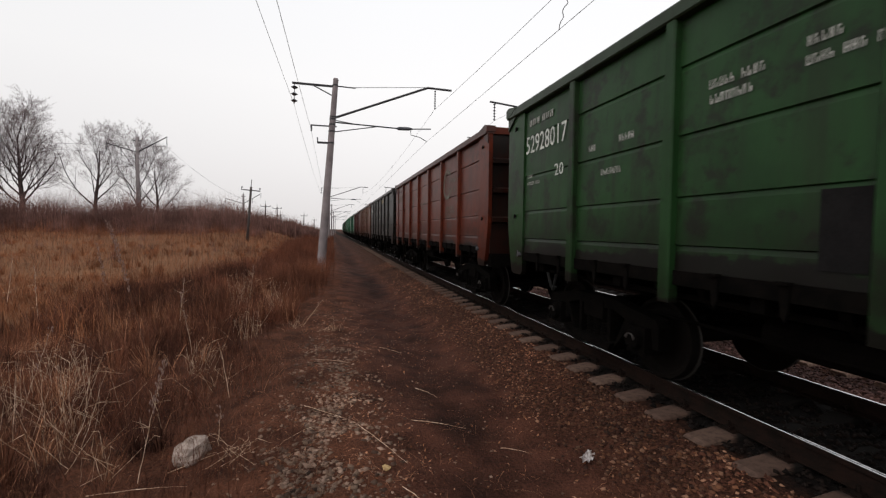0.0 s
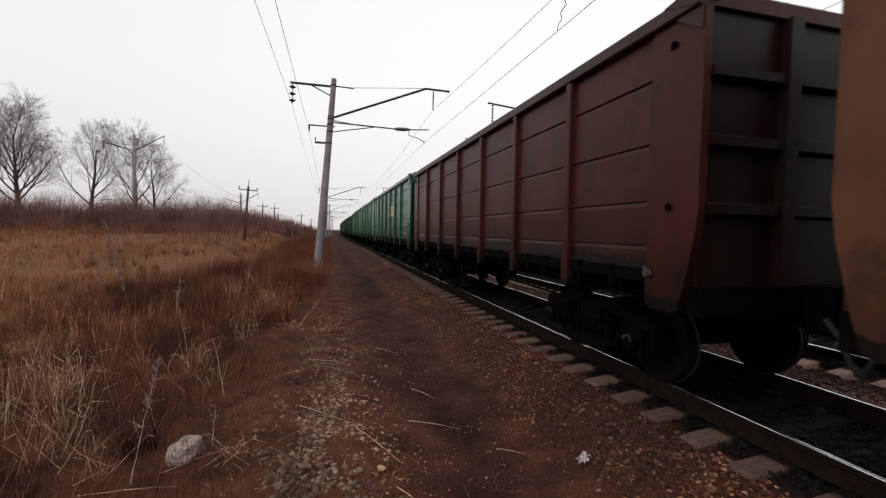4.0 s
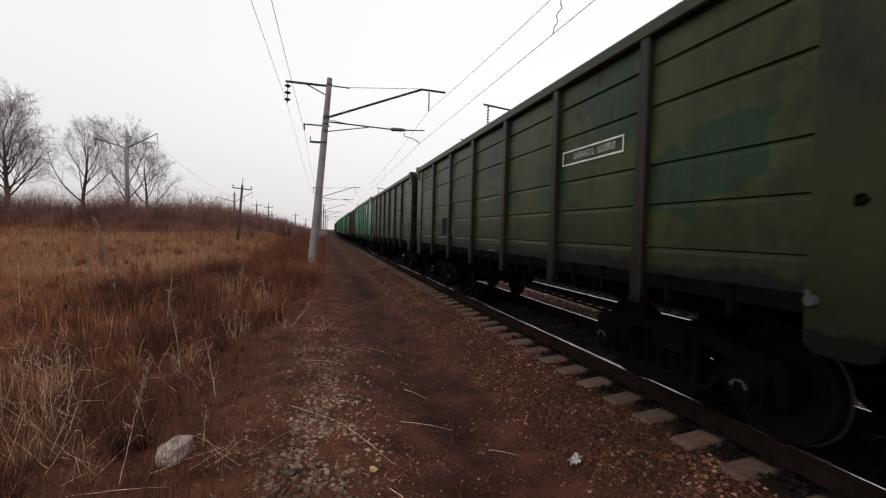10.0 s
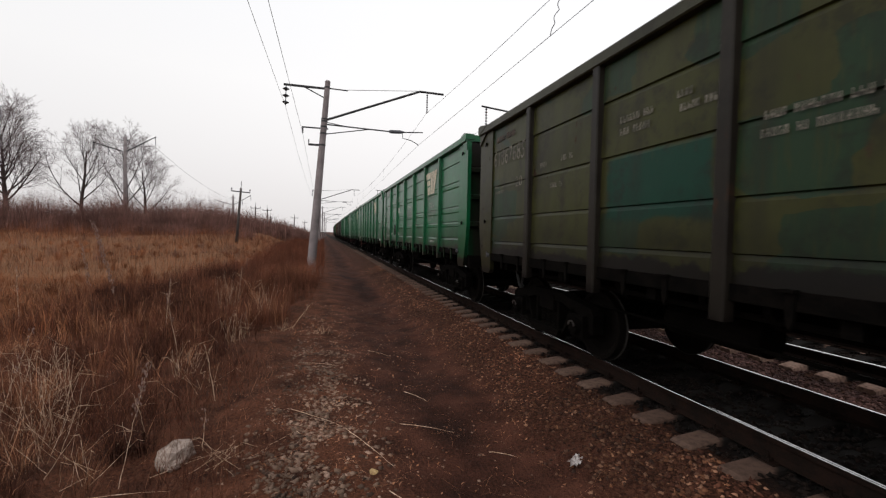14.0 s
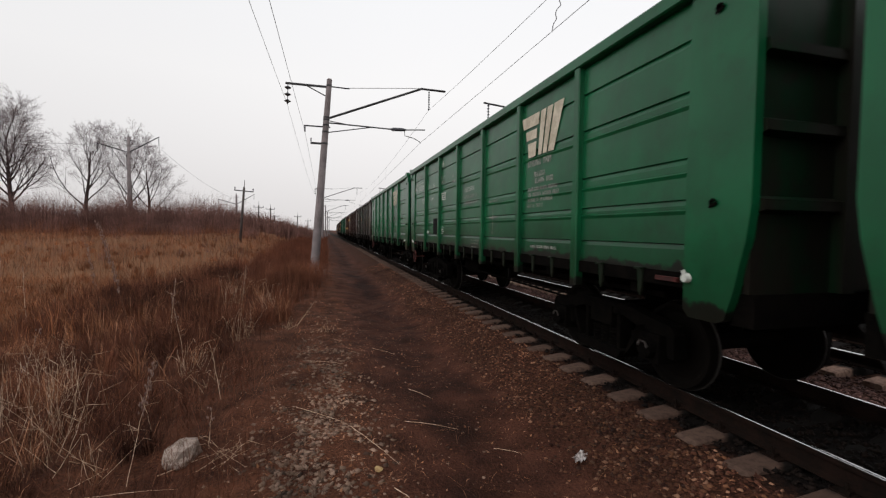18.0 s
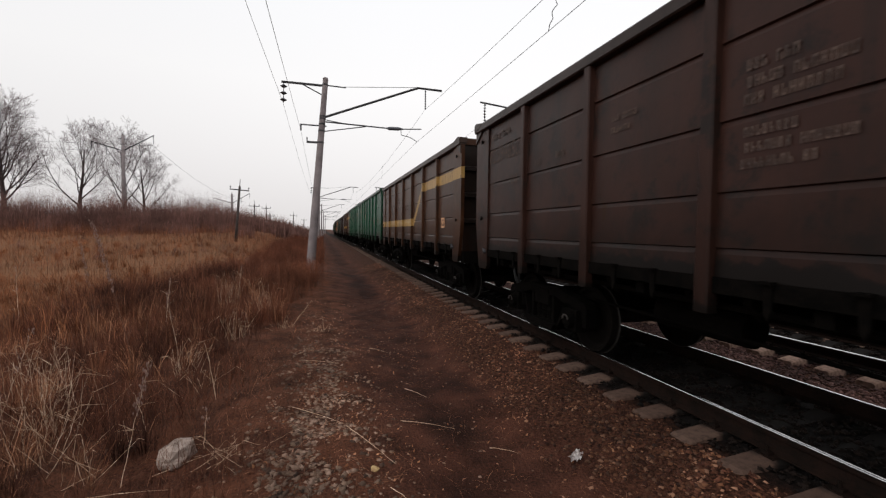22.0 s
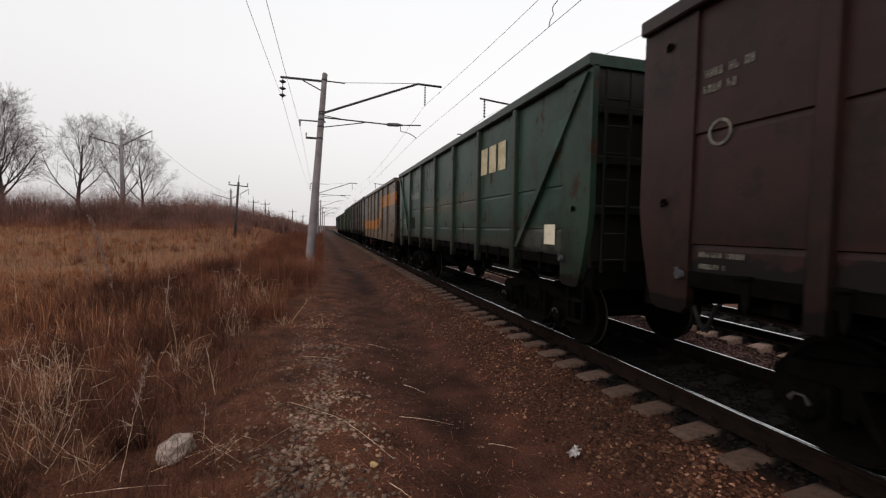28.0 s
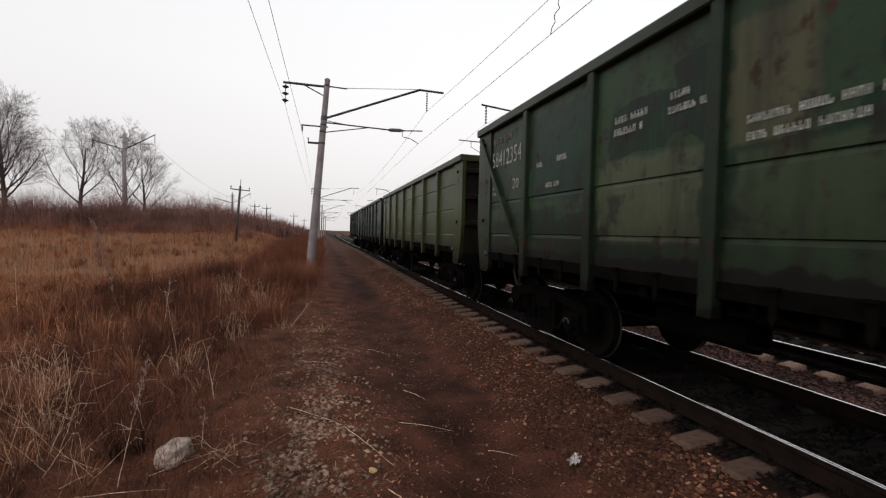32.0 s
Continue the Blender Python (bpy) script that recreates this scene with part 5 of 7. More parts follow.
MID_LOW = dict(h=3.84, half=6.38, posts=SIX, lines=(3.22, 2.59, 2.19, 1.62), diag=False, rib=False, post=0.17, peak=True)
RIBBED = dict(h=3.77, half=6.60, posts=SIX, lines=(2.45, 1.55), diag=False, rib=True, post=0.15)
BRACED = dict(h=3.80, half=6.40, posts=SIX, lines=(2.30, 1.72), diag=True, rib=False, post=0.16)
PLANKED = dict(h=3.81, half=6.50, posts=SIX, lines=(3.35, 3.00, 2.68, 2.31, 1.93, 1.60), diag=False, rib=False, post=0.17, skirt=True)
CLOSE = dict(h=3.76, half=6.665, posts=(-5.0, -3.89, -2.78, -1.67, -0.56, 0.56, 1.67, 2.78, 3.89, 5.0), lines=(2.55, 1.60), diag=False, rib=False, post=0.15)
LOW = dict(h=3.52, half=6.44, posts=SIX, lines=(2.90, 2.30, 1.70), diag=False, rib=False, post=0.17)
SHEET, LIP, FOOT, CORNER = 1.490, 0.018, 1.36, 0.62


def bulge(v, z):
    """How far the side sheet's lips and beads stand out."""
    return SHEET + LIP


def panel_mesh(v, y0, y1, s):
    """A side panel of lapped sheets with pressed edges."""
    outline, top = [], v["h"] - 0.13
    for line in (*v["lines"], FOOT):
        outline += [(SHEET - 0.004, top), (SHEET + 0.008, top - 0.045)]
        for z in v.get("beads", ()):
            if line + 0.05 < z < top - 0.06:
                x = SHEET + 0.008 + (LIP - 0.008) * (top - 0.045 - z) / (top - line - 0.055)
                outline += [(x - 0.001, z + 0.014), (x + 0.013, z + 0.001), (x + 0.0015, z - 0.034)]
        outline.append((SHEET + LIP, line + 0.010))
        top = line
    outline += [(1.455, FOOT), (1.455, v["h"] - 0.13)]
    g = Geo().prism([(s * x, z) for x, z in outline], "y", y0, y1)
    return g.mesh("side_panel")


def rib_mesh(y0, y1, s, z):
    """A long pressed rib with chamfered ends."""
    g, a, b = Geo(), y0 + 0.28, y1 - 0.28
    for x, dz in ((SHEET - 0.01, 0.10), (SHEET + 0.075, 0.035), (SHEET + 0.075, -0.035), (SHEET - 0.01, -0.10)):
        inset = 0.0 if x < SHEET else 0.10
        g.v += [(s * x, a + inset, z + dz), (s * x, b - inset, z + dz)]
    g.f += [(0, 1, 3, 2), (2, 3, 5, 4), (4, 5, 7, 6), (6, 7, 1, 0), (0, 2, 4, 6), (1, 3, 5, 7)]
    return g.mesh("rib")


def post_mesh(v, y, s, z0, z1):
    """A pressed post with rounded edges between two heights, a little slimmer towards the top."""
    w, g = v["post"] / 2, Geo()
    for z, k in ((z0, 1.0), (z1, 0.85 if z1 > 2 else 1.0)):
        g.v += [(s * 1.47, y - w, z), (s * 1.560, y - w * 0.9 * k, z), (s * 1.575, y - w * 0.7 * k, z), (s * 1.575, y + w * 0.7 * k, z), (s * 1.560, y + w * 0.9 * k, z), (s * 1.47, y + w, z)]
    g.f += [(i, (i + 1) % 6, 6 + (i + 1) % 6, 6 + i) for i in range(6)]
    g.f += [tuple(range(6)), tuple(range(11, 5, -1))]
    return g.mesh("post")


def corner_mesh(v, s, e):
    """Plain corner plate whose outer edge is cut back towards the foot."""
    top = v["h"] - 0.13
    poly = [(v["half"] - CORNER, 1.18), (v["half"] - CORNER, top), (v["half"], top), (v["half"], 1.95), (v["half"] - 0.03, 1.70), (v["half"] - 0.13, 1.25), (v["half"] - 0.20, 1.02),
            (v["half"] - 0.28, 0.985), (v["half"] - CORNER + 0.06, 0.985), (v["half"] - CORNER, 1.05)]
    return Geo().prism([(e * y, z) for y, z in poly], "x", s * 1.45, s * 1.532).mesh("corner_plate")


def brace_mesh(v, s, e):
    a, b, w = (v["half"] - 0.12, v["h"] - 0.2), (4.45, 1.42), 0.06
    return Geo().prism([(e * (a[0] - w), a[1]), (e * (a[0] + w), a[1]), (e * (b[0] + w), b[1]), (e * (b[0] - w), b[1])], "x", s * 1.50, s * 1.572).mesh("brace")


def bracket_mesh():
    g = Geo().prism([(-0.04, 0.0), (0.04, 0.0), (0.022, -0.24), (-0.006, -0.29), (-0.03, -0.22)], "x", -0.012, 0.012)
    return g.box(-0.05, 0.012, -0.05, 0.05, -0.02, 0.0).mesh("hinge_bracket")


def wheel_material():
    m = Mat("wheel_steel", 0.6, 0.0, 0.05)
    sep = m.t.nodes.new("ShaderNodeSeparateXYZ")
    m.link(m.co, sep.inputs[0])
    y, z = sep.outputs[1], sep.outputs[2]
    r = m.math("SQRT", m.math("ADD", m.math("MULTIPLY", y, y), m.math("MULTIPLY", z, z)))
    rim = m.steps(r, 0.485, 0.495)
    # wheel dirt, also darkened by the underside's shade in its colour
    shaded_dirt = m.mix(m.noise(9.0), (0.003, 0.0025, 0.0022), (0.007, 0.0055, 0.0045))
    return m.done(m.mix(rim, shaded_dirt, (0.030, 0.028, 0.026)), m.math("SUBTRACT", 0.85, m.math("MULTIPLY", rim, 0.5)))


def wheelset_mesh():
    g = Geo().lathe([(-1.05, 0.0), (-1.05, 0.075), (-0.85, 0.075), (-0.80, 0.09), (0.80, 0.09), (0.85, 0.075), (1.05, 0.075), (1.05, 0.0)], (0, 0, 0), "x", 12)
    for s in (-1, 1):
        prof = [(0.735, 0.10), (0.745, 0.20), (0.735, 0.37), (0.715, 0.41), (0.715, 0.475), (0.725, 0.503), (0.742, 0.500), (0.752, 0.478), (0.845, 0.470), (0.848, 0.425),
                (0.81, 0.40), (0.785, 0.36), (0.79, 0.20), (0.83, 0.13), (0.83, 0.09)]
        g.lathe([(s * a, r) for a, r in prof], (0, 0, 0), "x", 32)
    return g.mesh("wheelset", False)


def side_frame_mesh(s):
    """Cast bogie side frame: jaws over the axle boxes, raking legs and the spring pocket."""
    g = Geo()
    x0, x1 = s * 0.96, s * 1.13
    upper = [(-1.22, 0.66), (-1.16, 0.74), (-0.75, 0.80), (-0.45, 0.86), (0.45, 0.86), (0.75, 0.80), (1.16, 0.74), (1.22, 0.66), (1.10, 0.62), (0.70, 0.64), (0.42, 0.72), (-0.42, 0.72), (-0.70, 0.64), (-1.10, 0.62)]
    g.prism(upper, "x", x0, x1)
    g.prism([(-0.40, 0.20), (0.40, 0.20), (0.46, 0.30), (-0.46, 0.30)], "x", x0 - s * 0.06, x1 + s * 0.06)
    for e in (-1, 1):
        g.prism([(e * 0.42, 0.22), (e * 0.50, 0.30), (e * 0.80, 0.68), (e * 0.66, 0.68)], "x", x0, x1)
        g.prism([(e * 0.30, 0.29), (e * 0.36, 0.29), (e * 0.36, 0.74), (e * 0.30, 0.74)], "x", x0, x1)
        g.prism([(e * 1.22, 0.66), (e * 1.22, 0.40), (e * 1.13, 0.40), (e * 1.10, 0.64)], "x", x0, x1)
        g.prism([(e * 0.64, 0.66), (e * 0.66, 0.42), (e * 0.74, 0.42), (e * 0.75, 0.66)], "x", x0, x1)
    return g.mesh("side_frame")


def spring_mesh():
    """A coil spring as stacked turns on one core."""
    prof = [(0.30, 0.0), (0.30, 0.05)]
    for i in range(6):
        z = 0.31 + i * 0.045
        prof += [(z, 0.075), (z + 0.025, 0.075), (z + 0.03, 0.055)]
    return Geo().lathe(prof + [(0.58, 0.05), (0.58, 0.0)], (0, 0, 0), "z", 10).mesh("spring")


def axle_box_mesh():
    g = Geo().box(-0.16, 0.06, -0.15, 0.15, -0.16, 0.15)
    g.tube((-0.16, 0, 0), (-0.23, 0, 0), 0.125, 0.11, 14)
    for i in range(6):
        a = i * math.pi / 3
        g.tube((-0.23, 0.085 * math.cos(a), 0.085 * math.sin(a)), (-0.245, 0.085 * math.cos(a), 0.085 * math.sin(a)), 0.013, 0.013, 6)
    return g.mesh("axle_box")


def hose_mesh(e):
    pts = [(-0.33, e * (HALF + 0.02), 0.98), (-0.34, e * (HALF + 0.14), 0.86), (-0.33, e * (HALF + 0.24), 0.62), (-0.31, e * (HALF + 0.32), 0.56), (-0.28, e * (HALF + 0.36), 0.62)]
    return Geo().chain(pts, 0.026, 7).mesh("brake_hose")


def coupler_mesh(e):
    g = Geo().box(-0.11, 0.11, e * (HALF - 0.25), e * (HALF + 0.16), 0.95, 1.17)
    g.prism([(-0.20, e * (HALF + 0.12)), (0.22, e * (HALF + 0.12)), (0.26, e * (HALF + 0.24)), (0.10, e * (HALF + 0.34)), (0.02, e * (HALF + 0.26)), (-0.16, e * (HALF + 0.34)), (-0.22, e * (HALF + 0.26))], "z", 0.90, 1.20)
    return g.mesh("coupler")


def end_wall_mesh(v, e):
    h = v["h"]
    y0, y1 = e * (v["half"] - 0.10), e * (v["half"] - 0.05)
    g = Geo().box(-1.46, 1.46, min(y0, y1), max(y0, y1), 1.25, h - 0.1)
    return g.mesh("end_wall")


def end_rib_mesh(v, z, e):
    a, b = e * (v["half"] - 0.048), e * (v["half"] + 0.03)
    return Geo().prism([(a, z - 0.07), (b, z - 0.04), (b, z + 0.04), (a, z + 0.07)], "x", -1.44, 1.44).mesh("end_rib")


def stirrup_mesh(v, e):
    g, y = Geo(), e * (v["half"] - 0.30)
    for d in (-0.17, 0.17):
        g.box(-1.50, -1.46, y + d - 0.02, y + d + 0.02, 0.52, 1.02)
    for z in (0.53, 0.80):
        g.box(-1.52, -1.44, y - 0.17, y + 0.17, z, z + 0.03)
    return g.mesh("step")


def rung_mesh(v, e, x):
    g = Geo()
    for x0 in (x - 0.17, x + 0.17):
        g.box(x0 - 0.015, x0 + 0.015, e * (v["half"] + 0.045) - 0.015, e * (v["half"] + 0.045) + 0.015, 1.2, v["h"] - 0.2)
    z = 1.35
    while z < v["h"] - 0.25:
        g.tube((x - 0.17, e * (v["half"] + 0.045), z), (x + 0.17, e * (v["half"] + 0.045), z), 0.012, 0.012, 6)
        z += 0.32
    return g.mesh("end_ladder")


WHEEL = wheel_material()
BRACKET = bracket_mesh()
WHEELSET = wheelset_mesh()
FRAMES = {s: side_frame_mesh(s) for s in (-1, 1)}
# added plate that stands in for pale glints on the axle boxes
GLINT_PLATE = Geo().prism([(-0.085, 0.025), (-0.04, 0.075), (0.04, 0.075), (0.085, 0.025), (0.06, 0.002), (0.03, 0.060), (-0.03, 0.060), (-0.06, 0.002)], "x", -0.252, -0.240).mesh("lock_plate")
SPRINGS, AXLE_BOX = spring_mesh(), axle_box_mesh()
HOSES = {e: hose_mesh(e) for e in (-1, 1)}
COUPLERS = {e: coupler_mesh(e) for e in (-1, 1)}
BOLSTER = Geo().box(-1.15, 1.15, -0.22, 0.22, 0.56, 0.80).box(-0.2, 0.2, -0.2, 0.2, 0.8, 0.9).box(-0.9, 0.9, 0.30, 0.36, 0.35, 0.5).box(-0.9, 0.9, -0.36, -0.30, 0.35, 0.5).mesh("bogie")
SILL = Geo().box(-0.19, 0.19, -HALF, HALF, 0.84, 1.26).mesh("centre_sill")
FLOOR = Geo().box(-1.44, 1.44, -6.36, 6.36, 1.27, 1.33)
for _y in (-5.3, -3.44, -1.72, 0.0, 1.72, 3.44, 5.3):
    for _s in (-1, 1):
        FLOOR.prism([(_s * 0.20, 1.28), (_s * 1.44, 1.28), (_s * 1.44, 1.10), (_s * 0.20, 0.88)], "y", _y - 0.06, _y + 0.06)
for _y in (-4.7, -4.1, -2.85, -2.3, -1.15, -0.57, 0.57, 1.15, 2.3, 2.85, 4.1, 4.7):   # ribs and locks of the bottom hatches
    for _s in (-1, 1):
        FLOOR.prism([(_s * 0.24, 1.28), (_s * 1.40, 1.28), (_s * 1.40, 1.16), (_s * 1.25, 1.02), (_s * 1.12, 1.02), (_s * 1.05, 1.12), (_s * 0.24, 1.06)], "y", _y - 0.035, _y + 0.035)
for _s in (-1, 1):
    FLOOR.tube((_s * 1.30, -5.6, 1.10), (_s * 1.30, 5.6, 1.10), 0.03, 0.03, 6)
FLOOR = FLOOR.mesh("wagon_floor")
TANKS = (Geo().tube((-0.75, 1.0, 0.82), (-0.75, 2.1, 0.82), 0.17, 0.17, 14).mesh("brake_reservoir"), Geo().tube((0.6, -1.9, 0.80), (0.6, -1.3, 0.80), 0.2, 0.2, 14).mesh("brake_cylinder"))
ROD = Geo().tube((-1.0, -4.0, 0.72), (-0.9, 4.0, 0.78), 0.02, 0.02, 6).tube((-0.45, -3.6, 0.9), (-0.45, 3.6, 0.9), 0.03, 0.03, 6).mesh("brake_rod")
HANDWHEEL = Geo()
_ring = [(0, 0.20 * math.cos(a * math.pi / 9), 0.20 * math.sin(a * math.pi / 9)) for a in range(19)]
HANDWHEEL.chain(_ring, 0.016, 6)
for _a in range(0, 18, 6):
    HANDWHEEL.tube((0, 0, 0), _ring[_a], 0.012, 0.012, 6)
HANDWHEEL = HANDWHEEL.tube((0, 0, 0), (0.35, 0, 0), 0.02, 0.02, 6).mesh("hand_brake_wheel")
EYE = Geo().lathe([(0.0, 0.014), (-0.016, 0.038), (-0.025, 0.034), (-0.025, 0.018), (0.0, 0.014)], (0, 0, 0), "x", 10).tube((-0.014, -0.04, 0.0), (-0.02, 0.03, -0.035), 0.010, 0.010, 6).mesh("lashing_eye")
VALVE = Geo().tube((-1.545, 0, 0), (-1.59, 0, 0), 0.045, 0.035, 10).tube((-1.57, 0, 0), (-1.58, 0.02, 0.07), 0.02, 0.016, 8).mesh("tail_bracket", False)
CACHE = {}


def kit(v):
    """The meshes that all wagons of a kind share."""
    key = id(v)
    if key in CACHE:
        return CACHE[key]
    k, h = {}, v["h"]
    edges = [-v["half"] + CORNER, *v["posts"], v["half"] - CORNER]
    gap = v["post"] / 2 - 0.01
    k["panels"] = []
    for s in (-1, 1):
        for i, (a, b) in enumerate(zip(edges, edges[1:])):
            k["panels"].append(panel_mesh(v, a + (gap if i else 0), b - (gap if i < len(edges) - 2 else 0), s))
    k["ribs"] = [rib_mesh(a, b, s, z) for s in (-1, 1) for a, b in zip(edges, edges[1:]) for z in (3.22, 2.78, 2.05) if z < 2.5 or a != -4.30] if v["rib"] else []
    k["posts"] = [post_mesh(v, y, s, 1.37, h - 0.12) for s in (-1, 1) for y in v["posts"]]
    k["feet"] = [post_mesh(v, y, s, 1.06, 1.37) for s in (-1, 1) for y in v["posts"]]
    k["corners"] = [corner_mesh(v, s, e) for s in (-1, 1) for e in (-1, 1)]
    k["braces"] = [brace_mesh(v, -1, e) for e in (-1, 1)] if v["diag"] else []
    k["rails"] = []
    for s in (-1, 1):
        a, b = sorted((s * 1.42, s * 1.592))
        rail = Geo().prism([(s * 1.42, h), (s * 1.575, h), (s * 1.592, h - 0.02), (s * 1.592, h - 0.13), (s * 1.575, h - 0.145), (s * 1.42, h - 0.145)], "y", -v["half"], v["half"])
        for e in (-1, 1) if v.get("peak") else ():
            rail.prism([(e * (v["half"] - 0.42), h - 0.01), (e * (v["half"] - 0.10), h + 0.045), (e * (v["half"] + 0.012), h + 0.02), (e * (v["half"] + 0.012), h - 0.10), (e * (v["half"] - 0.05), h - 0.13)], "x", s * 1.40, s * 1.598)
            rail.prism([(e * (v["half"] - 0.34), h - 0.13), (e * (v["half"] - 0.01), h - 0.13), (e * (v["half"] - 0.01), h - 0.34)], "x", s * 1.52, s * 1.56)
        k["rails"].append(rail.mesh("top_rail"))
    k["ends"] = [Geo().box(-1.42, 1.42, min(e * (v["half"] - 0.12), e * v["half"]), max(e * (v["half"] - 0.12), e * v["half"]), h - 0.14, h - 0.004).mesh("end_rail") for e in (-1, 1)]
    low = 1.03 if v.get("skirt") else 1.235
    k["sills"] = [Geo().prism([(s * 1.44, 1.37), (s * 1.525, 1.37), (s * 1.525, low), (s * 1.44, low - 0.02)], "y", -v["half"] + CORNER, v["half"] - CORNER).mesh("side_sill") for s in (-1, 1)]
    k["walls"] = [end_wall_mesh(v, e) for e in (-1, 1)]
    k["end_ribs"] = [end_rib_mesh(v, z, e) for e in (-1, 1) for z in (1.95, 2.55, 3.15)]
    k["pillars"] = [Geo().box(x - 0.07, x + 0.07, min(e * (v["half"] - 0.05), e * (v["half"] + 0.05)), max(e * (v["half"] - 0.05), e * (v["half"] + 0.05)), 1.25, h - 0.14).mesh("end_post") for e in (-1, 1) for x in (-0.55, 0.55)]
    k["rungs"] = rung_mesh(v, -1, -1.2)
    k["step"] = stirrup_mesh(v, -1)
    k["beams"] = [Geo().box(-1.44, 1.44, min(e * (v["half"] - 0.22), e * v["half"] - e * 0.02), max(e * (v["half"] - 0.22), e * v["half"] - e * 0.02), 0.98, 1.25).mesh("end_beam") for e in (-1, 1)]
    CACHE[key] = k
    return k


WHEELSETS = []   # (wheelset, wagon number, place along the wagon)


def wagon(n, v, coat, shaded_coat, label, hand, frame_coat, corner_coat, rail_coat=None):
    """One open wagon of the kind v in the paint coat."""
    k = kit(v)
    w = tagged(new("open_wagon"), label, "freight wagon", "wagons of the train")
    for me in k["panels"]:
        part("side_panel", me, coat, w)
    for me in k["ribs"]:
        part("rib", me, coat, w)
    for me in k["posts"]:
        part("post", me, frame_coat, w)
    for me in k["feet"]:
        part("post_foot", me, frame_coat, w)
    for me in k["corners"]:
        part("corner_plate", me, corner_coat, w)
    for me in k["braces"]:
        part("diagonal_brace", me, coat, w)
    for me in k["rails"]:
        part("top_rail", me, rail_coat or coat, w)
    for me in k["ends"]:
        part("end_rail", me, coat, w)
    for me in k["sills"]:
        part("side_sill", me, coat if v.get("skirt") else SHADED_GRIME, w)
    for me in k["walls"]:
        part("end_wall", me, shaded_coat, w)
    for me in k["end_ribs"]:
        part("end_rib", me, shaded_coat, w)
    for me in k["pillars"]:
        part("end_post", me, shaded_coat, w)
    for me in k["beams"]:
        part("end_beam", me, SHADED_GRIME, w)
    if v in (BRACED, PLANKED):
        part("end_ladder", k["rungs"], shaded_coat, w)
        part("step", k["step"], SHADED_GRIME, w)
    part("centre_sill", SILL, SHADED_GRIME, w)
    part("wagon_floor", FLOOR, SHADED_GRIME, w)
    part("brake_reservoir", TANKS[0], SHADED_GRIME, w)
    part("brake_cylinder", TANKS[1], SHADED_GRIME, w)
    part("brake_rod", ROD, SHADED_GRIME, w)
    places = [-v["half"] + CORNER + 0.55, -v["half"] + CORNER + 1.2]
    for a, b in zip(v["posts"], v["posts"][1:]):
        places += [a + (b - a) * 0.34, a + (b - a) * 0.68] if b - a > 1.3 else [(a + b) / 2]
    places += [v["half"] - CORNER - 1.2, v["half"] - CORNER - 0.55]
    for y in () if v.get("skirt") else places:
        part("hinge_bracket", BRACKET, SHADED_GRIME if rail_coat else shaded_coat, w, "", pose(-1.530, y, 1.38))
    for e in (-1, 1):
        part("coupler", COUPLERS[e], SHADED_GRIME, w)
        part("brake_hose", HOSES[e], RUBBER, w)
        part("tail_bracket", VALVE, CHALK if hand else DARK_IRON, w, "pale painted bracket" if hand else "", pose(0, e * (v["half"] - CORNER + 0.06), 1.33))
        bogie = part("bogie", BOLSTER, SHADED_GRIME, w, "grimy cast steel bogie", pose(0, e * 4.325, 0))
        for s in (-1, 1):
            part("side_frame", FRAMES[s], SHADED_GRIME, bogie)
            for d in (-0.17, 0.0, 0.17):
                part("spring", SPRINGS, SHADED_GRIME, bogie, "", pose(s * 1.045, d, 0))
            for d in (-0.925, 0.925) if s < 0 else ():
                part("lock_plate", GLINT_PLATE, WORN, bogie, "bent steel plate added for the pale glints on the axle box", pose(s * 1.03, d, 0.475))
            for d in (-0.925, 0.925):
                part("axle_box", AXLE_BOX, SHADED_GRIME, bogie, "", pose(s * 1.03, d, 0.475, 0, 0, 0 if s < 0 else 180))
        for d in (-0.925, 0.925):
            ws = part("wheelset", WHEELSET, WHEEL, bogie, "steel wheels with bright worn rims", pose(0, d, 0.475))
            WHEELSETS.append((ws, n, e * 4.325 + d))
    for e in (-1, 1):
        for z in (v["h"] - 0.36, 1.98):
            part("lashing_eye", EYE, SHADED_GRIME, w, "dark steel eye", pose(-1.530, e * (v["half"] - 0.33), z))
    if hand:
        part("hand_brake_wheel", HANDWHEEL, REDPAINT, w, "red hand brake wheel", pose(-1.52, v["half"] - CORNER - 0.1, 0.83))
        part("red_lever", Geo().box(-1.555, -1.52, v["half"] - CORNER - 0.32, v["half"] - CORNER - 0.05, 1.28, 1.32), REDPAINT, w, "small red lever")
        part("red_lever", Geo().box(-1.555, -1.52, -v["half"] + CORNER + 0.05, -v["half"] + CORNER + 0.32, 1.28, 1.32), REDPAINT, w, "small red lever")
    return w


# ---- stencils on the seen side ----
GLYPHS = {}


def glyphs(text):
    """Outline of a text one unit high, as vertices and faces, from the built-in font."""
    if text not in GLYPHS:
        cu = bpy.data.curves.new("stencil", "FONT")
        cu.body, cu.size, cu.resolution_u = text, 1.0, 2
        ob = bpy.data.objects.new("stencil", cu)
        me = bpy.data.meshes.new_from_object(ob)
        vs = np.array([tuple(x.co) for x in me.vertices])
        fs = [tuple(p.vertices) for p in me.polygons]
        bpy.data.objects.remove(ob)
        bpy.data.meshes.remove(me)
        bpy.data.curves.remove(cu)
        GLYPHS[text] = (vs, fs)
    return GLYPHS[text]


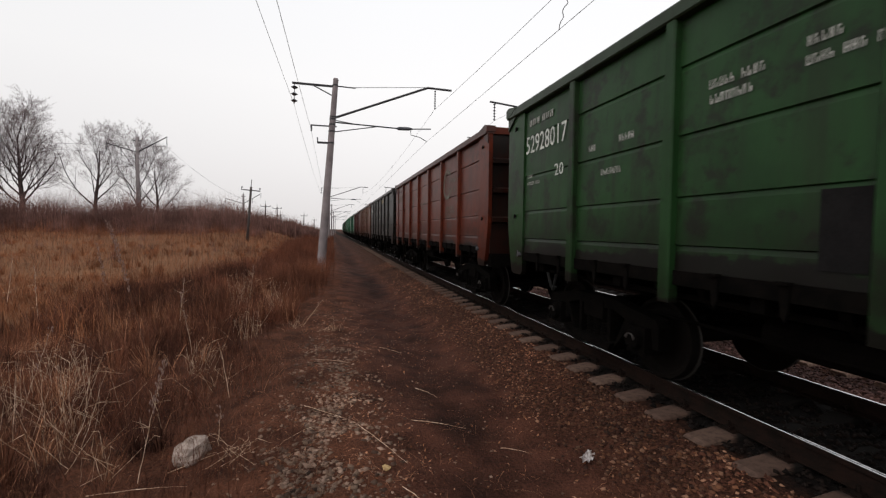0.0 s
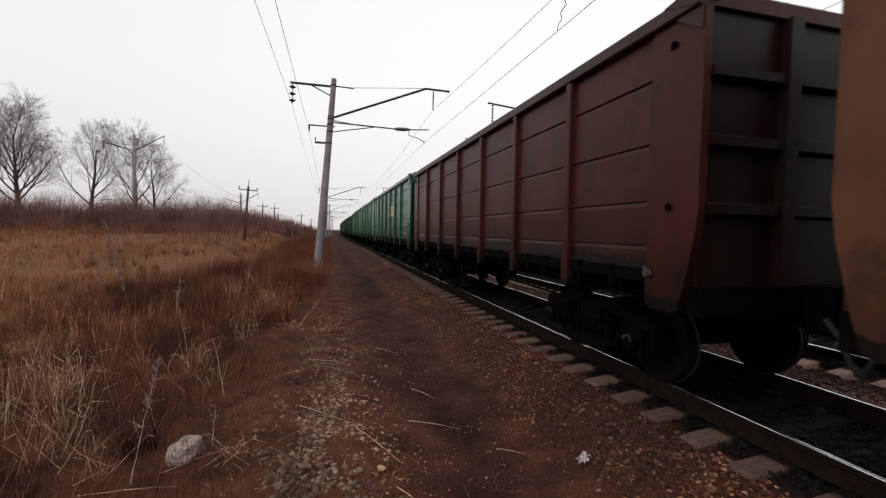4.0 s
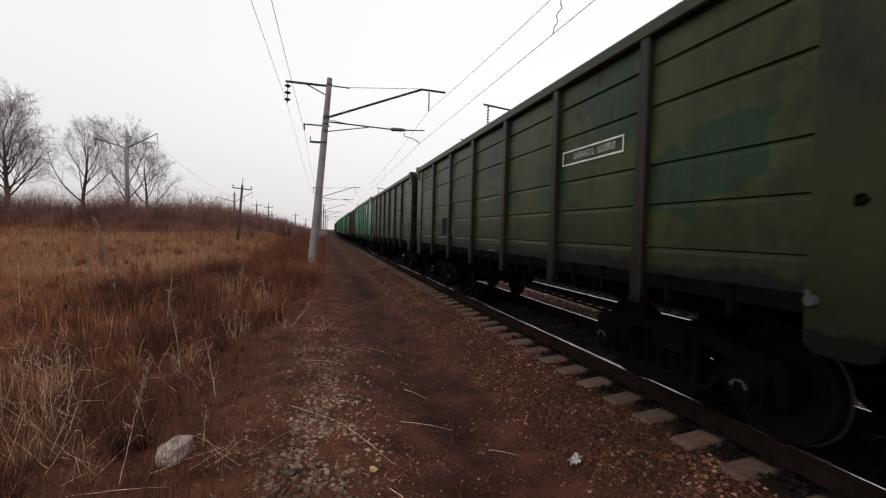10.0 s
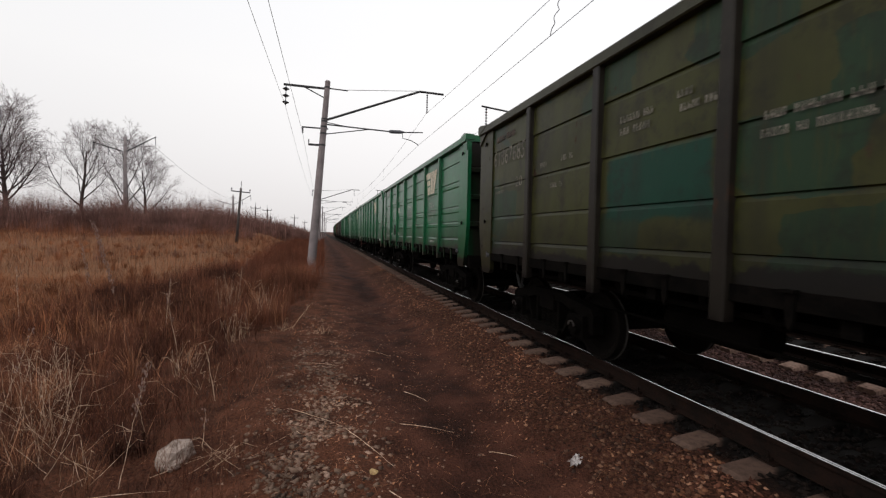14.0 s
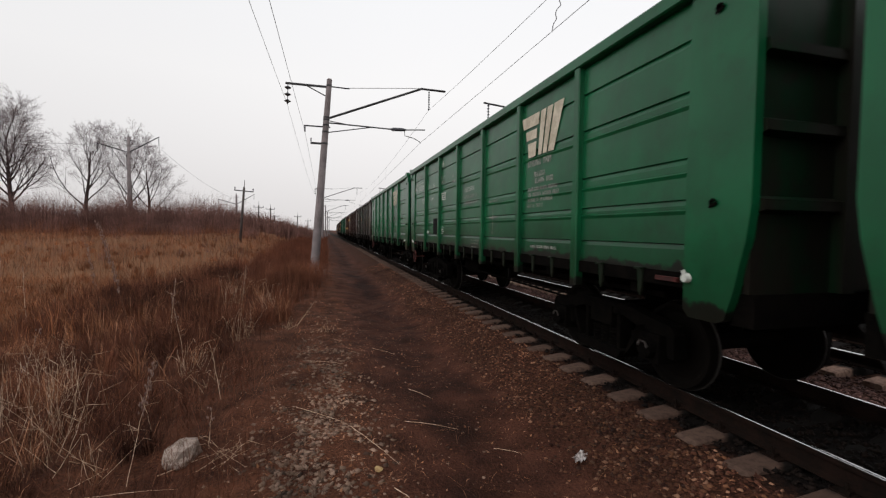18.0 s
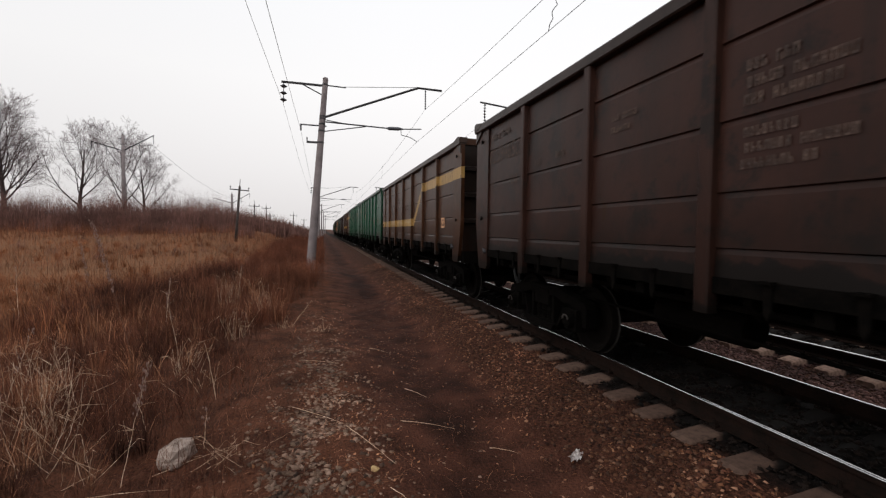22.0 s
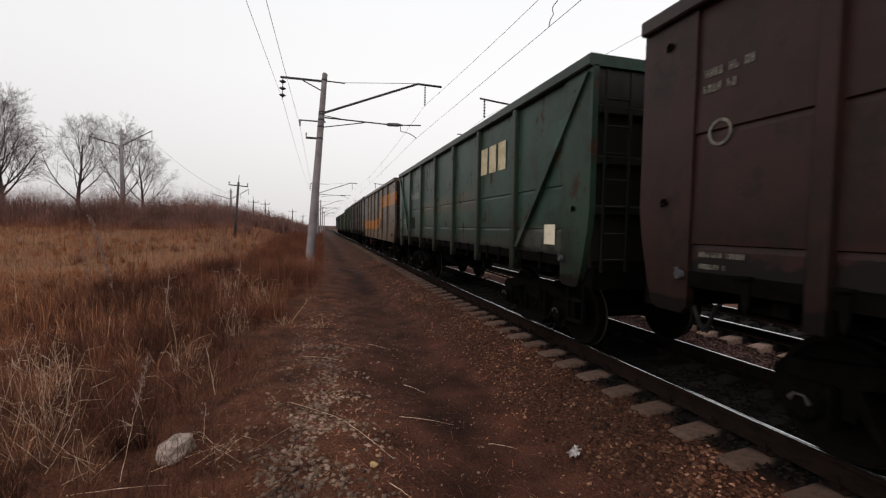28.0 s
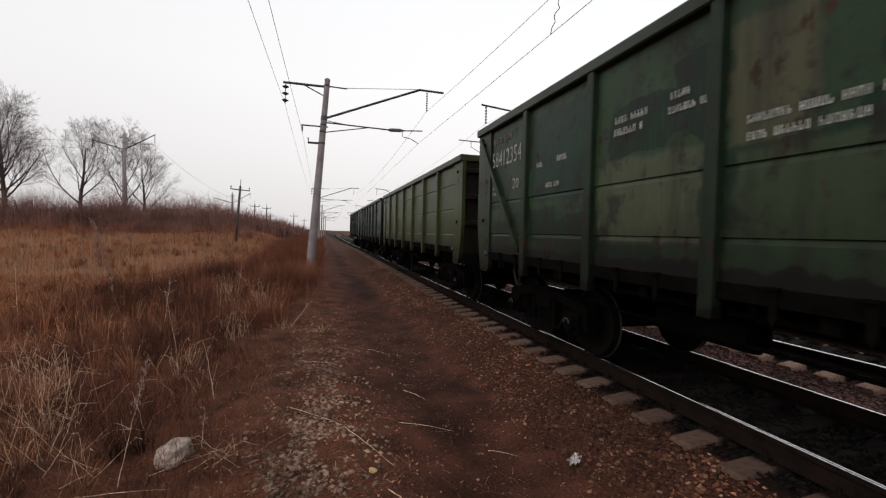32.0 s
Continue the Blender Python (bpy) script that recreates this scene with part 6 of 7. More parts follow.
def stencil(w, v, name, text, y, z, height, width, material, label):
    """A text that starts at y and runs towards the wagon's near end."""
    vs, fs = glyphs(text)
    lo, hi = vs.min(0), vs.max(0)
    k = (vs - lo) / (hi - lo + 1e-9)
    me = bpy.data.meshes.new(name)
    pts = [(-(bulge(v, z + b * height) + 0.008), y - a * width, z + b * height) for a, b, _ in k]
    me.from_pydata(pts, [], fs)
    return part(name, me, material, w, label)


def marks(w, v, name, quads, material, label):
    """Flat painted shapes: each a list of (y, z) corners."""
    g = Geo()
    for q in quads:
        n = len(g.v)
        g.v += [(-(bulge(v, z) + 0.008), y, z) for y, z in q]
        g.f.append(tuple(range(n, n + len(q))))
    return part(name, g, material, w, label)


def bar(y, z, width, height):
    return [(y, z), (y - width, z), (y - width, z + height), (y, z + height)]


def bars(w, v, y, z, rows, material, seed, label="small illegible stencilled lines", height=0.07, pitch=0.13, gap=0.04):
    """Rows of writing too small to read: slim letter-sized bars in words. rows holds their lengths, from the top."""
    r = random.Random(seed)
    worn = {CHALK.name: SOFT, CREAM.name: SOFT_CREAM}.get(material.name, material) if height < 0.14 else material
    height *= 0.85
    quads, step = [], max(0.022, height * 0.66)
    for i, length in enumerate(rows):
        a, zz, left = r.uniform(0, 0.05), z - i * pitch, r.randint(3, 8)
        while a < length - step * 0.6:
            if left:
                wide, thin = step * r.uniform(0.62, 0.80), step * 0.24
                quads += [bar(y - a, zz, thin, height), bar(y - a - wide + thin, zz, thin, height * r.choice((1.0, 1.0, 0.55)))]
                quads.append(bar(y - a - thin, zz + height * r.choice((0.0, 0.38, 0.76)), wide - 2 * thin, height * 0.2))
                left -= 1
            else:
                left = r.randint(2, 8)
            a += step
    marks(w, v, "stencil_text", quads, worn, label)["kind"] = "stuff"


def frame_mark(w, v, y, z, width, height, material, label, t=0.022, cross=(), proud=0.0):
    q = [bar(y, z, width, t), bar(y, z + height - t, width, t), bar(y, z + t, t, height - 2 * t), bar(y - width + t, z + t, t, height - 2 * t)]
    for c in cross:
        q.append(bar(y - 2 * t, z + c, width - 4 * t, t * 2))
    marks(w, v, "stencilled_frame", q, material, label).matrix_basis = pose(-proud, 0, 0)


def ring(y, z, r, t, a0=0, a1=360, n=28):
    q = []
    for i in range(n):
        a, b = radians(a0 + (a1 - a0) * i / n), radians(a0 + (a1 - a0) * (i + 1) / n)
        q.append([(y - math.cos(a) * r, z + math.sin(a) * r), (y - math.cos(b) * r, z + math.sin(b) * r), (y - math.cos(b) * (r - t), z + math.sin(b) * (r - t)), (y - math.cos(a) * (r - t), z + math.sin(a) * (r - t))])
    return q


def fan_logo(w, v, y, z, size, material):
    """Slanted bars under a wedge: an owner's emblem as plain shapes."""
    def slab(a0, a1, b0, b1, v0=0.0, v1=1.0):
        f = lambda p, q, t: p + (q - p) * t
        return [(y - size * f(b0, a0, v0), z + size * 0.50 * v0), (y - size * f(b1, a1, v0), z + size * 0.50 * v0), (y - size * f(b1, a1, v1), z + size * 0.50 * v1), (y - size * f(b0, a0, v1), z + size * 0.50 * v1)]
    q = [slab(0.0, 0.46, 0.20, 0.40, 0.72, 1.0), slab(0.06, 0.42, 0.20, 0.38, 0.42, 0.64), slab(0.14, 0.42, 0.20, 0.38, 0.0, 0.34)]
    q += [slab(0.50, 0.62, 0.44, 0.52), slab(0.65, 0.77, 0.55, 0.64), slab(0.80, 1.0, 0.67, 0.80)]
    marks(w, v, "emblem", q, material, "cream slanted-bar emblem")


def plate_logo(w, v, y, z, width, material):
    """A slanted outlined plate with three blocks: the builder's emblem as plain shapes."""
    h = width * 0.42
    sl = lambda a, b: (y - a * width - (0.12 * width if b < 0.5 else 0) + 0.06 * width, z + b * h)
    quad = lambda a0, a1, b0, b1: [sl(a0, b0), sl(a1, b0), sl(a1, b1), sl(a0, b1)]
    q = [quad(0, 0.96, 0, 0.13), quad(0.02, 1.0, 0.87, 1.0), quad(0, 0.05, 0.13, 0.45), quad(0.93, 0.98, 0.55, 0.87)]
    q += [quad(0.14, 0.34, 0.24, 0.75), quad(0.42, 0.62, 0.24, 0.44), quad(0.42, 0.62, 0.55, 0.75), quad(0.70, 0.88, 0.24, 0.75)]
    marks(w, v, "builder_emblem", q, material, "slanted builder's emblem")


def star_mark(w, v, y, z, r, material):
    q = [bar(y + 0.008, z - r, 0.016, r - 0.010), bar(y + 0.008, z + 0.010, 0.016, r - 0.010), bar(y + r, z - 0.008, 2 * r, 0.016), bar(y + 0.035, z - 0.035, 0.07, 0.022), bar(y + 0.035, z + 0.014, 0.07, 0.022)]
    marks(w, v, "lifting_mark", q, {CHALK.name: SOFT, CREAM.name: SOFT_CREAM}.get(material.name, material), "cross-shaped stencil mark")
    bars(w, v, y + 0.22, z + r + 0.05, (0.46,), material, 3, height=0.04)
    bars(w, v, y + 0.07, z - r - 0.07, (0.12,), material, 4, height=0.045)
    bars(w, v, y + r + 0.15, z - 0.02, (0.1,), material, 6, height=0.04)


def number(w, v, text, ink, z=3.05, height=0.28, width=1.34, tail="20"):
    y = v["half"] - CORNER - 0.06
    width = min(width, y - 4.50)
    q = []
    for a in (0.0, 0.12, 0.25, 0.44, 0.56, 0.68):
        q += [bar(5.66 - a, z + 0.43, 0.032, 0.10), bar(5.66 - a - 0.055, z + 0.43, 0.032, 0.10), bar(5.66 - a, z + (0.43, 0.51)[len(q) % 2], 0.085, 0.022)]
    marks(w, v, "owner_initials", q, {CHALK.name: SOFT, CREAM.name: SOFT_CREAM, SOFT.name: FADED}.get(ink.name, DIM), "small block letters")["kind"] = "stuff"
    if text:
        stencil(w, v, "wagon_number", text, y, z, height, width, ink, "white stencilled wagon number")
    if tail:
        stencil(w, v, "stencil_number", tail, 4.81, z - 0.45, 0.17, 0.24, ink, "small stencilled figure")
    bars(w, v, 5.72, z - 0.40, (0.2, 0.46), ink, 5, height=0.06, pitch=0.11)


def load_plate(w, v, y=3.42, z=1.50, width=0.66, height=0.60):
    marks(w, v, "black_board", [[(y, z), (y - width, z), (y - width, z + height / 2), (y, z + height / 2)], [(y, z + height / 2), (y - width, z + height / 2), (y - width, z + height), (y, z + height)]], BOARD, "black painted square for chalk notes")


def modern_stencils(w, v, text, ink=CHALK, fan=True, owner=True, seed=1, star=-1.4):
    """The set of markings that the newer green wagons carry."""
    number(w, v, text, ink)
    bars(w, v, 3.55, v["h"] - 0.40, (0.5,), ink, seed + 9, height=0.05)
    stencil(w, v, "load_limit", "75.0 т", 3.91, 3.03, 0.09, 0.27, ink, "stencilled load limit")
    stencil(w, v, "volume", "94 м³", 3.39, 3.01, 0.10, 0.25, ink, "stencilled volume")
    stencil(w, v, "speed_limit", "120 км/ч", 3.67, 2.65, 0.09, 0.36, ink, "stencilled speed limit")
    load_plate(w, v, 3.34, 1.64, 0.64, 0.45)
    frame_mark(w, v, 4.11, 1.65, 0.27, 0.085, ink, "small framed stencil", 0.012, (0.03,))
    stencil(w, v, "build_note", "ПОСТРОЕН", 2.48, 3.14, 0.075, 0.40, ink, "stencilled build note")
    bars(w, v, 2.47, 3.03, (0.40,), ink, seed, height=0.08)
    frame_mark(w, v, 2.36, v["h"] - 0.44, 0.15, 0.14, ink, "small framed mark", 0.022, (0.05,))
    bars(w, v, 1.42, 3.08, (0.16, 0.40), ink, seed + 2, height=0.075)
    plate_logo(w, v, 2.42, 2.57, 0.46, ink)
    frame_mark(w, v, 2.37, 1.66, 0.17, 0.19, ink, "small framed table", 0.010, (0.05, 0.10))
    star_mark(w, v, star, 2.0, 0.24, ink)
    if owner:
        stencil(w, v, "owner_note", "СОБСТВЕННИК", 0.36, 2.62, 0.10, 0.66, ink, "stencilled owner note")
        bars(w, v, 0.40, 2.47, (0.85, 0.9), ink, seed + 3, height=0.09)
        bars(w, v, -0.1, 1.52, (0.62, 0.46, 0.4), ink, seed + 4, height=0.035, pitch=0.07)
    if fan:
        fan_logo(w, v, -2.62, 2.89, 1.30, FAN)
        bars(w, v, -2.86, 2.74, (0.76,), ink, seed + 5, height=0.11)
        bars(w, v, -3.06, 2.57, (0.42, 0.62), ink, seed + 6, height=0.09, pitch=0.10)
        bars(w, v, -2.84, 2.36, (0.95, 1.02, 0.80, 0.55), ink, seed + 7, height=0.065, pitch=0.085)
        bars(w, v, -3.0, 1.48, (0.8,), ink, seed + 8, height=0.05)


def plain_stencils(w, v, text, ink, seed, speed=True, note=True, big=True):
    """The sparser markings of the older wagons."""
    if big:
        number(w, v, text, ink, v["h"] - 0.86)
    bars(w, v, 4.0, 2.72, (0.22,), ink, seed, height=0.09)
    bars(w, v, 3.4, 2.74, (0.3,), ink, seed + 1, height=0.09)
    if speed:
        bars(w, v, 3.7, 2.40, (0.4,), ink, seed + 2, height=0.085)
    bars(w, v, 2.2, 2.95, (0.55, 0.5), ink, seed + 3, height=0.09)
    bars(w, v, 1.4, 3.0, (0.25, 0.5), ink, seed + 4, height=0.08)
    if note:
        bars(w, v, 0.6, 2.6, (0.9, 0.8), ink, seed + 5, height=0.075)


def grey_stencils(w, v, text, ink, seed):
    """The markings that the charcoal wagons share."""
    number(w, v, text, ink, v["h"] - 0.86)
    bars(w, v, 4.0, 2.72, (0.22,), ink, seed, height=0.11)
    bars(w, v, 3.4, 2.74, (0.3,), ink, seed + 1, height=0.11)
    bars(w, v, 2.2, 2.95, (0.45, 0.4), ink, seed + 3, height=0.08)
    bars(w, v, 0.60, 2.96, (0.45, 0.85, 0.70), ink, seed + 4, height=0.10, pitch=0.13)
    bars(w, v, 0.60, 2.46, (0.50, 0.80, 0.60), ink, seed + 5, height=0.09, pitch=0.12)
    worn = {CHALK.name: SOFT}.get(ink.name, FADED)
    stencil(w, v, "return_note", "СРОЧНЫЙ", -2.88, 2.43, 0.085, 0.35, worn, "stencilled return note")
    stencil(w, v, "return_note", "ВОЗВРАТ", -3.27, 2.43, 0.085, 0.35, worn, "stencilled return note")
    bars(w, v, -3.34, 1.74, (0.34, 0.66), ink, seed + 6, height=0.055, pitch=0.075)
    load_plate(w, v, -1.77, 1.62, 0.56, 0.45)


GREEN = (0.007, 0.242, 0.088)
LEAFY = (0.022, 0.172, 0.084)
wagons = {}


def add(n, v, label, base, text="", ink=CHALK, style="plain", hand=False, posts=None, **coat):
    look_of = dict(gloss=coat.pop("gloss", 0.38), spec=coat.pop("spec", 0.13))
    c = paint("paint_%02d" % (n + 2), base, shift=n * 1.37, skirt=None if v is PLANKED else 1.50 if coat["dust"] > 0.35 else 1.42, **coat, **look_of)
    f = paint("post_paint_%02d" % (n + 2), posts or base, shift=n * 1.37 + 0.6, rust=coat["rust"], dust=coat["dust"], stripe=coat.get("stripe"), skirt=None if v is PLANKED else 1.15, **look_of)
    # dusty coat darkened to a quarter: the gap's shade is in its colour
    end = paint("shaded_end_paint_%02d" % (n + 2), tuple(b * 0.24 for b in base), shift=n * 1.37 + 2.0, rust=coat["rust"] * 0.5, dust=0.85, soil=0.30)
    # paler top rails: coal dust, plus sky light mixed into the colour
    dusty = paint("skylit_dusty_rail_%02d" % (n + 2), tuple(0.55 * b + d for b, d in zip(base, (0.052, 0.048, 0.046))), shift=n * 1.37, rust=0.1, dust=0.3) if coat["rust"] > 0.04 else None
    g = paint("corner_paint_%02d" % (n + 2), tuple(0.6 * a + 0.4 * b for a, b in zip(base, posts)), shift=n * 1.37 + 1.1, rust=coat["rust"], dust=coat["dust"] * 1.2, skirt=1.12, stripe=coat.get("stripe"), **look_of) if posts else f
    w = wagon(n, v, c, end, label, hand, f, g, dusty)
    wagons[n] = w
    if style == "modern":
        modern_stencils(w, v, text, ink, seed=n * 20)
    elif style == "modern_far":
        modern_stencils(w, v, text, ink, False, False, n * 20, -1.6)
    elif style == "modern_bare":
        modern_stencils(w, v, text, ink, False, True, seed=n * 20, star=1.39)
    elif style == "plain":
        plain_stencils(w, v, text, ink, seed=n * 20)
    elif style == "grey":
        grey_stencils(w, v, text, ink, seed=n * 20)
    elif style == "number":
        number(w, v, text, ink, v["h"] - 0.86)
    return w


FRESH = dict(rust=0.0, dust=0.22, gloss=0.30, spec=0.30)
OLD = dict(rust=0.30, dust=0.42)
w = add(-1, MID, "olive-green painted steel open wagon, lightly scuffed", (0.036, 0.115, 0.034), "52928017", CHALK, rust=0.12, dust=0.55)
frame_mark(w, MID, -2.9, 2.3, 0.16, 0.16, CHALK, "small framed mark")
load_plate(w, MID, 1.25, 1.48, 0.55, 0.54)
w = add(0, MID, "rust-red painted steel open wagon with a faded round emblem", (0.235, 0.040, 0.015), "63000004", FADED, rust=0.15, dust=0.35)
marks(w, MID, "round_emblem", ring(-3.15, 2.98, 0.42, 0.11, 40, 320), FADED, "faded cream ring emblem")
marks(w, MID, "inner_ring", [[(-3.06, 2.76), (-3.11, 2.76), (-3.11, 3.20), (-3.06, 3.20)]], FADED, "faded cream inner arc")
bars(w, MID, -3.34, 2.99, (0.90,), FADED, 3, "faded cream block letters", 0.16)
bars(w, MID, -3.34, 2.74, (0.92,), FADED, 4, "faded cream block letters", 0.17)
bars(w, MID, -3.0, 2.30, (0.85, 0.9, 0.6), FADED, 5, height=0.08, pitch=0.11)
w = add(1, MID, "charcoal-grey painted steel open wagon with white stencils", (0.031, 0.027, 0.023), "64413818", CHALK, "grey", rust=0.05, dust=0.35)
marks(w, MID, "emblem", ring(-1.06, 3.44, 0.11, 0.045) + [[(-a, 3.34), (-a - 0.13, 3.34), (-a - 0.17, 3.56), (-a - 0.04, 3.56)] for a in (1.24, 1.42, 1.60, 1.78)], CREAM, "cream ring and slanted blocks")
w = add(2, MID, "dusty brown painted steel open wagon with a round emblem", (0.300, 0.118, 0.060), "61880379", CREAM, posts=(0.200, 0.070, 0.038), rust=0.15, dust=0.26)
marks(w, MID, "round_emblem", ring(-3.15, 2.92, 0.42, 0.11, 40, 320), SOFT_CREAM, "worn cream ring emblem")
marks(w, MID, "inner_ring", [[(-3.06, 2.70), (-3.11, 2.70), (-3.11, 3.14), (-3.06, 3.14)]], SOFT_CREAM, "worn cream stroke")
bars(w, MID, -3.34, 2.93, (0.90,), SOFT_CREAM, 13, "worn cream block letters", 0.15)
bars(w, MID, -3.34, 2.69, (0.92,), SOFT_CREAM, 14, "worn cream block letters", 0.16)
bars(w, MID, -2.8, 2.42, (1.2, 1.2), FADED, 15)
load_plate(w, MID, 3.42, 1.55, 0.5, 0.5)
add(3, MID, "dark red painted steel open wagon", (0.135, 0.028, 0.020), "", FADED, rust=0.2, dust=0.4)
w = add(4, TALL, "bright green steel open wagon with an orange and white owner's plate", (0.009, 0.205, 0.090), "64237936", CREAM, "modern_bare", **dict(FRESH, dust=0.5))
PLATE = two_tone("cream_plate", (0.62, 0.55, 0.42), (0.50, 0.43, 0.32), 6.0, 0.6, 0.0)
ORANGE = two_tone("red_print", (0.48, 0.06, 0.03), (0.40, 0.05, 0.03), 9.0, 0.6, 0.0)
marks(w, TALL, "owner_plate", [bar(-0.98, 2.44, 1.52, 0.50)], PLATE, "cream rectangular owner's plate")
emblem = Geo()
q = ring(-1.26, 2.69, 0.19, 0.035) + ring(-1.26, 2.69, 0.10, 0.03) + [[(-1.26 - math.cos(a) * 0.09, 2.69 + math.sin(a) * 0.09), (-1.26 - math.cos(a + 0.2) * 0.09, 2.69 + math.sin(a + 0.2) * 0.09), (-1.26 - math.cos(a + 0.1) * 0.165, 2.69 + math.sin(a + 0.1) * 0.165)] for a in (0, 0.8, 1.6, 2.4, 3.1, 3.9, 4.7, 5.5)]
for i, (a, b) in enumerate(((1.54, 0.14), (1.71, 0.09), (1.83, 0.10), (1.96, 0.09), (2.08, 0.14))):
    q += [bar(-a, 2.72, b * 0.32, 0.12), bar(-a - b * 0.66, 2.72, b * 0.32, 0.12), bar(-a, 2.81, b, 0.035)]
q += [bar(-1.56 - i * 0.15, 2.54, 0.05, 0.09) for i in range(5)]
for c in q:
    emblem.v += [(-(SHEET + LIP + 0.016), y, z) for y, z in c]
    emblem.f.append(tuple(range(len(emblem.v) - len(c), len(emblem.v))))
part("wheel_emblem", emblem, ORANGE, w, "red wheel emblem and block print")
add(5, TALL, "bright green steel open wagon with a cream slanted-bar emblem", GREEN, "64680739", CHALK, "modern", **FRESH)
add(6, TALL, "bright green steel open wagon with a cream slanted-bar emblem", GREEN, "64690175", CHALK, "modern", **FRESH)
w = add(7, RIBBED, "green steel open wagon with pressed ribs and copper ring emblem", (0.012, 0.125, 0.032), "61167545", CHALK, "number", rust=0.02, dust=0.4)
COPPER = two_tone("copper_print", (0.55, 0.30, 0.17), (0.42, 0.22, 0.12), 8.0, 0.6, 0.0)
marks(w, RIBBED, "ring_emblem", [[(a - 0.0, b) for a, b in c] for c in ring(-3.47, 2.98, 0.25, 0.06)] + ring(-3.45, 3.02, 0.29, 0.025, 60, 190), COPPER, "copper ring emblem")
bars(w, RIBBED, -3.24, 2.52, (0.58,), COPPER, 41, "pale block letters", 0.085)
bars(w, RIBBED, -3.24, 2.36, (0.60,), COPPER, 42, "pale block letters", 0.095)
bars(w, RIBBED, -3.2, 2.24, (0.5, 0.75), FADED, 43, height=0.08)
stencil(w, RIBBED, "type_code", "12-1293", -4.86, 2.90, 0.13, 0.50, CHALK, "stencilled type code")
frame_mark(w, RIBBED, -5.03, 2.10, 0.34, 0.22, COPPER, "orange framed notice", 0.06, (0.11,))
load_plate(w, RIBBED, 3.6, 1.5, 0.7, 0.6)
marks(w, RIBBED, "owner_plate", [bar(5.75, 3.3, 1.1, 0.22)], PLATE, "pale owner's plate")
w = add(8, MID_FOUR, "dirty dark olive steel open wagon with green repainted patches", (0.080, 0.100, 0.030), "62039508", FADED, "modern_bare", posts=(0.044, 0.036, 0.028), patch=(0.020, 0.070, 0.034), amount=0.30, **OLD)
frame_mark(w, MID_FOUR, -2.74, 2.64, 1.24, 0.19, CHALK, "long white-framed inscription panel", 0.02)
bars(w, MID_FOUR, -3.0, 2.70, (0.85,), SOFT, 18, height=0.10)
w = add(9, MID_LOW, "dirty dark olive steel open wagon with faint stencils", (0.072, 0.088, 0.034), "60576717", FADED, "none", posts=(0.052, 0.048, 0.034), patch=(0.012, 0.060, 0.032), amount=0.2, **OLD)
plain_stencils(w, MID_LOW, "", FADED, 180, big=False)
stencil(w, MID_LOW, "wagon_number", "60576717", 5.72, 2.64, 0.24, 1.22, FADED, "faded stencilled wagon number")
stencil(w, MID_LOW, "stencil_number", "20", 4.78, 2.40, 0.17, 0.24, SOFT_CREAM, "small stencilled figure")
marks(w, MID_LOW, "round_mark", ring(4.95, 1.78, 0.07, 0.02), FADED, "small round stencil")
add(10, TALL, "bright green steel open wagon with a cream slanted-bar emblem", GREEN, "64610272", CHALK, "modern", **FRESH)
w = add(11, MID, "grimy olive-brown steel open wagon with repainted green patches", (0.090, 0.094, 0.026), "61867685", FADED, "plain", posts=(0.050, 0.043, 0.033), patch=(0.030, 0.075, 0.038), amount=0.30, zones=((-5.88, -4.4, 2.40, 2.86, (0.008, 0.080, 0.050)), (-5.32, -4.4, 1.55, 2.33, (0.050, 0.135, 0.125)), (-4.1, -2.66, 2.36, 2.90, (0.008, 0.075, 0.050)), (1.0, 2.4, 1.9, 2.6, (0.012, 0.080, 0.050))), **OLD)
fan_logo(w, MID, -2.74, 2.90, 1.15, SOFT)
bars(w, MID, -2.8, 2.45, (1.0, 1.3, 1.2, 0.8), SOFT, 77, height=0.07, pitch=0.12)
add(12, TALL, "bright green steel open wagon with a cream slanted-bar emblem", GREEN, "", CHALK, "modern", **FRESH)
for n, text in ((13, "64710072"), (14, "64710064"), (15, "64710056"), (16, "64710049")):
    add(n, TALL, "new bright green steel open wagon with red hand brake wheel", GREEN, text, CHALK, "modern", True, **dict(FRESH, dust=0.12))
w = add(17, MID, "grimy dark olive steel open wagon with bright green touched-up patches", (0.062, 0.050, 0.026), "62298385", SOFT, "plain", posts=(0.050, 0.043, 0.035), patch=(0.080, 0.046, 0.026), amount=0.25, zones=((1.62, 2.45, 2.85, 3.40, (0.008, 0.125, 0.050)), (2.75, 3.75, 2.95, 3.30, (0.018, 0.090, 0.045)), (1.7, 3.3, 1.52, 1.92, (0.008, 0.090, 0.040)), (4.5, 5.95, 2.92, 3.40, (0.020, 0.090, 0.048)), (4.6, 6.0, 2.30, 2.72, (0.030, 0.085, 0.048)), (2.9, 3.9, 2.15, 2.60, (0.016, 0.075, 0.042)), (-5.85, -5.5, 1.62, 1.83, (0.010, 0.15, 0.055)), (-4.3, -3.5, 1.45, 1.95, (0.018, 0.075, 0.034)), (-0.7, 0.5, 2.25, 3.0, (0.010, 0.14, 0.065))), **OLD)
stencil(w, MID, "load_limit", "75 т", 3.76, 3.00, 0.12, 0.26, SOFT, "stencilled load limit")
stencil(w, MID, "volume", "88 м³", 3.14, 3.02, 0.13, 0.32, SOFT, "stencilled volume")
bars(w, MID, 5.7, 2.22, (0.3, 0.6, 0.3), SOFT, 175, height=0.08, pitch=0.13)
bars(w, MID, -4.75, 2.66, (0.9, 1.0, 1.1), SOFT_CREAM, 171, height=0.10, pitch=0.17)
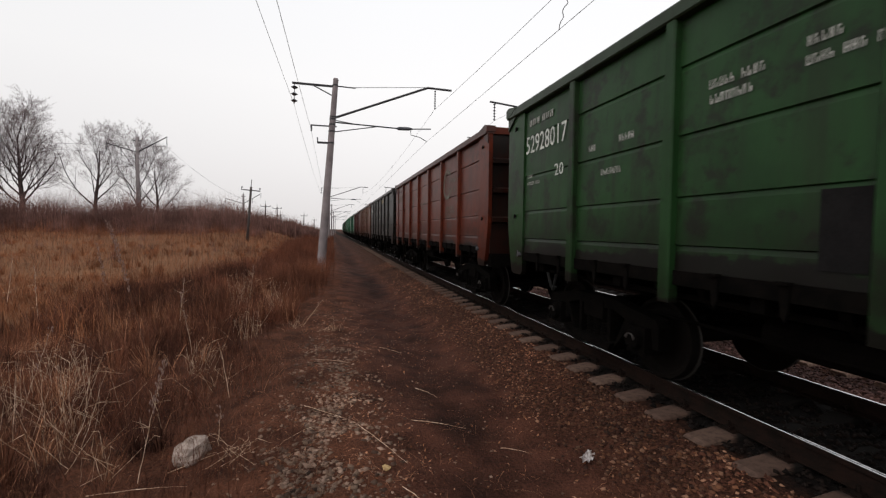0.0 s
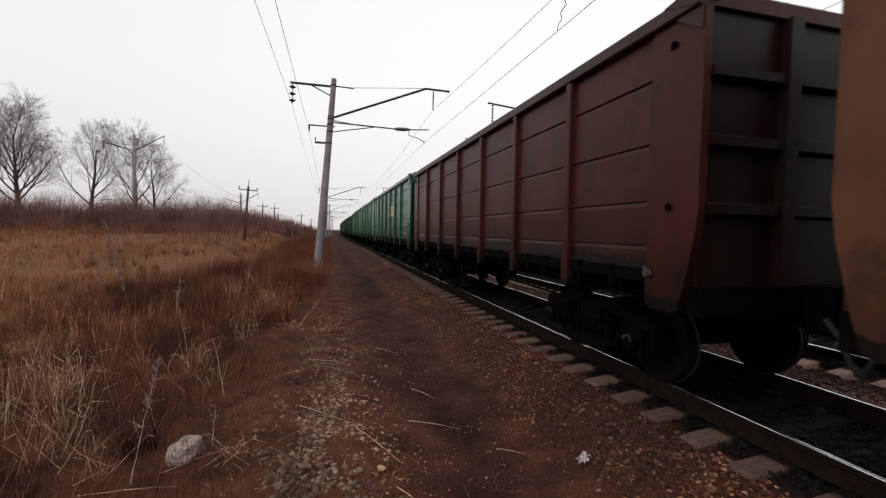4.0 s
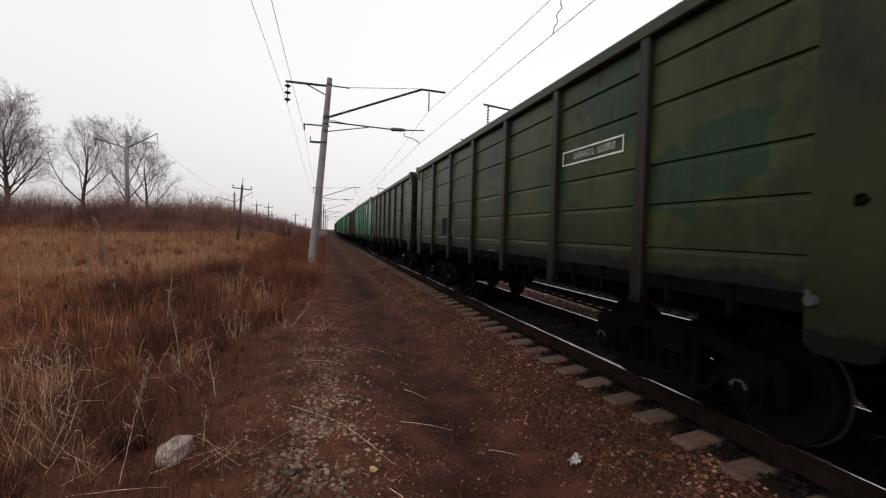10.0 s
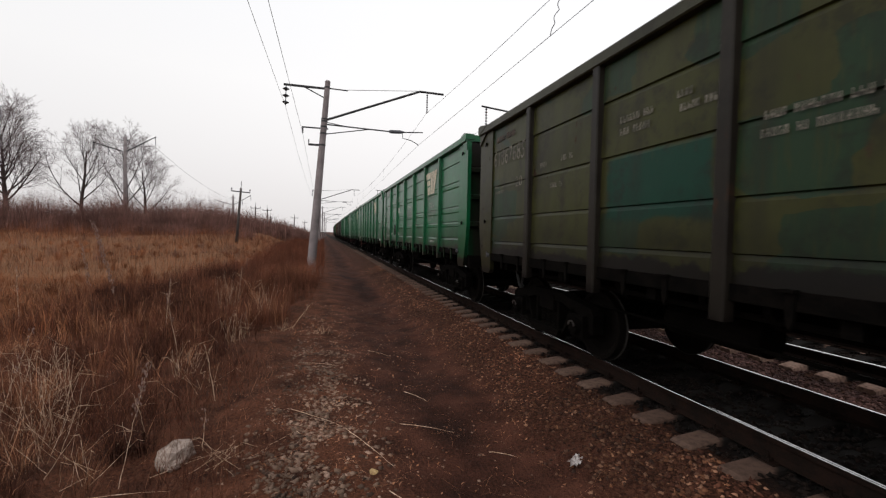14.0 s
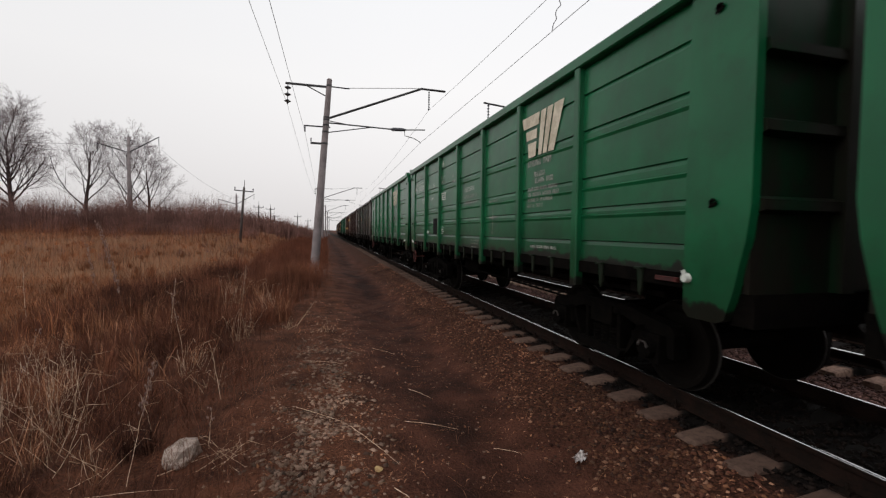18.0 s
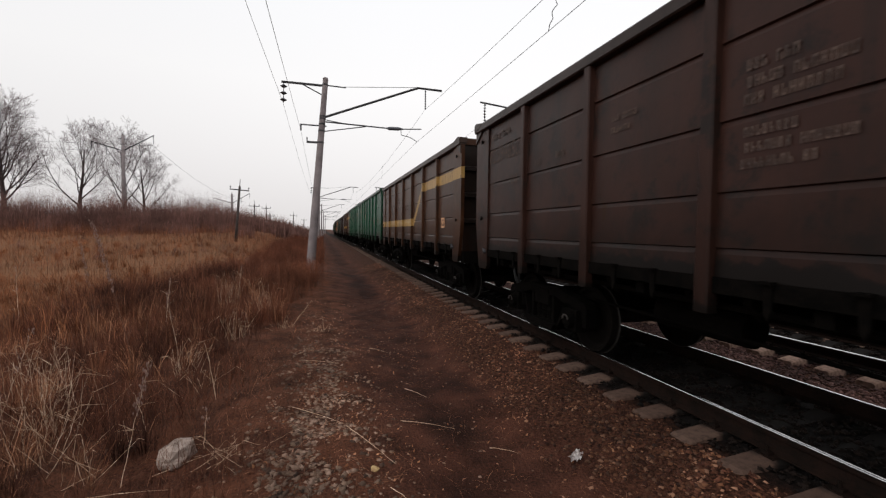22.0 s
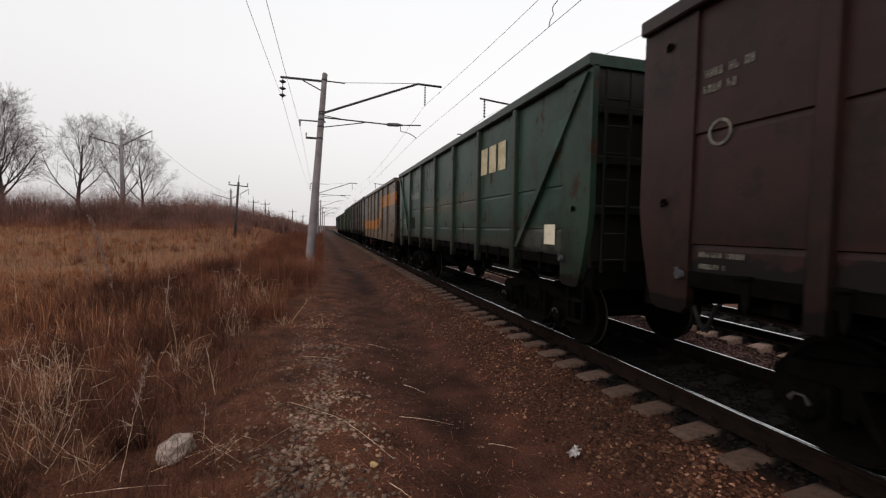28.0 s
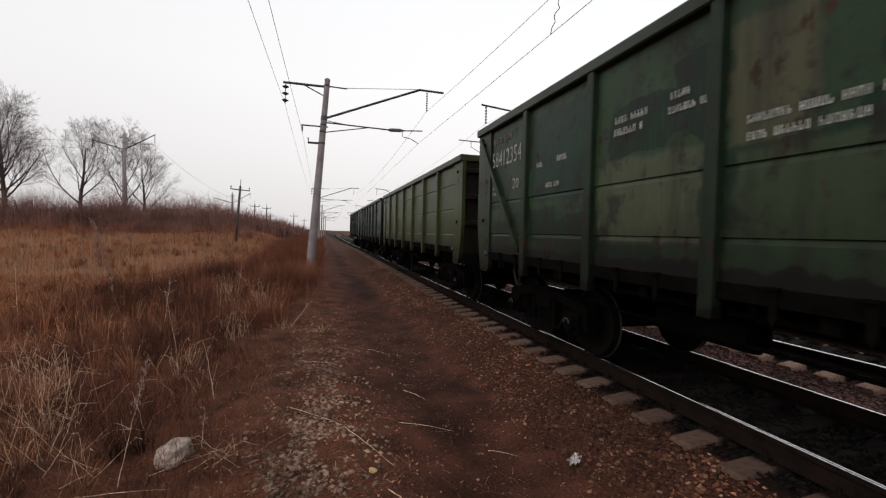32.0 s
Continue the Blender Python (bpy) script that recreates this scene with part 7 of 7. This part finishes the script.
bars(w, MID, -4.8, 2.18, (1.0, 1.1), SOFT_CREAM, 172, height=0.08, pitch=0.12)
bars(w, MID, -3.0, 2.62, (1.05, 0.9, 0.8), SOFT_CREAM, 173, height=0.09, pitch=0.14)
bars(w, MID, -3.1, 2.2, (0.8, 0.6), SOFT_CREAM, 174, height=0.07, pitch=0.11)
plate_logo(w, MID, 2.15, 2.55, 0.46, COPPER)
marks(w, MID, "pale_plate", [bar(-5.95, 1.16, 0.36, 0.22)], COPPER, "small rust-stained plate")
stencil(w, MID, "tare_note", "ТАРА 24", 3.17, 1.68, 0.11, 0.43, CHALK, "stencilled tare note")
w = add(18, MID, "dull maroon-black steel open wagon, heavily soiled", (0.092, 0.038, 0.027), "62594650", DIM, "grey", rust=0.2, dust=0.6)
marks(w, MID, "emblem", ring(-1.28, 3.46, 0.09, 0.03) + [bar(-1.40, 3.42, 0.12, 0.03), bar(-1.40, 3.48, 0.10, 0.03)], COPPER, "small reddish ring emblem")
frame_mark(w, MID, -5.2, 1.72, 0.34, 0.28, COPPER, "orange framed notice", 0.05, (0.10,))
YELLOW = (0.33, 0.20, 0.068)
w = add(19, MID, "brown steel open wagon with a stepped yellow band", (0.132, 0.051, 0.023), "62575250", DIM, "plain", rust=0.2, dust=0.35, stripe=((2.0, 3.07, -1.1, 0.86, 0.13), YELLOW))
frame_mark(w, MID, -4.7, 1.8, 0.34, 0.26, COPPER, "orange framed notice", 0.05, (0.09,))
w = add(20, TALL, "dusty sea-green steel open wagon with cream stencils, darker towards the foot", LEAFY, "61812525", CREAM, "modern_far", rust=0.05, dust=0.4, zones=((-4.2, -3.0, 1.50, 1.92, (0.012, 0.125, 0.098)),))
bars(w, TALL, -2.92, 2.22, (1.35, 0.9, 0.65), CREAM, 203, height=0.10, pitch=0.12)
bars(w, TALL, -4.65, 2.3, (0.8, 0.9), SOFT_CREAM, 204, height=0.10, pitch=0.17)
w = add(21, TALL, "sea-green steel open wagon with a cream gear emblem", LEAFY, "63676944", CREAM, "modern_bare", rust=0.03, dust=0.35)
marks(w, TALL, "gear_emblem", [[(-4.60 - math.cos(a) * 0.15, 3.05 + math.sin(a) * 0.15), (-4.60 - math.cos(a) * 0.20, 3.05 + math.sin(a) * 0.20), (-4.60 - math.cos(a + 0.25) * 0.20, 3.05 + math.sin(a + 0.25) * 0.20), (-4.60 - math.cos(a + 0.25) * 0.15, 3.05 + math.sin(a + 0.25) * 0.15)] for a in (0.8, 1.6, 2.4, 3.1, 3.9, 4.7)] + ring(-4.60, 3.05, 0.16, 0.07, 30, 330), CREAM, "cream gear emblem")
bars(w, TALL, -4.85, 3.0, (0.5,), CREAM, 211, "cream block letters", 0.12)
bars(w, TALL, -4.50, 2.70, (0.7, 0.9, 0.8, 0.6), CREAM, 212, height=0.07, pitch=0.12)
add(22, MID, "brown steel open wagon with a stepped yellow band", (0.145, 0.058, 0.027), "", DIM, "plain", rust=0.2, dust=0.35, stripe=((2.0, 3.07, -1.1, 0.86, 0.13), YELLOW))
w = add(23, CLOSE, "dark maroon steel open wagon with closely spaced posts", (0.078, 0.037, 0.031), "", FADED, "none", rust=0.2, dust=0.5, zones=((-6.0, 6.0, 1.36, 1.66, (0.105, 0.038, 0.030)), (0.2, 1.6, 2.05, 2.35, (0.080, 0.030, 0.024))))
stencil(w, CLOSE, "wagon_number", "68143726", 4.30, 2.75, 0.21, 1.42, SOFT_CREAM, "faded stencilled wagon number")
stencil(w, CLOSE, "stencil_number", "20", 3.16, 2.48, 0.15, 0.21, SOFT_CREAM, "small stencilled figure")
bars(w, CLOSE, 1.52, 1.58, (0.16, 0.16), SOFT, 231, height=0.06, pitch=0.12)
bars(w, CLOSE, 5.98, 3.0, (0.45, 0.35), FADED, 232, height=0.08)
bars(w, CLOSE, 5.98, 1.5, (0.46, 0.3, 0.46), FADED, 233, height=0.05, pitch=0.1)
marks(w, CLOSE, "round_emblem", ring(5.80, 2.53, 0.11, 0.025), FADED, "small round emblem")
w = add(24, BRACED, "scuffed pale green steel open wagon with diagonal braces", (0.054, 0.112, 0.080), "58488180", CHALK, "none", posts=(0.058, 0.086, 0.055), rust=0.50, dust=0.3, zones=((-0.1, 0.65, 2.60, 3.25, (0.016, 0.066, 0.046)), (-0.7, 0.7, 2.08, 2.47, (0.120, 0.110, 0.062)), (1.05, 2.4, 2.50, 3.05, (0.020, 0.072, 0.048)), (1.05, 2.4, 2.08, 2.45, (0.115, 0.108, 0.060)), (-2.4, -1.0, 2.08, 2.5, (0.10, 0.100, 0.060)), (2.8, 4.0, 2.35, 3.1, (0.018, 0.075, 0.050)), (-6.0, -4.5, 1.4, 1.75, (0.16, 0.17, 0.135)), (-4.2, 6.0, 1.38, 1.52, (0.13, 0.125, 0.09)), (5.8, 6.5, 0.9, 3.7, (0.085, 0.155, 0.115)), (-6.6, -6.1, 1.0, 1.5, (0.02, 0.05, 0.035)), (-6.0, -5.6, 2.6, 3.2, (0.075, 0.15, 0.105))))
stencil(w, BRACED, "wagon_number", "58488180", 4.17, 2.65, 0.20, 1.2, SOFT, "white stencilled wagon number")
stencil(w, BRACED, "tare_note", "23.3 т", 5.47, 1.83, 0.13, 0.36, CHALK, "stencilled tare note")
for k in range(3):
    marks(w, BRACED, "block_mark", [bar(-2.68 - 0.43 * k, 2.76, 0.33, 0.22), bar(-2.68 - 0.43 * k, 2.98, 0.33, 0.03), bar(-2.68 - 0.43 * k, 3.01, 0.33, 0.25)], CREAM, "worn cream block")
marks(w, BRACED, "pale_plate", [bar(-5.3, 1.5, 0.3, 0.28)], PLATE, "small pale plate")
load_plate(w, BRACED, 4.11, 1.67, 0.5, 0.38)
w = add(25, PLANKED, "weathered grey-beige open wagon of lapped planks with an orange band", (0.290, 0.203, 0.145), "", CHALK, "none", posts=(0.215, 0.155, 0.116), rust=0.36, dust=0.40, stripe=((1.80, 2.96, -0.80, 0.67, 0.27), (0.30, 0.105, 0.012)))
marks(w, PLANKED, "round_emblem", ring(0.40, 3.15, 0.13, 0.045), CREAM, "cream ring emblem")
bars(w, PLANKED, 0.14, 3.06, (0.56,), SOFT, 254, "pale block letters", 0.15)
stencil(w, PLANKED, "wagon_number", "68356765", 4.24, 2.65, 0.27, 1.25, SOFT, "white stencilled wagon number")
stencil(w, PLANKED, "stencil_number", "20", 3.02, 2.28, 0.16, 0.20, SOFT, "small stencilled figure")
bars(w, PLANKED, 5.8, 3.1, (0.5, 0.4), FADED, 250, height=0.09)
bars(w, PLANKED, 2.2, 2.75, (0.9, 0.8), FADED, 251, height=0.09)
bars(w, PLANKED, -2.89, 2.44, (0.9,), SOFT, 252, height=0.09)
bars(w, PLANKED, -3.0, 2.14, (0.9, 0.95), SOFT, 253, height=0.09)
load_plate(w, PLANKED, -1.84, 1.56, 0.62, 0.50)
part("hand_brake_wheel", HANDWHEEL, REDPAINT, w, "rusty red hand brake wheel", pose(-1.50, 2.82, 0.80))
w = add(26, MID, "charcoal steel open wagon with white stencils", (0.050, 0.030, 0.022), "", CHALK, "none", rust=0.12, dust=0.45)
stencil(w, MID, "wagon_number", "63570501", 5.92, 2.86, 0.25, 1.24, CREAM, "cream stencilled wagon number")
stencil(w, MID, "region_code", "20", 5.06, 2.32, 0.17, 0.22, CHALK, "stencilled region code")
bars(w, MID, 5.62, 3.52, (0.32,), SOFT, 521, height=0.11)
bars(w, MID, 5.92, 2.36, (0.16, 0.30), SOFT, 522, height=0.07, pitch=0.10)
bars(w, MID, 3.76, 2.82, (0.24,), CHALK, 523, height=0.10)
bars(w, MID, 3.26, 2.81, (0.42,), CHALK, 524, height=0.10)
bars(w, MID, 4.12, 2.25, (0.24,), SOFT, 525, height=0.09)
bars(w, MID, 1.74, 3.03, (0.10,), CHALK, 526, height=0.085)
bars(w, MID, 1.80, 2.90, (0.42,), CHALK, 527, height=0.11)
bars(w, MID, 1.80, 3.43, (0.40,), CHALK, 528, height=0.10)
marks(w, MID, "stencilled_ring", ring(1.60, 2.71, 0.075, 0.020, n=20) + [bar(1.62, 2.69, 0.04, 0.04), bar(1.52, 2.70, 0.06, 0.016)], FADED, "pale stencilled ring")["kind"] = "stuff"
marks(w, MID, "owner_emblem", ring(2.46, 3.54, 0.075, 0.018, n=18) + [[(2.50, 3.56), (2.46, 3.49), (2.42, 3.56)]], FADED, "pale ring with a wedge")
bars(w, MID, 2.36, 2.40, (0.14, 0.16, 0.12), FADED, 529, height=0.07, pitch=0.10)
bars(w, MID, 0.60, 2.46, (0.50, 0.80, 0.60), CHALK, 530, height=0.09, pitch=0.12)
bars(w, MID, -3.34, 1.74, (0.34, 0.66), CHALK, 531, height=0.055, pitch=0.075)
load_plate(w, MID, -1.77, 1.62, 0.56, 0.45)
marks(w, MID, "emblem", [bar(0.54 - 0.15 * k, 3.42, 0.10, 0.13) for k in range(6)], COPPER, "row of reddish blocks")
frame_mark(w, MID, -5.2, 1.75, 0.34, 0.28, COPPER, "orange framed notice", 0.05, (0.10,))
w = add(27, BRACED, "patchily repainted green steel open wagon with diagonal braces", (0.058, 0.110, 0.050), "58412354", SOFT, "plain", rust=0.45, dust=0.6, posts=(0.034, 0.066, 0.036), patch=(0.012, 0.040, 0.022), amount=0.42, zones=((-5.93, -4.45, 1.75, 2.52, (0.145, 0.135, 0.080)), (-5.15, -4.5, 3.08, 3.45, (0.014, 0.050, 0.026)), (-4.0, -2.7, 2.72, 3.25, (0.012, 0.045, 0.024)), (-2.4, -1.0, 1.8, 2.9, (0.050, 0.100, 0.048)), (1.0, 2.45, 1.65, 2.55, (0.130, 0.155, 0.085)), (0.1, 0.76, 2.45, 3.4, (0.140, 0.140, 0.075)), (-0.7, 0.7, 1.7, 2.42, (0.070, 0.105, 0.050)), (2.7, 4.1, 2.2, 3.5, (0.018, 0.062, 0.034))))
bars(w, BRACED, -3.04, 2.84, (0.5, 0.4, 0.55), SOFT, 272, height=0.08, pitch=0.12)
marks(w, BRACED, "pale_plate", [bar(-5.40, 1.68, 0.38, 0.25)], FADED, "pale notice ground")
frame_mark(w, BRACED, -5.44, 1.71, 0.26, 0.19, COPPER, "pinkish framed notice", 0.022, (), 0.004)
marks(w, BRACED, "black_board", [bar(-5.12, 1.68, 0.24, 0.24)], BOARD, "black painted square for chalk notes")
add(28, LOW, "faded yellow-green steel open wagon", (0.098, 0.125, 0.042), "", FADED, "plain", rust=0.3, dust=0.3)
add(29, LOW, "dark green-grey steel open wagon", (0.030, 0.058, 0.046), "", FADED, "plain", rust=0.3, dust=0.4)
add(30, LOW, "dark green-grey steel open wagon at the end of the train", (0.028, 0.044, 0.038), "", FADED, "plain", rust=0.3, dust=0.4)


# ---- how the train runs ----
SLACK = {25: 0.16, 14: -0.08, 10: 0.04, 21: 0.05}   # play in the couplings


def centre(n, t):
    return SLACK.get(n, 0.0) + START + n * WAGON - run(t) + HALF


def turned(n, t):
    """Pose of a wagon that follows the line on its two bogies."""
    y = centre(n, t)
    a, b = bend(y - 4.325), bend(y + 4.325)
    return pose(TRACK + (a + b) / 2, y, 0, 0, 0, -math.degrees(math.atan2(b - a, 8.65)))


def motions():
    for n, w in wagons.items():
        walk(w, [(float(t), turned(n, float(t))) for t in range(33)])
    for ws, n, along in WHEELSETS:
        base = ws.matrix_basis.translation.copy()
        rows, first, last = [], None, None
        for f in range(0, 32 * FPS + 1):
            t = f / FPS
            y = centre(n, t) + along
            if -4 < y < 26:
                a = math.degrees(run(t) / 0.475)
                first = a if first is None else first
                last = a
                rows.append((t, pose(*base, a)))
        if rows and rows[0][0] > 0:
            rows.insert(0, (0.0, pose(*base, first)))
        if rows and rows[-1][0] < 32:
            rows.append((32.0, pose(*base, last)))
        if not rows:
            rows = [(0.0, pose(*base)), (32.0, pose(*base))]
        walk(ws, rows)


motions()
